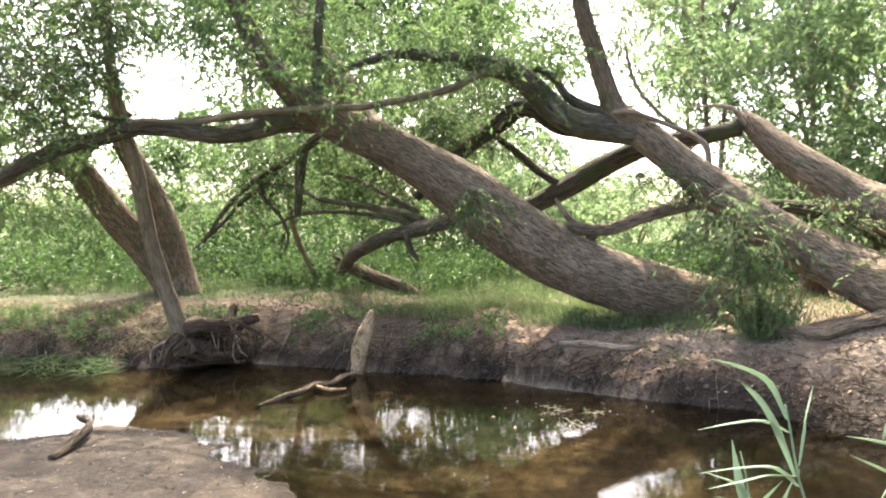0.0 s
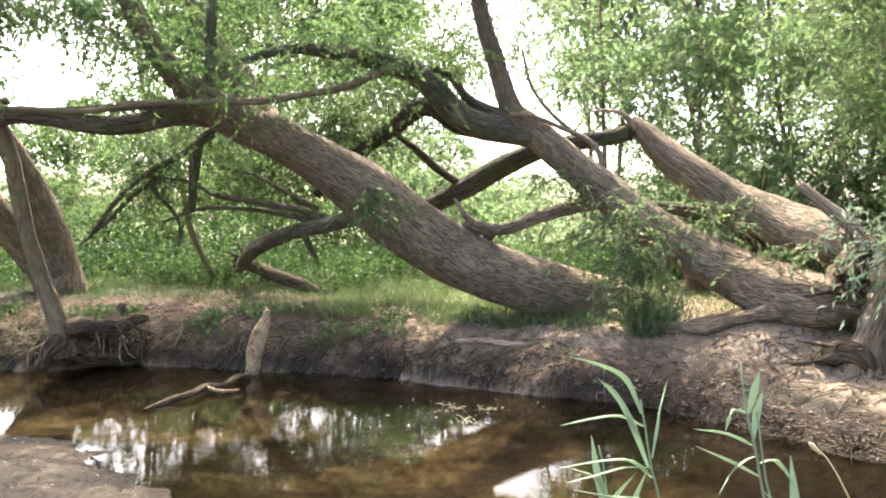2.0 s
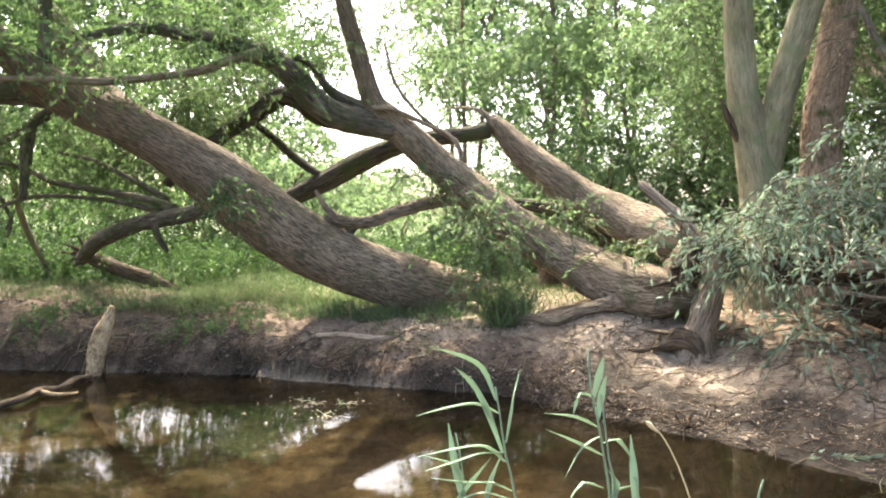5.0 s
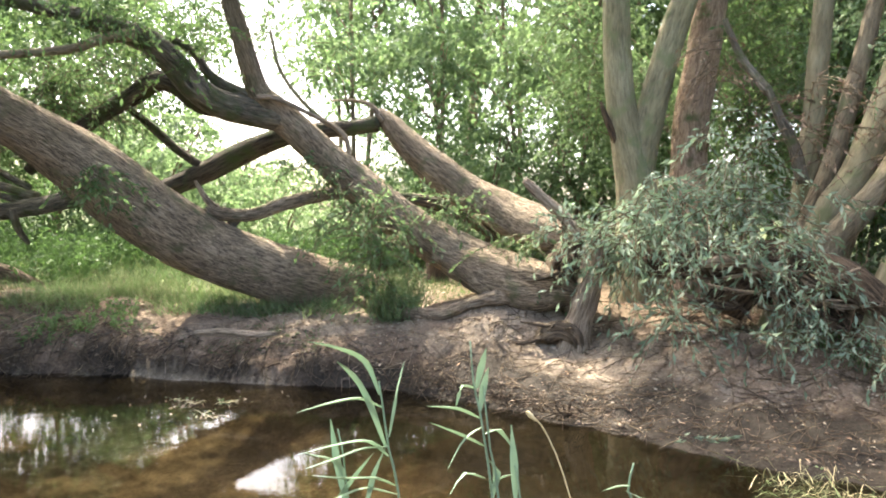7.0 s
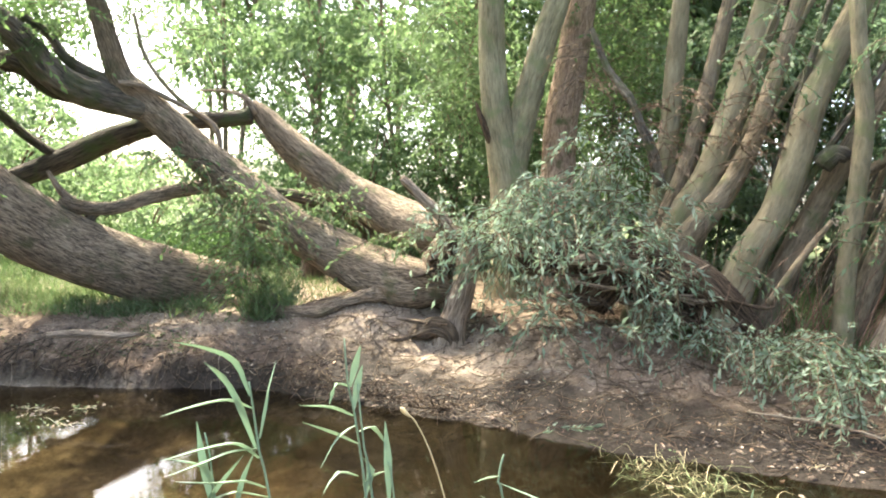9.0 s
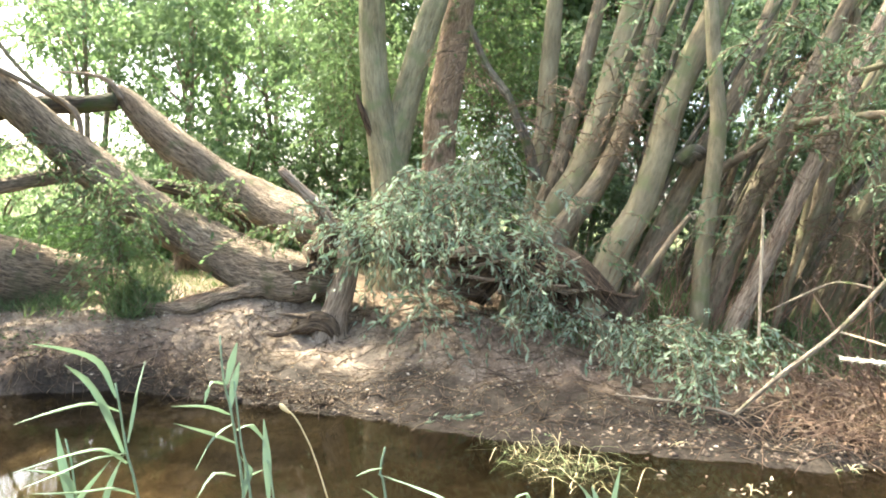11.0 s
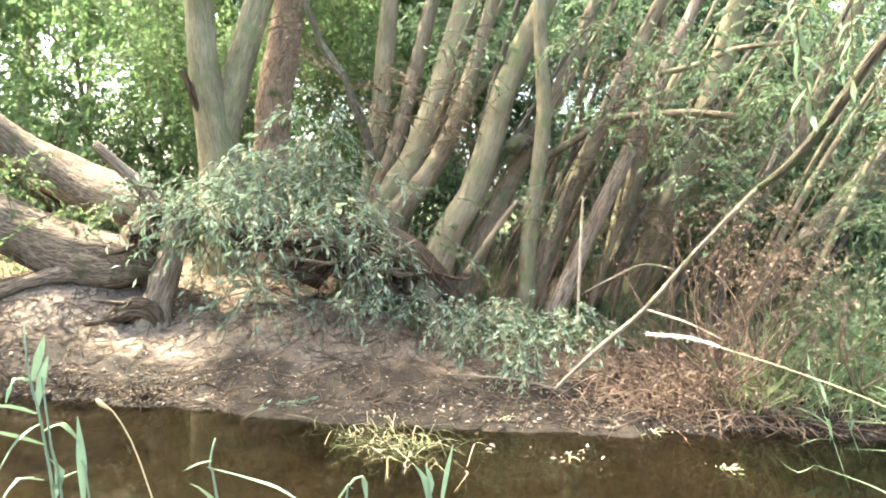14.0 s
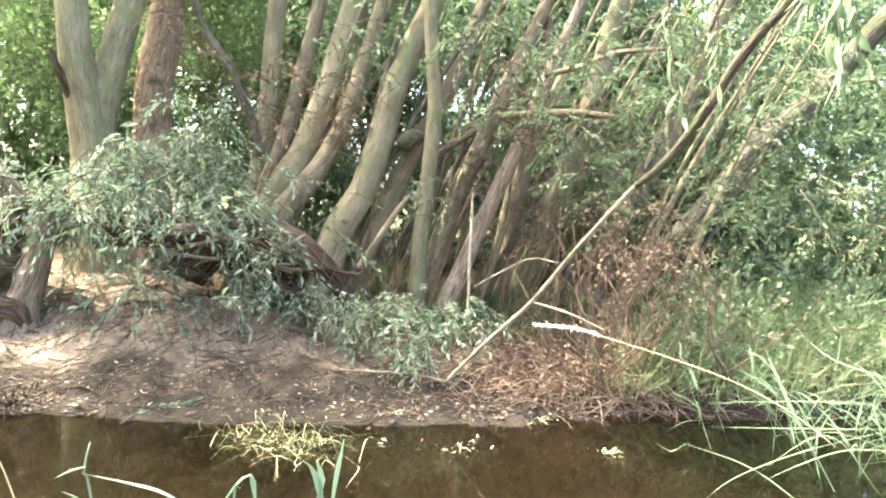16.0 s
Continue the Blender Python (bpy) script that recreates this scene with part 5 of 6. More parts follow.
def far_bush(az, far, height, radius, material, seed, leaf=0.125):
    x, y, z = at(az, far)
    rng = np.random.default_rng(seed)
    ob = tree("shrub", (x, y, z), "dense leafy green shrub at the meadow's edge", "shrub", "shrubs behind the stream")
    n = int(80 * radius * height)
    blobs = []
    for k in range(5):
        a = rng.uniform(0, 6.28)
        blobs.append(((x + 0.5 * radius * math.cos(a), y + 0.5 * radius * math.sin(a), z + height * rng.uniform(0.25, 0.75)), (radius * 0.6, radius * 0.6, height * 0.35), max(8, n // 5)))
    crown("foliage", blobs, material, ob, seed, leaf, 0.5, 10, 0.35, 0.4, clump=0.7, cut=0.35)
    for k in range(4):
        a = rng.uniform(0, 6.28)
        limb("stem", ob, [((x, y, z - 0.1), 0.03), ((x + 0.2 * math.cos(a), y + 0.2 * math.sin(a), z + height * 0.4), 0.022), ((x + 0.5 * radius * math.cos(a), y + 0.5 * radius * math.sin(a), z + height * 0.8), 0.01)], TWIG, 5, 0.3)


def far_tree(az, far, height, spread, low_leaf, material, seed, amount=1.0, leaf=0.14, r=0.09, near_r=0.05):
    x, y, z = at(az, far)
    rng = np.random.default_rng(seed)
    ob = tree("background_tree", (x, y, z), "tall leafy green tree behind the bank", "tree", "trees behind the stream")
    lean = rng.normal(size=2) * 0.5
    top = (x + lean[0], y + lean[1], z + height * 0.85)
    r = near_r if far < 15 else r
    limb("trunk", ob, [((x, y, z - 0.2), r * 1.3), ((x + 0.1, y, z + height * 0.2), r), ((x + lean[0] * 0.6, y + lean[1] * 0.4, z + height * 0.5), r * 0.7), (top, r * 0.25)], BARK_GREY, 10, 0.25, 0.08, 0, seed)
    blobs = []
    for k in range(9):
        a, h = rng.uniform(0, 6.28), rng.uniform(low_leaf, 0.95)
        out = spread * rng.uniform(0.3, 0.75) * (1.1 - 0.5 * h)
        c = (x + lean[0] * h + out * math.cos(a), y + lean[1] * h + out * math.sin(a), z + height * h)
        s = spread * rng.uniform(0.35, 0.55)
        blobs.append((c, (s, s, s * 0.7), int(70 * s * s * amount) + 20))
        if k < 6:
            limb("limb", ob, [((x + lean[0] * h * 0.6, y + lean[1] * h * 0.6, z + height * h * 0.75), r * 0.45), ((0.5 * (x + c[0]), 0.5 * (y + c[1]), z + height * h * 0.9), r * 0.3), (c, r * 0.1)], BARK_GREY, 6, 0.3, 0.05, 0, seed + k)
    crown("crown", blobs, material, ob, seed, leaf, 0.6, 11, 0.45, 0.42, clump=0.8, cut=0.46)


# Shrubs from 2 to 27 degrees mostly wear the leaf colour with sun painted in.
for k, (az, far, height, radius, kind) in enumerate([
        (-38, 15, 2.0, 1.5, 0), (-33, 17, 1.6, 1.6, 1), (-28, 18, 1.9, 1.8, 1), (-23, 16, 1.5, 1.5, 1), (-18, 15, 2.0, 1.6, 0), (-13, 14, 1.8, 1.4, 0), (-9, 16, 2.2, 1.8, 1), (-5, 13.5, 1.6, 1.4, 0), (-1, 15, 2.3, 1.7, 1),
        (3, 17, 2.4, 2.0, 1), (6, 14, 2.9, 1.5, 1), (8, 15, 2.0, 1.6, 1), (11, 18, 3.0, 2.0, 1), (15, 15, 1.5, 1.5, 1), (19, 17, 2.0, 1.8, 1), (23, 14, 1.6, 1.3, 1), (27, 13, 2.8, 1.5, 1), (31, 12, 2.6, 1.4, 1), (35, 12.5, 3.0, 1.5, 1),
        (39, 12, 2.6, 1.4, 1), (43, 12.5, 2.6, 1.5, 1), (48, 11.5, 2.4, 1.5, 1), (53, 11.5, 2.2, 1.4, 0), (58, 11.5, 2.4, 1.4, 0), (63, 11, 2.2, 1.4, 2), (68, 11, 2.2, 1.4, 2), (73, 10.5, 2.0, 1.4, 2), (78, 10.5, 2.2, 1.4, 2),
        (83, 10, 2.0, 1.4, 2), (88, 9.5, 2.0, 1.3, 2), (93, 10, 1.8, 1.3, 1), (98, 10.5, 2.0, 1.3, 1), (104, 10.5, 2.2, 1.4, 1), (-44, 14, 2.5, 1.8, 0), (-26, 24, 2.6, 2.4, 1), (-14, 24, 2.8, 2.4, 1), (0, 25, 3.0, 2.6, 1), (12, 26, 3.0, 2.6, 1), (24, 24, 3.0, 2.4, 1)]):
    # Every other near shrub on the left has shade painted into its leaf colour.
    far_bush(az, far, height, radius, LEAF_SUNLIT if 2 < az < 27 and kind == 1 else (LEAF_SHADED if k % 2 else LEAF_WILLOW) if az < 2 and far < 20 else (LEAF_WILLOW, LEAF_MID, LEAF_SAGE)[kind], 200 + k)
# Trees with low_leaf from 0.6 are added to block sky mirrored in the water.
for k, (az, far, height, spread, low_leaf, kind, amount) in enumerate([
        (-46, 18, 9, 3.4, 0.15, 0, 1.0), (-36, 30, 6.5, 3.5, 0.15, 0, 0.8), (-20, 42, 7, 4.0, 0.15, 0, 0.6), (-8, 36, 8, 4.0, 0.15, 0, 0.6), (-9, 24, 9, 3.2, 0.35, 0, 1.0), (-2, 24, 10, 3.4, 0.35, 0, 1.0), (-14, 24, 9.5, 3.2, 0.3, 0, 0.8), (19, 27, 11, 3.8, 0.3, 1, 0.5),
        (21, 25, 12, 3.4, 0.25, 3, 0.4), (27, 24, 12, 3.8, 0.2, 3, 0.45), (33, 24, 13, 4.0, 0.15, 3, 0.5), (39, 22, 12, 3.8, 0.2, 3, 0.45), (45, 21, 12, 3.8, 0.15, 3, 0.5), (50, 19, 12, 3.6, 0.12, 3, 0.6),
        (55, 16, 11, 3.2, 0.12, 1, 0.9), (62, 15, 10, 3.0, 0.12, 2, 0.9), (68, 14.5, 10, 3.0, 0.12, 2, 0.9), (75, 14, 9.5, 3.0, 0.12, 2, 0.9), (82, 14, 9.5, 3.0, 0.12, 1, 0.9), (89, 14, 9.5, 3.0, 0.12, 2, 0.9), (97, 15, 9, 3.0, 0.12, 2, 0.9), (107, 16, 9, 3.0, 0.12, 2, 0.9),
        (60, 22, 12, 4.2, 0.15, 1, 0.6), (76, 21, 12, 4.2, 0.15, 1, 0.6), (92, 21, 12, 4.2, 0.15, 1, 0.6), (120, 18, 8, 3.0, 0.2, 2, 0.5), (150, 26, 9, 3.4, 0.2, 0, 0.3), (185, 28, 9, 3.4, 0.2, 0, 0.3), (225, 26, 9, 3.4, 0.2, 0, 0.3), (38, 12, 7.5, 2.0, 0.4, 3, 0.4), (44, 12.5, 7.5, 2.0, 0.3, 3, 0.6), (50, 12, 7.5, 2.0, 0.3, 3, 0.9), (56, 12.5, 7.5, 2.0, 0.3, 0, 1.2), (62, 12, 7, 2.0, 0.3, 0, 1.2), (70, 12, 7, 2.0, 0.3, 2, 1.2), (79, 12, 7, 2.0, 0.3, 2, 1.2), (87, 12, 7, 2.0, 0.3, 2, 1.2), (96, 12, 7, 2.0, 0.3, 2, 1.2), (-75, 14, 9, 3.4, 0.2, 0, 0.9), (-15, 24, 13, 3.4, 0.62, 0, 0.9), (-7, 25, 13, 3.4, 0.6, 0, 0.9), (-1, 25, 13, 3.0, 0.6, 0, 0.9), (20, 14, 8, 2.0, 0.45, 3, 0.4), (27, 13, 8, 2.0, 0.4, 3, 0.35), (33, 14, 8, 2.2, 0.35, 3, 0.35), (4, 20, 6.0, 2.4, 0.3, 0, 0.5), (36, 17, 8.0, 2.6, 0.35, 1, 0.7), (43, 17, 8.5, 2.6, 0.35, 1, 0.7)]):
    far_tree(az, far, height, spread, low_leaf, (LEAF_WILLOW, LEAF_MID, LEAF_SAGE, LEAF_SUNLIT)[kind], 300 + k, amount * 1.0, 0.12 + 0.0028 * far)
far_tree(29.0, 19, 9.5, 2.2, 0.55, LEAF_SUNLIT, 380, 0.3, 0.17, 0.16)


# ---- grass, litter and twigs ----
def scatter(n, box, keep, rng):
    """Places on the ground in a box (x0, y0, x1, y1) that keep(x, y, z, df, dn, wet, k) lets stand."""
    out, got = [], 0
    while got < n:
        x, y = rng.uniform(box[0], box[2], n * 2), rng.uniform(box[1], box[3], n * 2)
        z, df, dn, wet, k = lay(x, y)
        ok = keep(x, y, z, df, dn, wet, k, rng)
        out.append(np.stack([x, y, z], -1)[ok])
        got += int(ok.sum())
    return np.vstack(out)[:n]


def patch(x, y, size, seed):
    return fbm(np.stack([x, y, 0 * x], -1) / size, seed)


def stuff(name, mesh, material, label, category):
    return tagged(put(name, mesh, material), label, category, kind="stuff")


def grass(name, n, box, keep, height, width, material, label, seed, lean=0.5, drop=0.0):
    rng = np.random.default_rng(seed)
    p = scatter(n, box, keep, rng)
    d = rng.normal(size=(len(p), 3)) * lean
    d[:, 2] = 1 - drop
    h = height * rng.uniform(0.45, 1.25, len(p))
    mesh = leaf_mesh(name, p - (0, 0, 0.02), d, h, width * rng.uniform(0.6, 1.3, len(p)), rng, 0.2, 0.35)
    return stuff(name, mesh, material, label, "grass")


def far_land(x, y, z, df, dn, wet, k, rng):
    return ~wet & (df < dn)


grass("bank_grass", 26000, (-6.5, 5.8, 4.6, 12.5), lambda x, y, z, df, dn, wet, k, rng: far_land(x, y, z, df, dn, wet, k, rng) & (df > 1.3) & (patch(x, y, 1.1, 51) + 0.22 * np.minimum(df, 2.6) > 0.95 + rng.uniform(-0.1, 0.1, len(x))) & (k < 0.5),
      0.12, 0.008, GRASS, "rough green grass on the stream bank", 61)
grass("trunk_grass", 4500, (-0.8, 6.9, 2.6, 9.0), lambda x, y, z, df, dn, wet, k, rng: far_land(x, y, z, df, dn, wet, k, rng) & (df > 0.75) & (df < 1.9) & (patch(x, y, 0.5, 60) > 0.45), 0.22, 0.009, GRASS_MID, "long drooping grass along the fallen trunk", 87, 0.6, 0.2)
grass("lip_grass", 2600, (-7, 6.2, 2.2, 9.2), lambda x, y, z, df, dn, wet, k, rng: far_land(x, y, z, df, dn, wet, k, rng) & (df > 0.15) & (df < 0.6) & (patch(x, y, 0.35, 62) > 0.52), 0.12, 0.008, GRASS, "grass tufts hanging over the bank's lip", 88, 0.9, 0.7)
grass("meadow_grass", 22000, (-16, 9.5, 13, 24), lambda x, y, z, df, dn, wet, k, rng: far_land(x, y, z, df, dn, wet, k, rng) & (df > 3), 0.28, 0.02, GRASS, "tall green meadow grass behind the trees", 62)
grass("dry_bank_grass", 3600, (-8, 7.4, -2.6, 11), lambda x, y, z, df, dn, wet, k, rng: far_land(x, y, z, df, dn, wet, k, rng) & (df < 1.4) & (df > 0.08) & (patch(x, y, 0.8, 53) > 0.45 + 0.09 * (x + 4)), 0.22, 0.008, GRASS_DRY, "dry straw-coloured grass hanging on the bank", 63, 0.9, 0.5)
grass("shaded_grass", 5000, (5.5, 0.2, 9.5, 4.2), lambda x, y, z, df, dn, wet, k, rng: far_land(x, y, z, df, dn, wet, k, rng) & (df > 1.3) & (patch(x, y, 0.8, 54) > 0.45), 0.3, 0.012, GRASS, "green grass in the willows' shade", 64)
grass("tall_grass", 3000, (6.0, -2.5, 9.5, 0.9), lambda x, y, z, df, dn, wet, k, rng: far_land(x, y, z, df, dn, wet, k, rng) & (df > 0.25) & (y < 1.5 - 0.25 * x + 0.9), 0.7, 0.018, GRASS_BRIGHT, "tall bright grass at the water's edge", 65, 0.7)
grass("tall_straw", 1200, (6.0, -2.5, 9.5, 0.9), lambda x, y, z, df, dn, wet, k, rng: far_land(x, y, z, df, dn, wet, k, rng) & (df > 0.2), 0.6, 0.009, STRAW, "dry grass stalks at the water's edge", 66, 1.3)


def undergrowth(name, n, box, keep, height, leaf, material, label, seed, wide=0.45):
    rng = np.random.default_rng(seed)
    p = scatter(n, box, keep, rng)
    w = rng.normal(size=(len(p), 3)) * 0.35
    w[:, 2] = 1
    b, d, s, _ = sprays(p, w, height, 14, rng, 0.15, leaf, 1.3)
    return stuff(name, leaf_mesh(name, b, d, s, s * wide, rng), material, label, "undergrowth")


# Nettles and herbs carry the shade under the trees in their leaf colour.
undergrowth("nettles", 1500, (-14, 10.5, -1.0, 15), lambda x, y, z, df, dn, wet, k, rng: far_land(x, y, z, df, dn, wet, k, rng) & (df > 2.2) & (patch(x, y, 1.3, 64) > 0.47), 0.7, 0.09, LEAF_SHADED, "green nettles and herbs under the willows", 81)
undergrowth("herbs", 1500, (-3.0, 10.0, 5.5, 13.5), lambda x, y, z, df, dn, wet, k, rng: far_land(x, y, z, df, dn, wet, k, rng) & (df > 2.4) & (patch(x, y, 1.0, 56) > 0.42), 0.5, 0.08, LEAF_SHADED, "green herbs behind the fallen trunk", 82)
undergrowth("edge_herbs", 560, (6.1, -2.5, 9.0, 0.5), lambda x, y, z, df, dn, wet, k, rng: far_land(x, y, z, df, dn, wet, k, rng) & (df > 0.15) & (df < 2.2) & (patch(x, y, 0.6, 59) > 0.42), 0.95, 0.09, LEAF_PALE, "pale leafy herbs at the water's edge", 85, 0.35)
undergrowth("clump_herbs", 75, (2.84, 6.56, 3.16, 6.86), lambda x, y, z, df, dn, wet, k, rng: far_land(x, y, z, df, dn, wet, k, rng) & (df > 0.7), 0.6, 0.085, LEAF_MID, "leafy shoots and grass at the fallen trunk's foot", 86, 0.22)
grass("foot_grass", 300, (2.8, 6.5, 3.3, 6.9), lambda x, y, z, df, dn, wet, k, rng: far_land(x, y, z, df, dn, wet, k, rng) & (df > 0.5), 0.45, 0.013, GRASS_MID, "tall grass blades at the fallen trunk's foot", 89, 0.45)
undergrowth("bank_herbs", 420, (-7, 7.4, 2.0, 9.0), lambda x, y, z, df, dn, wet, k, rng: far_land(x, y, z, df, dn, wet, k, rng) & (df < 1.0) & (df > 0.15) & (patch(x, y, 0.5, 57) > 0.58), 0.16, 0.045, LEAF_WILLOW, "small green herbs on the earth bank", 83)


def litter(name, n, box, keep, size, material, label, seed):
    rng = np.random.default_rng(seed)
    p = scatter(n, box, keep, rng) + (0, 0, 0.006)
    d = rng.normal(size=(len(p), 3)) * (1, 1, 0.18)
    s = size * rng.uniform(0.5, 1.3, len(p))
    stuff(name, leaf_mesh(name, p, d, s, s * rng.uniform(0.25, 0.5, len(p)), rng, 0.1, 0.2), material, label, "leaf litter")


litter("fallen_leaves", 9000, (1.2, 0.0, 8.5, 7.5), lambda x, y, z, df, dn, wet, k, rng: far_land(x, y, z, df, dn, wet, k, rng) & (df > 0.05) & (df < 3.2) & (x > 1.6) & (patch(x, y, 0.5, 55) > 0.42) & (rng.uniform(size=len(x)) < 0.45 + smooth(0.5, 1.2, df)), 0.04, LEAF_LITTER, "dead willow leaves strewn over the mud bank", 67)
litter("leaf_crumbs", 5000, (1.6, -0.6, 8.0, 7.2), lambda x, y, z, df, dn, wet, k, rng: far_land(x, y, z, df, dn, wet, k, rng) & (df > 0.02) & (df < 2.6) & (patch(x, y, 0.3, 63) > 0.38), 0.03, LEAF_DRY, "small brown leaf crumbs on the mud", 70)
litter("fallen_leaves_bank", 4000, (-6, 5.8, 3, 10.5), lambda x, y, z, df, dn, wet, k, rng: far_land(x, y, z, df, dn, wet, k, rng) & (df > 0.1) & (df < 2.0), 0.045, LEAF_DRY, "dead leaves on the earth bank", 68)
litter("sand_debris", 700, (-5, 3.0, 0, 5.6), lambda x, y, z, df, dn, wet, k, rng: ~wet & (dn < df) & (dn > 0.05), 0.035, LEAF_LITTER, "bits of dead leaf on sand", 69)


def twigs_on(name, n, box, keep, length, label, material, seed, r=0.004, lift=0.0):
    rng = np.random.default_rng(seed)
    p = scatter(n, box, keep, rng)
    lines = []
    for q in p:
        a, l = rng.uniform(0, 6.28), length * rng.uniform(0.4, 1.4)
        e = q + (l * math.cos(a), l * math.sin(a), 0)
        m = 0.5 * (q + e) + rng.normal(size=3) * l * 0.1
        e[2], m[2] = ground_z(e[0], e[1]), ground_z(m[0], m[1]) + 0.012 + lift * l
        rr = r * rng.uniform(0.6, 1.6)
        lines.append(np.c_[np.stack([q + (0, 0, 0.006), m, e + (0, 0, 0.006)]), [rr, rr, rr * 0.5]])
    tagged(tubes(name, lines, material, sides=4, step=0.1, lumps=0.05), label, "twigs", kind="stuff")


twigs_on("fallen_twigs", 1500, (2.0, -0.5, 8.0, 6.0), lambda x, y, z, df, dn, wet, k, rng: far_land(x, y, z, df, dn, wet, k, rng) & (df > 0.03) & (df < 2.2), 0.28, "thin dead twigs strewn on the mud", WOOD_WET, 71, 0.003)
twigs_on("dry_stems", 260, (5.2, 0.3, 6.3, 1.8), lambda x, y, z, df, dn, wet, k, rng: far_land(x, y, z, df, dn, wet, k, rng) & (df > 0.25), 0.45, "heap of dry reddish plant stems on the mud", LEAF_DRY, 74, 0.003, 0.25)
twigs_on("bank_twigs", 600, (-5, 5.6, 3, 9.5), lambda x, y, z, df, dn, wet, k, rng: far_land(x, y, z, df, dn, wet, k, rng) & (df > 0.03) & (df < 1.0), 0.22, "dead twigs and roots on the bank's lip", WOOD_DEAD, 72, 0.003)


twigs_on("dry_sticks", 200, (4.6, -0.6, 7.2, 1.6), lambda x, y, z, df, dn, wet, k, rng: far_land(x, y, z, df, dn, wet, k, rng) & (df > 0.1) & (df < 1.5), 0.4, "reddish dry sticks piled at the bank's foot", LEAF_DRY, 74, 0.005, 0.12)


def clods(name, n, box, keep, size, material, label, seed):
    """Small uneven lumps of earth pressed into the ground."""
    rng = np.random.default_rng(seed)
    p = scatter(n, box, keep, rng)
    s = size * rng.uniform(0.3, 1.0, len(p)) ** 1.5
    corner = np.array([(1, 0, 0), (0, 1, 0), (-1, 0, 0), (0, -1, 0), (0.2, 0.1, 0.55), (0, 0, -0.5)])
    verts = p[:, None] + corner[None] * s[:, None, None] * rng.uniform(0.5, 1.4, (len(p), 6, 3))
    i = np.arange(len(p))[:, None] * 6
    faces = np.vstack([i + f for f in ([0, 1, 4], [1, 2, 4], [2, 3, 4], [3, 0, 4], [1, 0, 5], [2, 1, 5], [3, 2, 5], [0, 3, 5])])
    stuff(name, raw_mesh(name, verts.reshape(-1, 3), faces, 3), material, label, "soil")


clods("earth_crumbs", 4200, (-6, -1.0, 8, 9.5), lambda x, y, z, df, dn, wet, k, rng: far_land(x, y, z, df, dn, wet, k, rng) & (df < np.where(x < 0.3, 1.4, 0.5)) & (patch(x, y, 0.4, 75) > 0.4), 0.035, EARTH, "brown crumbs and clods of earth on the bank", 76)


def bank_roots():
    rng = np.random.default_rng(73)
    lines = []
    while len(lines) < 420:
        k = rng.integers(2, 13)
        t = rng.uniform()
        p = FAR_SHORE[k] * (1 - t) + FAR_SHORE[k + 1] * t
        d = FAR_SHORE[k + 1] - FAR_SHORE[k]
        out = np.array([d[1], -d[0]]) / np.hypot(*d)      # towards the water
        a = p - out * rng.uniform(0.1, 0.4)
        b = p + out * rng.uniform(-0.02, 0.06) + d / np.hypot(*d) * rng.normal() * 0.08
        za, zb = ground_z(*a), rng.uniform(0.02, 0.2)
        m = 0.4 * a + 0.6 * b
        r = rng.uniform(0.002, 0.006)
        m = m + rng.normal(size=2) * 0.07
        e = b + rng.normal(size=2) * 0.1
        lines.append(np.array([(a[0], a[1], za, r), (m[0], m[1], max(za * 0.8, ground_z(*m)) + 0.02, r), (b[0], b[1], zb, r * 0.7), (e[0], e[1], max(0.01, zb - rng.uniform(-0.02, 0.1)), r * 0.4)]))
    tagged(tubes("bank_roots", lines, WOOD_ROT, sides=5, step=0.08, lumps=0.1), "thin roots hanging from the eroded bank", "roots", kind="stuff")


bank_roots()


# ---- logs and branches ----
def log(name, line, material, label, category, sides=14, step=0.04, lumps=0.12, ridges=0.0, seed=0):
    base = line[0][0]
    ob = thing(name, base, label, category)
    limb("stem", ob, line, material, sides, step, lumps, ridges, seed)
    return ob


log("standing_log", [((-0.93, 7.44, -0.04), 0.07), ((-0.91, 7.44, 0.06), 0.078), ((-0.88, 7.45, 0.23), 0.092), ((-0.83, 7.45, 0.41), 0.085), ((-0.79, 7.46, 0.52), 0.064), ((-0.77, 7.46, 0.59), 0.046), ((-0.75, 7.46, 0.65), 0.028)], WOOD_MOTTLED, "tan mottled barkless log stuck upright in the stream", "log", 22, 0.025, 0.16, 0.012, 120)
sunk = log("sunken_branch", [((-0.91, 7.20, 0.03), 0.022), ((-1.01, 7.01, 0.05), 0.035), ((-1.07, 6.67, 0.06), 0.028), ((-1.21, 6.67, 0.05), 0.036), ((-1.31, 6.41, 0.05), 0.028), ((-1.45, 6.33, 0.02), 0.03), ((-1.63, 6.14, -0.02), 0.015)], WOOD_ROT, "dead branch lying half sunk in the stream", "branch", 12, 0.03, 0.4, 0.006, 121)
limb("side_twig", sunk, [((-1.20, 6.63, 0.05), 0.02), ((-1.05, 6.52, 0.04), 0.015), ((-0.92, 6.61, 0.03), 0.008)], WOOD_MOTTLED, 7)
log("driftwood", [((-2.54, 4.56, 0.07), 0.03), ((-2.53, 4.69, 0.08), 0.037), ((-2.54, 4.87, 0.10), 0.036), ((-2.58, 5.11, 0.11), 0.035), ((-2.62, 5.22, 0.12), 0.02), ((-2.68, 5.21, 0.15), 0.024), ((-2.72, 5.24, 0.17), 0.014)], WOOD_WET, "dark bent driftwood on the sand spit", "driftwood", 12, 0.03, 0.3, 0.006, 122)
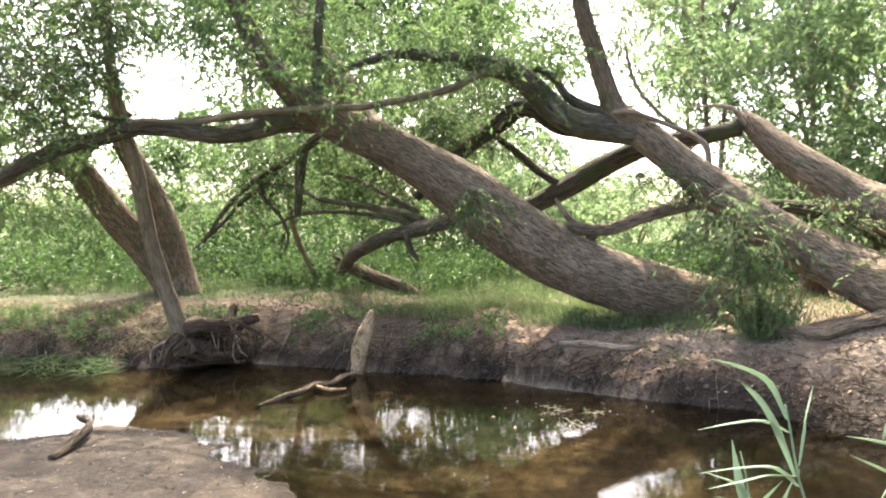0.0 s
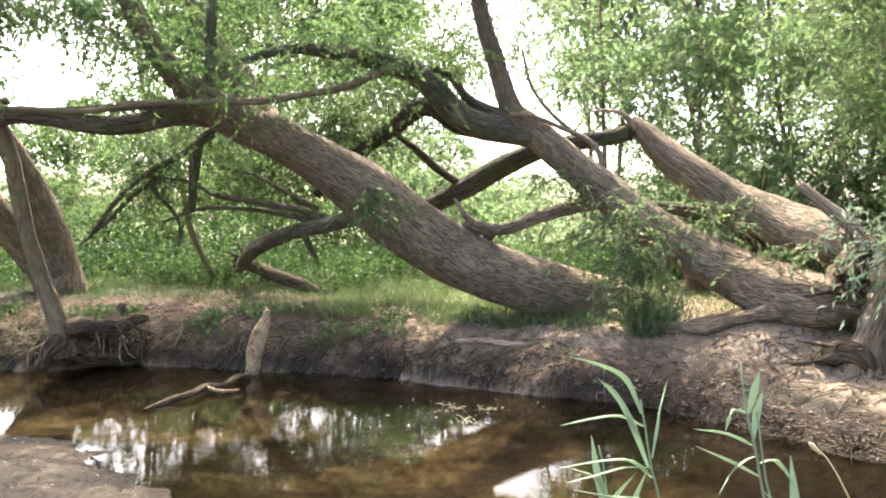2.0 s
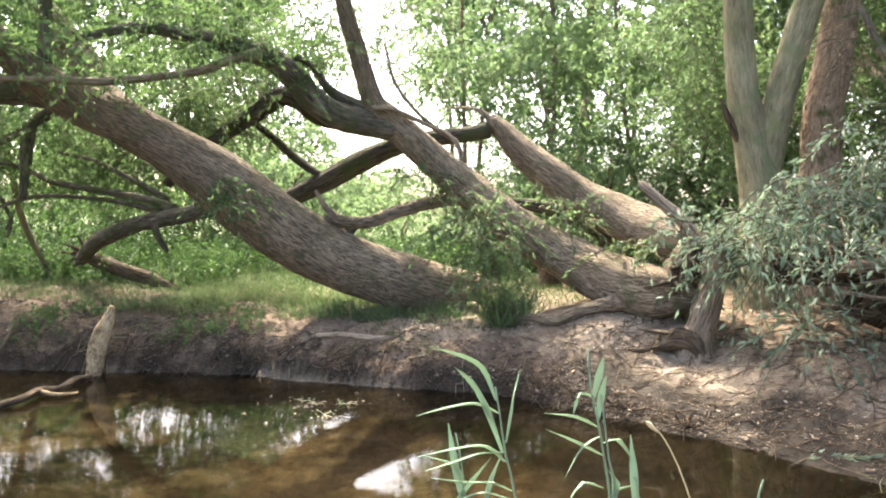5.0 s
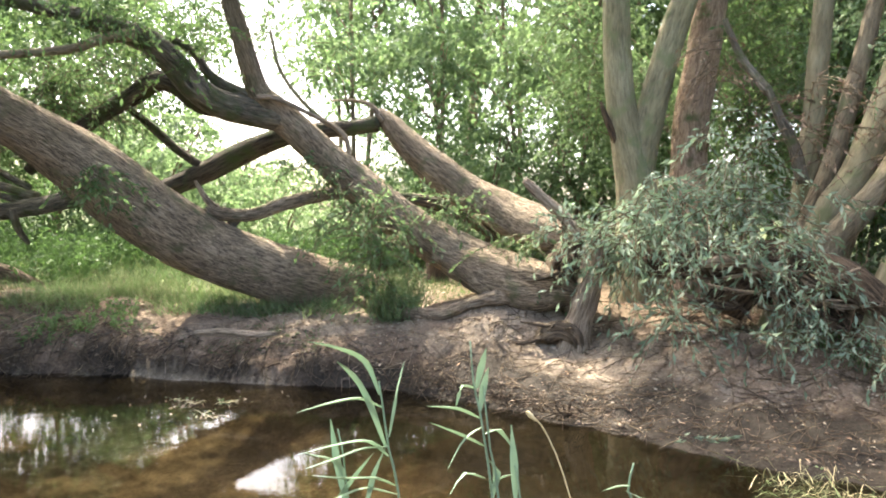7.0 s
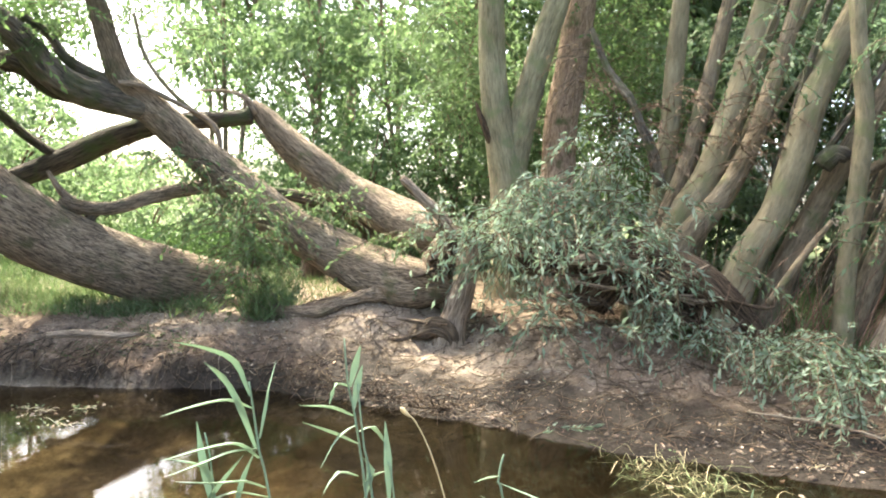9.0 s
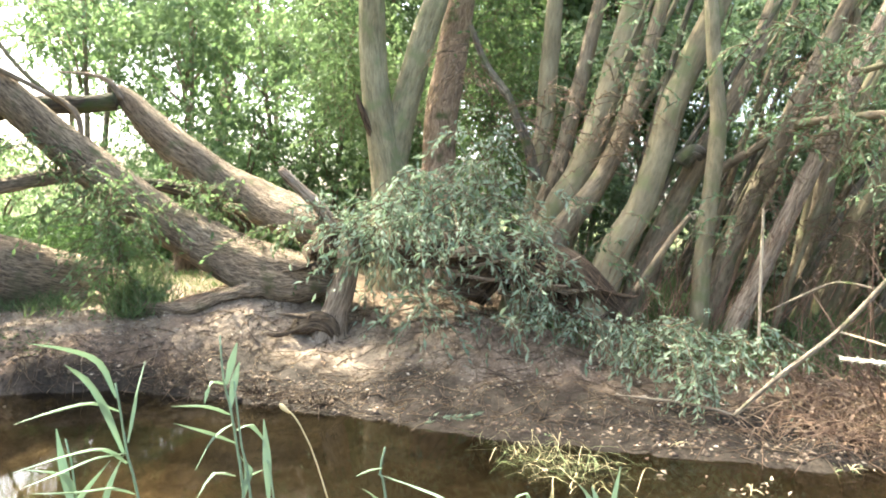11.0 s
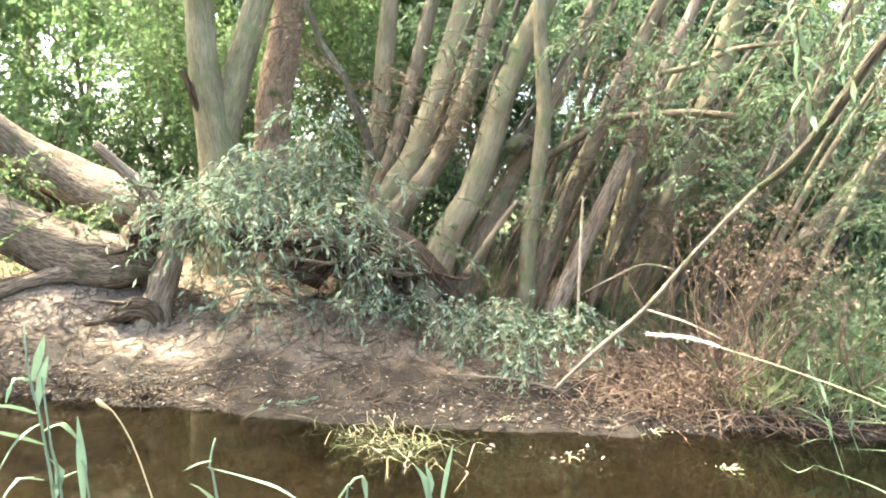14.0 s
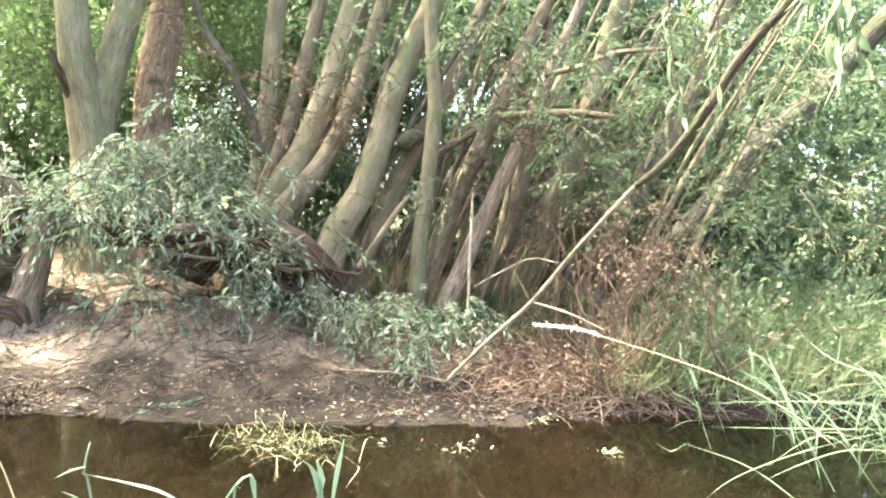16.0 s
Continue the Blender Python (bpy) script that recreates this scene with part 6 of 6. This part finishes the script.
log("bank_log", [((1.06, 6.52, 0.44), 0.025), ((1.30, 6.42, 0.45), 0.035), ((1.53, 6.22, 0.45), 0.03), ((1.71, 6.22, 0.45), 0.015)], WOOD_DEAD, "weathered stick lying on the bank's lip", "stick", 9, 0.05, 0.15, 0, 123)
roots = log("root_log", [((-1.55, 10.46, 1.03), 0.06), ((-1.27, 10.45, 0.90), 0.1), ((-0.92, 10.34, 0.76), 0.095), ((-0.57, 10.17, 0.66), 0.09), ((-0.27, 9.98, 0.52), 0.075)], WOOD_WET, "broken brown limb end lying in the grass", "branch", 14, 0.05, 0.2, 0.01, 124)
q = (-1.42, 10.48, 0.95)
for k, (u, v, w, r) in enumerate([(-0.24, -0.14, 0.18, 0.025), (-0.13, -0.13, -0.12, 0.03), (-0.34, -0.05, 0.06, 0.02), (-0.1, -0.1, 0.3, 0.02), (-0.28, 0.0, -0.08, 0.015), (0.12, -0.12, 0.26, 0.018)]):
    tip = (q[0] + u, q[1] + v, q[2] + w)
    limb("prong", roots, [(q, 0.06), (tuple(0.5 * (a + b) + 0.02 for a, b in zip(q, tip)), r * 1.3), (tip, r * 0.4)], WOOD_WET, 9, 0.04, 0.3, seed=130 + k)
pole = log("leaning_pole", [((5.13, 1.88, 0.22), 0.015), ((5.20, 1.61, 0.55), 0.016), ((5.29, 1.31, 0.88), 0.016), ((5.31, 0.98, 1.34), 0.016), ((5.31, 0.62, 1.79), 0.018)], WOOD_GREY, "long dead pole leaning from the bank into the trees", "pole", 10, 0.06, 0.12, 0, 125)
limb("upper_stem", pole, [((5.31, 0.63, 1.77), 0.022), ((5.28, 0.44, 1.95), 0.032), ((5.24, 0.24, 2.24), 0.036), ((5.15, 0.07, 2.54), 0.034), ((5.10, -0.07, 2.75), 0.032), ((5.05, -0.23, 2.94), 0.03), ((4.93, -0.43, 3.26), 0.02)], BARK_BLACK, 10, 0.06, 0.12, label="dark bark still on the upper pole")
limb("side_twig", pole, [((5.29, 1.31, 0.88), 0.008), ((5.25, 1.01, 0.83), 0.007), ((5.20, 0.75, 0.75), 0.005)], WOOD_PALE, 6)
log("side_pole", [((6.01, 2.01, 0.86), 0.01), ((5.99, 1.76, 1.02), 0.011), ((5.96, 1.51, 1.15), 0.01), ((5.83, 1.20, 1.14), 0.006)], WOOD_GREY, "short dead branch crossing the leaning pole", "branch", 7, 0.06, 0.1, 0, 126)
log("fallen_stick", [((5.03, 2.75, 0.20), 0.008), ((5.19, 2.33, 0.21), 0.009), ((5.26, 2.07, 0.20), 0.009), ((5.27, 1.85, 0.18), 0.006)], WOOD_GREY, "thin pale stick lying on the mud", "stick", 7, 0.06, 0.1, 0, 127)
log("upright_stick", [((6.00, 2.05, 0.57), 0.012), ((6.00, 2.07, 1.14), 0.014), ((5.99, 2.08, 1.68), 0.01)], WOOD_PALE, "thin pale dead stick standing upright", "stick", 6, 0.06, 0.1, 0, 128)
log("dark_stump", [((4.46, 8.58, 0.52), 0.18), ((4.46, 8.58, 0.78), 0.15), ((4.44, 8.59, 1.09), 0.15)], WOOD_ROT, "dark upright stump under the leaning trunk", "stump", 16, 0.05, 0.1, 0.01, 129)

bramble = tree("dry_bramble", (6.12, 0.61, 0.57), "tangle of dry reddish-brown bramble stems and leaves", "bramble")
crown("dry_leaves", [((6.31, 0.70, 1.39), (0.4, 0.35, 0.45), 110), ((6.13, 0.44, 1.14), (0.3, 0.3, 0.3), 60), ((5.99, 0.81, 0.47), (0.35, 0.3, 0.25), 70), ((5.74, 1.11, 0.33), (0.35, 0.25, 0.12), 40)], LEAF_DRY, bramble, 30, leaf=0.045, shoot=0.4, leaves=9, wide=0.45, clump=0.3, cut=0.3, twig=None)
rng = np.random.default_rng(31)
for k in range(90):
    a = np.array((6.09, 0.82, 0.36)) + rng.normal(size=3) * (0.35, 0.35, 0.05)
    b = a + rng.normal(size=3) * (0.5, 0.5, 0.2) + (0.1, 0, rng.uniform(0.1, 1.1))
    tube("cane", np.array([(*a, 0.006), (*(0.5 * (a + b) + rng.normal(size=3) * 0.1), 0.005), (*b, 0.002)]), LEAF_DRY, bramble, sides=5, step=0.1, lumps=0.0)


# ---- reeds in front ----
def blade(name, parent, line, material):
    """A grass blade: a strip folded along its rib; line: ((x, y, z), width) pairs."""
    c, w = spline([(*p, q) for p, q in line], 0.03)
    d = unit(np.gradient(c, axis=0))
    side = unit(np.cross(d, (0.2, 0.5, 1.0)))
    fold = np.cross(side, d)
    verts = np.stack([c - side * w[:, None] / 2, c + fold * w[:, None] * 0.18, c + side * w[:, None] / 2], 1).reshape(-1, 3)
    i = np.arange(len(c) - 1)[:, None] * 3
    faces = np.vstack([i + [0, 1, 4, 3], i + [1, 2, 5, 4]])
    return put(name, raw_mesh(name, verts, faces, 4), material, parent, smoothed=True)


def reed(name, base, label, stem, blades, material=None, r=0.005, slim=1.0):
    ob = thing(name, base, label, "reed", "reeds on the near bank")
    limb("stem", ob, [(p, r * (1 - 0.6 * k / len(stem))) for k, p in enumerate(stem)], material or REED, 7, 0.05, 0.02)
    for line in blades:
        n = len(line) - 1
        wide = 0.026 * slim
        blade("leaf", ob, [(p, wide * (0.35 if k == 0 else 1.0 if k < n else 0.1)) for k, p in enumerate(line)], material or REED)
    return ob


reeds = []
reeds.append(reed("reed", (1.08, 1.89, -0.04), "tall green reed with arching blade leaves",
     [(1.08, 1.89, -0.04), (1.04, 1.93, 0.34), (1.02, 1.97, 0.69), (0.99, 1.98, 0.82), (0.97, 1.99, 0.96), (0.96, 2.00, 1.03)],
     [[(0.96, 1.99, 0.99), (0.92, 2.01, 1.09), (0.83, 1.99, 1.14), (0.73, 1.97, 1.17)],
      [(0.99, 1.98, 0.86), (1.03, 2.02, 0.98), (1.07, 2.06, 1.07)],
      [(0.98, 1.98, 0.83), (0.91, 1.96, 0.99), (0.87, 1.98, 1.06), (0.81, 1.95, 1.11)],
      [(0.97, 1.99, 0.95), (0.89, 1.97, 0.99), (0.79, 1.95, 0.99), (0.69, 1.93, 0.98)],
      [(0.99, 1.98, 0.80), (0.92, 1.96, 0.86), (0.82, 1.94, 0.87), (0.69, 1.93, 0.86)],
      [(0.99, 1.98, 0.83), (0.90, 1.96, 0.84), (0.81, 1.94, 0.83), (0.71, 1.92, 0.82)],
      [(1.01, 1.97, 0.71), (0.94, 1.95, 0.75), (0.84, 1.93, 0.77), (0.73, 1.92, 0.80)],
      [(1.02, 1.97, 0.68), (0.91, 1.96, 0.72), (0.81, 1.94, 0.71), (0.75, 1.91, 0.71)],
      [(0.86, 1.98, 0.66), (0.83, 1.99, 0.80), (0.81, 2.00, 0.93)], [(0.85, 1.98, 0.75), (0.82, 1.97, 0.81), (0.72, 1.97, 0.85)], [(0.91, 1.96, 0.66), (0.94, 1.97, 0.76), (0.98, 1.98, 0.83)], [(0.81, 2.00, 0.65), (0.87, 1.97, 0.75), (0.93, 1.95, 0.83)]]))
limb("second_stem", reeds[0], [((0.92, 1.96, -0.04), 0.004), ((0.86, 1.98, 0.71), 0.003), ((0.83, 1.99, 0.90), 0.002)], REED, 6)
reeds.append(reed("reed", (1.33, 1.80, -0.03), "slim green reed with narrow leaves and a drooping top",
     [(1.33, 1.80, -0.03), (1.32, 1.84, 0.32), (1.30, 1.88, 0.67), (1.28, 1.89, 0.81), (1.26, 1.90, 0.93), (1.24, 1.91, 1.02), (1.23, 1.92, 1.15)],
     [[(1.25, 1.91, 1.00), (1.26, 1.90, 1.07), (1.27, 1.89, 1.13)],
      [(1.26, 1.90, 0.93), (1.27, 1.90, 1.01), (1.28, 1.89, 1.07)],
      [(1.26, 1.90, 0.91), (1.18, 1.89, 0.95), (1.07, 1.89, 0.97)],
      [(1.28, 1.89, 0.82), (1.19, 1.89, 0.87), (1.08, 1.89, 0.92)],
      [(1.27, 1.90, 0.88), (1.20, 1.88, 0.86), (1.13, 1.86, 0.78)],
      [(1.25, 1.91, 1.00), (1.19, 1.89, 1.02), (1.17, 1.89, 0.96)],
      [(1.27, 1.89, 0.86), (1.34, 1.91, 0.86), (1.38, 1.89, 0.80)],
      [(1.39, 1.88, 0.62), (1.38, 1.88, 0.75), (1.37, 1.89, 0.88)],
      [(1.28, 1.89, 0.72), (1.20, 1.88, 0.75), (1.14, 1.86, 0.70)], [(1.29, 1.88, 0.69), (1.32, 1.87, 0.72), (1.35, 1.84, 0.74)], [(1.30, 1.88, 0.65), (1.31, 1.87, 0.74), (1.29, 1.89, 0.78)]]))
limb("second_stem", reeds[1], [((1.37, 1.83, -0.05), 0.004), ((1.32, 1.87, 0.65), 0.004), ((1.29, 1.88, 0.81), 0.003), ((1.27, 1.90, 1.01), 0.002)], REED, 6)
limb("second_stem", reeds[1], [((1.45, 1.84, -0.06), 0.003), ((1.40, 1.87, 0.64), 0.003), ((1.38, 1.88, 0.75), 0.002)], REED, 6)
stalk = reed("seed_stalk", (1.61, 1.65, 0.01), "dry brown grass stalk with a seed head",
     [(1.61, 1.65, 0.01), (1.54, 1.71, 0.49), (1.50, 1.74, 0.67), (1.46, 1.77, 0.81), (1.42, 1.80, 0.90), (1.39, 1.82, 0.93)], [], STRAW, 0.003)
limb("seed_head", stalk, [((1.41, 1.81, 0.91), 0.004), ((1.39, 1.82, 0.93), 0.009), ((1.38, 1.82, 0.94), 0.003)], STRAW, 7, 0.01, 0.3)
reed("reed", (1.76, 1.65, -0.13), "small bent green reed",
     [(1.76, 1.65, -0.13), (1.72, 1.69, 0.57), (1.70, 1.71, 0.68), (1.71, 1.70, 0.77)],
     [[(1.69, 1.71, 0.68), (1.76, 1.59, 0.65), (1.78, 1.49, 0.64), (1.80, 1.38, 0.60)], [(1.70, 1.70, 0.70), (1.67, 1.73, 0.69), (1.64, 1.76, 0.67)],
      [(1.67, 1.59, 0.52), (1.63, 1.63, 0.63), (1.59, 1.67, 0.67)]])
reed("reed", (2.03, 1.34, -0.14), "low green reed leaves at the near edge",
     [(2.03, 1.34, -0.14), (1.99, 1.39, 0.54), (2.00, 1.37, 0.60)],
     [[(1.97, 1.42, 0.54), (1.99, 1.39, 0.60), (2.02, 1.35, 0.64), (2.03, 1.33, 0.54)], [(2.25, 1.18, 0.47), (2.26, 1.17, 0.61), (2.26, 1.15, 0.73)],
      [(2.24, 1.20, 0.46), (2.22, 1.23, 0.60), (2.20, 1.27, 0.65)], [(2.22, 1.23, 0.46), (2.23, 1.21, 0.58), (2.22, 1.23, 0.65)]])
plume = reed("broken_reed", (3.32, -0.46, 0.70), "broken pale reed with a feathery dry plume",
     [(3.32, -0.46, 0.70), (3.34, -0.30, 0.80), (3.35, -0.08, 0.89), (3.34, 0.20, 0.96), (3.31, 0.49, 1.02)], [], STRAW, 0.0019)
PLUME = foliage("reed_plume_white", [(0.62, 0.58, 0.5), (0.72, 0.69, 0.62)], 0.3, 0.7, 0.1)
rng = np.random.default_rng(92)
q, _ = spline([(*p, 0.01) for p in ((3.31, 0.48, 1.02), (3.30, 0.59, 1.04), (3.28, 0.69, 1.04), (3.26, 0.76, 1.04))], 0.004)
q = np.repeat(q, 7, 0)
w = np.repeat(np.gradient(q[::7], axis=0), 7, 0)
put("plume", leaf_mesh("plume", q, unit(w) + rng.normal(size=q.shape) * 0.28, rng.uniform(0.015, 0.035, len(q)), 0.0022, rng), PLUME, plume, "feathery white plume")


def reed_bed(name, n, centre, spread, label, seed, tall=0.5):
    rng = np.random.default_rng(seed)
    for k in range(n):
        a = np.array(centre) + rng.normal(size=3) * spread
        a[2] = max(ground_z(a[0], a[1]), -0.1)
        lean = rng.normal(size=2) * 0.45
        h = tall * rng.uniform(0.6, 1.3)
        stem = [tuple(a + (lean[0] * t * h, lean[1] * t * h, t * h)) for t in (0, 0.4, 0.7, 1.0)]
        blades = []
        for j in range(6):
            s = np.array(stem[1 + j % 3])
            d = rng.normal(size=2)
            d = d / np.hypot(*d) * rng.uniform(0.2, 0.5)
            up = rng.uniform(0.0, 0.3)
            blades.append([tuple(s), tuple(s + (d[0] * 0.5, d[1] * 0.5, up * 0.6 + 0.02)), tuple(s + (d[0], d[1], up))])
        reed(name, tuple(a), label, stem, blades, REED_PALE, 0.003, 0.6)


reed("edge_reed", (2.78, -0.62, 0.69), "pale reeds leaning low across the water's edge",
     [(2.77, -0.66, 0.24), (2.78, -0.60, 0.57), (2.85, -0.55, 0.80), (2.91, -0.50, 0.97)],
     [[(2.91, -0.50, 0.97), (2.99, -0.30, 0.93), (3.05, 0.01, 0.86)], [(2.85, -0.54, 0.91), (2.93, -0.32, 0.85), (3.00, 0.00, 0.78)],
      [(2.85, -0.55, 0.91), (2.83, -0.29, 0.79), (2.85, -0.09, 0.65), (2.85, 0.01, 0.54)], [(2.79, -0.58, 0.86), (2.77, -0.42, 0.84), (2.73, -0.30, 0.79), (2.74, -0.18, 0.70)],
      [(2.69, -0.57, 1.38), (2.71, -0.46, 1.34), (2.73, -0.32, 1.29)], [(2.82, -0.40, 0.68), (2.89, -0.25, 0.93), (2.95, -0.15, 1.12)], [(2.80, -0.53, 0.70), (2.83, -0.36, 0.86), (2.85, -0.13, 0.65)],
      [(2.78, -0.32, 0.62), (2.85, -0.14, 0.70), (2.90, 0.08, 0.73)], [(2.90, 0.08, 0.73), (2.90, 0.13, 0.69), (2.89, 0.19, 0.72)], [(2.84, -0.57, 1.07), (2.93, -0.38, 1.10), (2.99, -0.27, 1.17)]], REED_PALE, 0.003, 0.5)
reed_bed("edge_reed", 30, (5.68, -0.88, 0.05), (0.42, 0.42, 0), "thin green reed at the water's edge", 91)

grass("floating_grass", 900, (-7.5, 6.9, -3.6, 8.2), lambda x, y, z, df, dn, wet, k, rng: wet & (df < 0.5) & (z > -0.3) & (patch(x, y, 0.6, 58) > 0.4), 0.3, 0.012, GRASS, "green grass trailing on the water by the bank", 84, 1.2, 0.75).location = (0, 0, 0.14)

# ---- plants in the water ----
rng = np.random.default_rng(95)
weed = tree("water_weed_clump", (3.84, 2.41, 0.00), "yellow-green water plants lying on the stream", "water plant")
c = np.array((3.84, 2.41, 0.00))
for k in range(170):
    p = c + rng.normal(size=3) * (0.15, 0.27, 0) + (0, 0, 0.008)
    d = rng.normal(size=3) * (1, 1, 0.25)
    d = d / np.linalg.norm(d) * rng.uniform(0.1, 0.36)
    d[2] = abs(d[2]) * 0.4
    blade("stalk", weed, [(tuple(p), 0.003), (tuple(p + d * 0.5 + rng.normal(size=3) * 0.02 + (0, 0, 0.03)), 0.0042), (tuple(p + d), 0.0015)], (GRASS_DRY, GRASS_DRY, STRAW, GRASS_BRIGHT)[k % 4])
twig = tree("floating_twig", (3.84, 3.54, 0.03), "broken leafy willow twig at the waterline", "twig")
q, _ = spline([(*p, 0.01) for p in ((3.60, 3.51, 0.01), (3.83, 3.56, 0.03), (3.95, 3.44, 0.05), (4.10, 3.37, 0.07))], 0.02)
tube("stem", np.c_[q[::6], np.full(len(q[::6]), 0.005)], TWIG, twig, sides=6, step=0.05, lumps=0.1)
q = np.repeat(q[len(q) // 4:], 2, 0)
w = rng.normal(size=q.shape) * (0.5, 0.5, 0.25) + unit(q[-1] - q[0])
put("leaves", leaf_mesh("leaves", q, w, rng.uniform(0.06, 0.1, len(q)), 0.02, rng), LEAF_GREY, twig)
p = np.vstack([np.array((0.95, 5.78, 0.00)) + rng.normal(size=(26, 3)) * (0.3, 0.2, 0), np.array((4.58, 1.98, 0.00)) + rng.normal(size=(14, 3)) * (0.5, 0.5, 0)])
d = rng.normal(size=p.shape) * (1, 1, 0.15)
stuff("floating_leaves", leaf_mesh("floating_leaves", p + (0, 0, 0.004), d, 0.05, 0.025, rng), LEAF_LITTER, "dead leaves floating on the stream", "leaves")

for k, p in enumerate([(4.82, 0.62, 0.01), (5.22, 1.43, 0.01), (5.26, 1.17, 0.01), (4.38, 1.47, 0.01), (4.24, 2.88, 0.03), (4.77, 2.12, 0.03), (0.86, 5.89, 0.01), (0.96, 5.76, 0.01), (1.20, 5.71, 0.01), (1.02, 5.32, 0.01), (0.97, 5.42, 0.01)]):
    sprig = thing("floating_sprig", p, "small pale plant sprig floating on the stream", "sprig", "sprigs on the water")
    for j in range(5):
        d = rng.normal(size=3) * (1, 1, 0.2)
        d = d / np.linalg.norm(d) * rng.uniform(0.05, 0.12)
        d[2] = abs(d[2]) * 0.5
        e = np.array(p) + d
        tube("stem", np.array([(*p, 0.003), (*(0.5 * (np.array(p) + e) + (0, 0, 0.012)), 0.0025), (*e, 0.0015)]), STRAW, sprig, sides=5, step=0.04, lumps=0.1)
    q = np.array(p) + rng.normal(size=(16, 3)) * (0.06, 0.06, 0.0) + (0, 0, 0.012)
    put("leaves", leaf_mesh("leaves", q, rng.normal(size=q.shape) * (1, 1, 0.3), rng.uniform(0.02, 0.04, 16), 0.012, rng), (LEAF_PALE, LEAF_LITTER)[k % 2], sprig)

# ---- leafy shoots hanging near the camera ----
hang = tree("hanging_branch", (4.93, -0.41, 3.23), "willow branch overhead with pale hanging shoots", "branch")
limb("bough", hang, [((4.93, -0.41, 3.23), 0.02), ((4.35, 0.11, 3.11), 0.016), ((3.74, 0.20, 2.74), 0.012), ((3.53, 0.36, 2.63), 0.008)], TWIG, 7)
limb("bough", hang, [((4.35, 0.11, 3.11), 0.014), ((3.35, -0.13, 2.74), 0.01), ((2.94, -0.19, 2.47), 0.008), ((2.79, -0.29, 2.40), 0.006)], TWIG, 7)
for k, (line, n) in enumerate([
        ([(2.74, -0.23, 2.38), (2.74, -0.26, 2.20), (2.74, -0.28, 2.04)], 14), ([(2.84, -0.28, 2.41), (2.83, -0.32, 2.24), (2.83, -0.34, 2.13)], 9),
        ([(3.53, 0.36, 2.63), (3.54, 0.30, 2.28), (3.54, 0.23, 2.03)], 12), ([(3.75, 0.15, 2.69), (3.75, 0.12, 2.37), (3.75, 0.10, 2.19)], 9), ([(2.94, -0.19, 2.45), (2.94, -0.19, 2.32), (2.94, -0.19, 2.26)], 6)]):
    limb("shoot", hang, [(p, 0.003) for p in line], TWIG, 5, 0.05, 0)
    q, _ = spline([(*p, 0.01) for p in line], 0.02)
    q = q[np.linspace(len(q) * 0.2, len(q) - 1, n).astype(int)]
    d = rng.normal(size=q.shape) * (0.35, 0.35, 0.2) + (0, 0, -1)
    for a, w in zip(q, unit(d)):
        long = 0.13 * rng.uniform(0.7, 1.2)
        sag = rng.normal(size=3) * 0.012
        blade("leaf", hang, [(tuple(a), 0.004), (tuple(a + w * long * 0.3 + sag), 0.026), (tuple(a + w * long * 0.6 + sag), 0.023), (tuple(a + w * long), 0.002)], LEAF_SAGE)
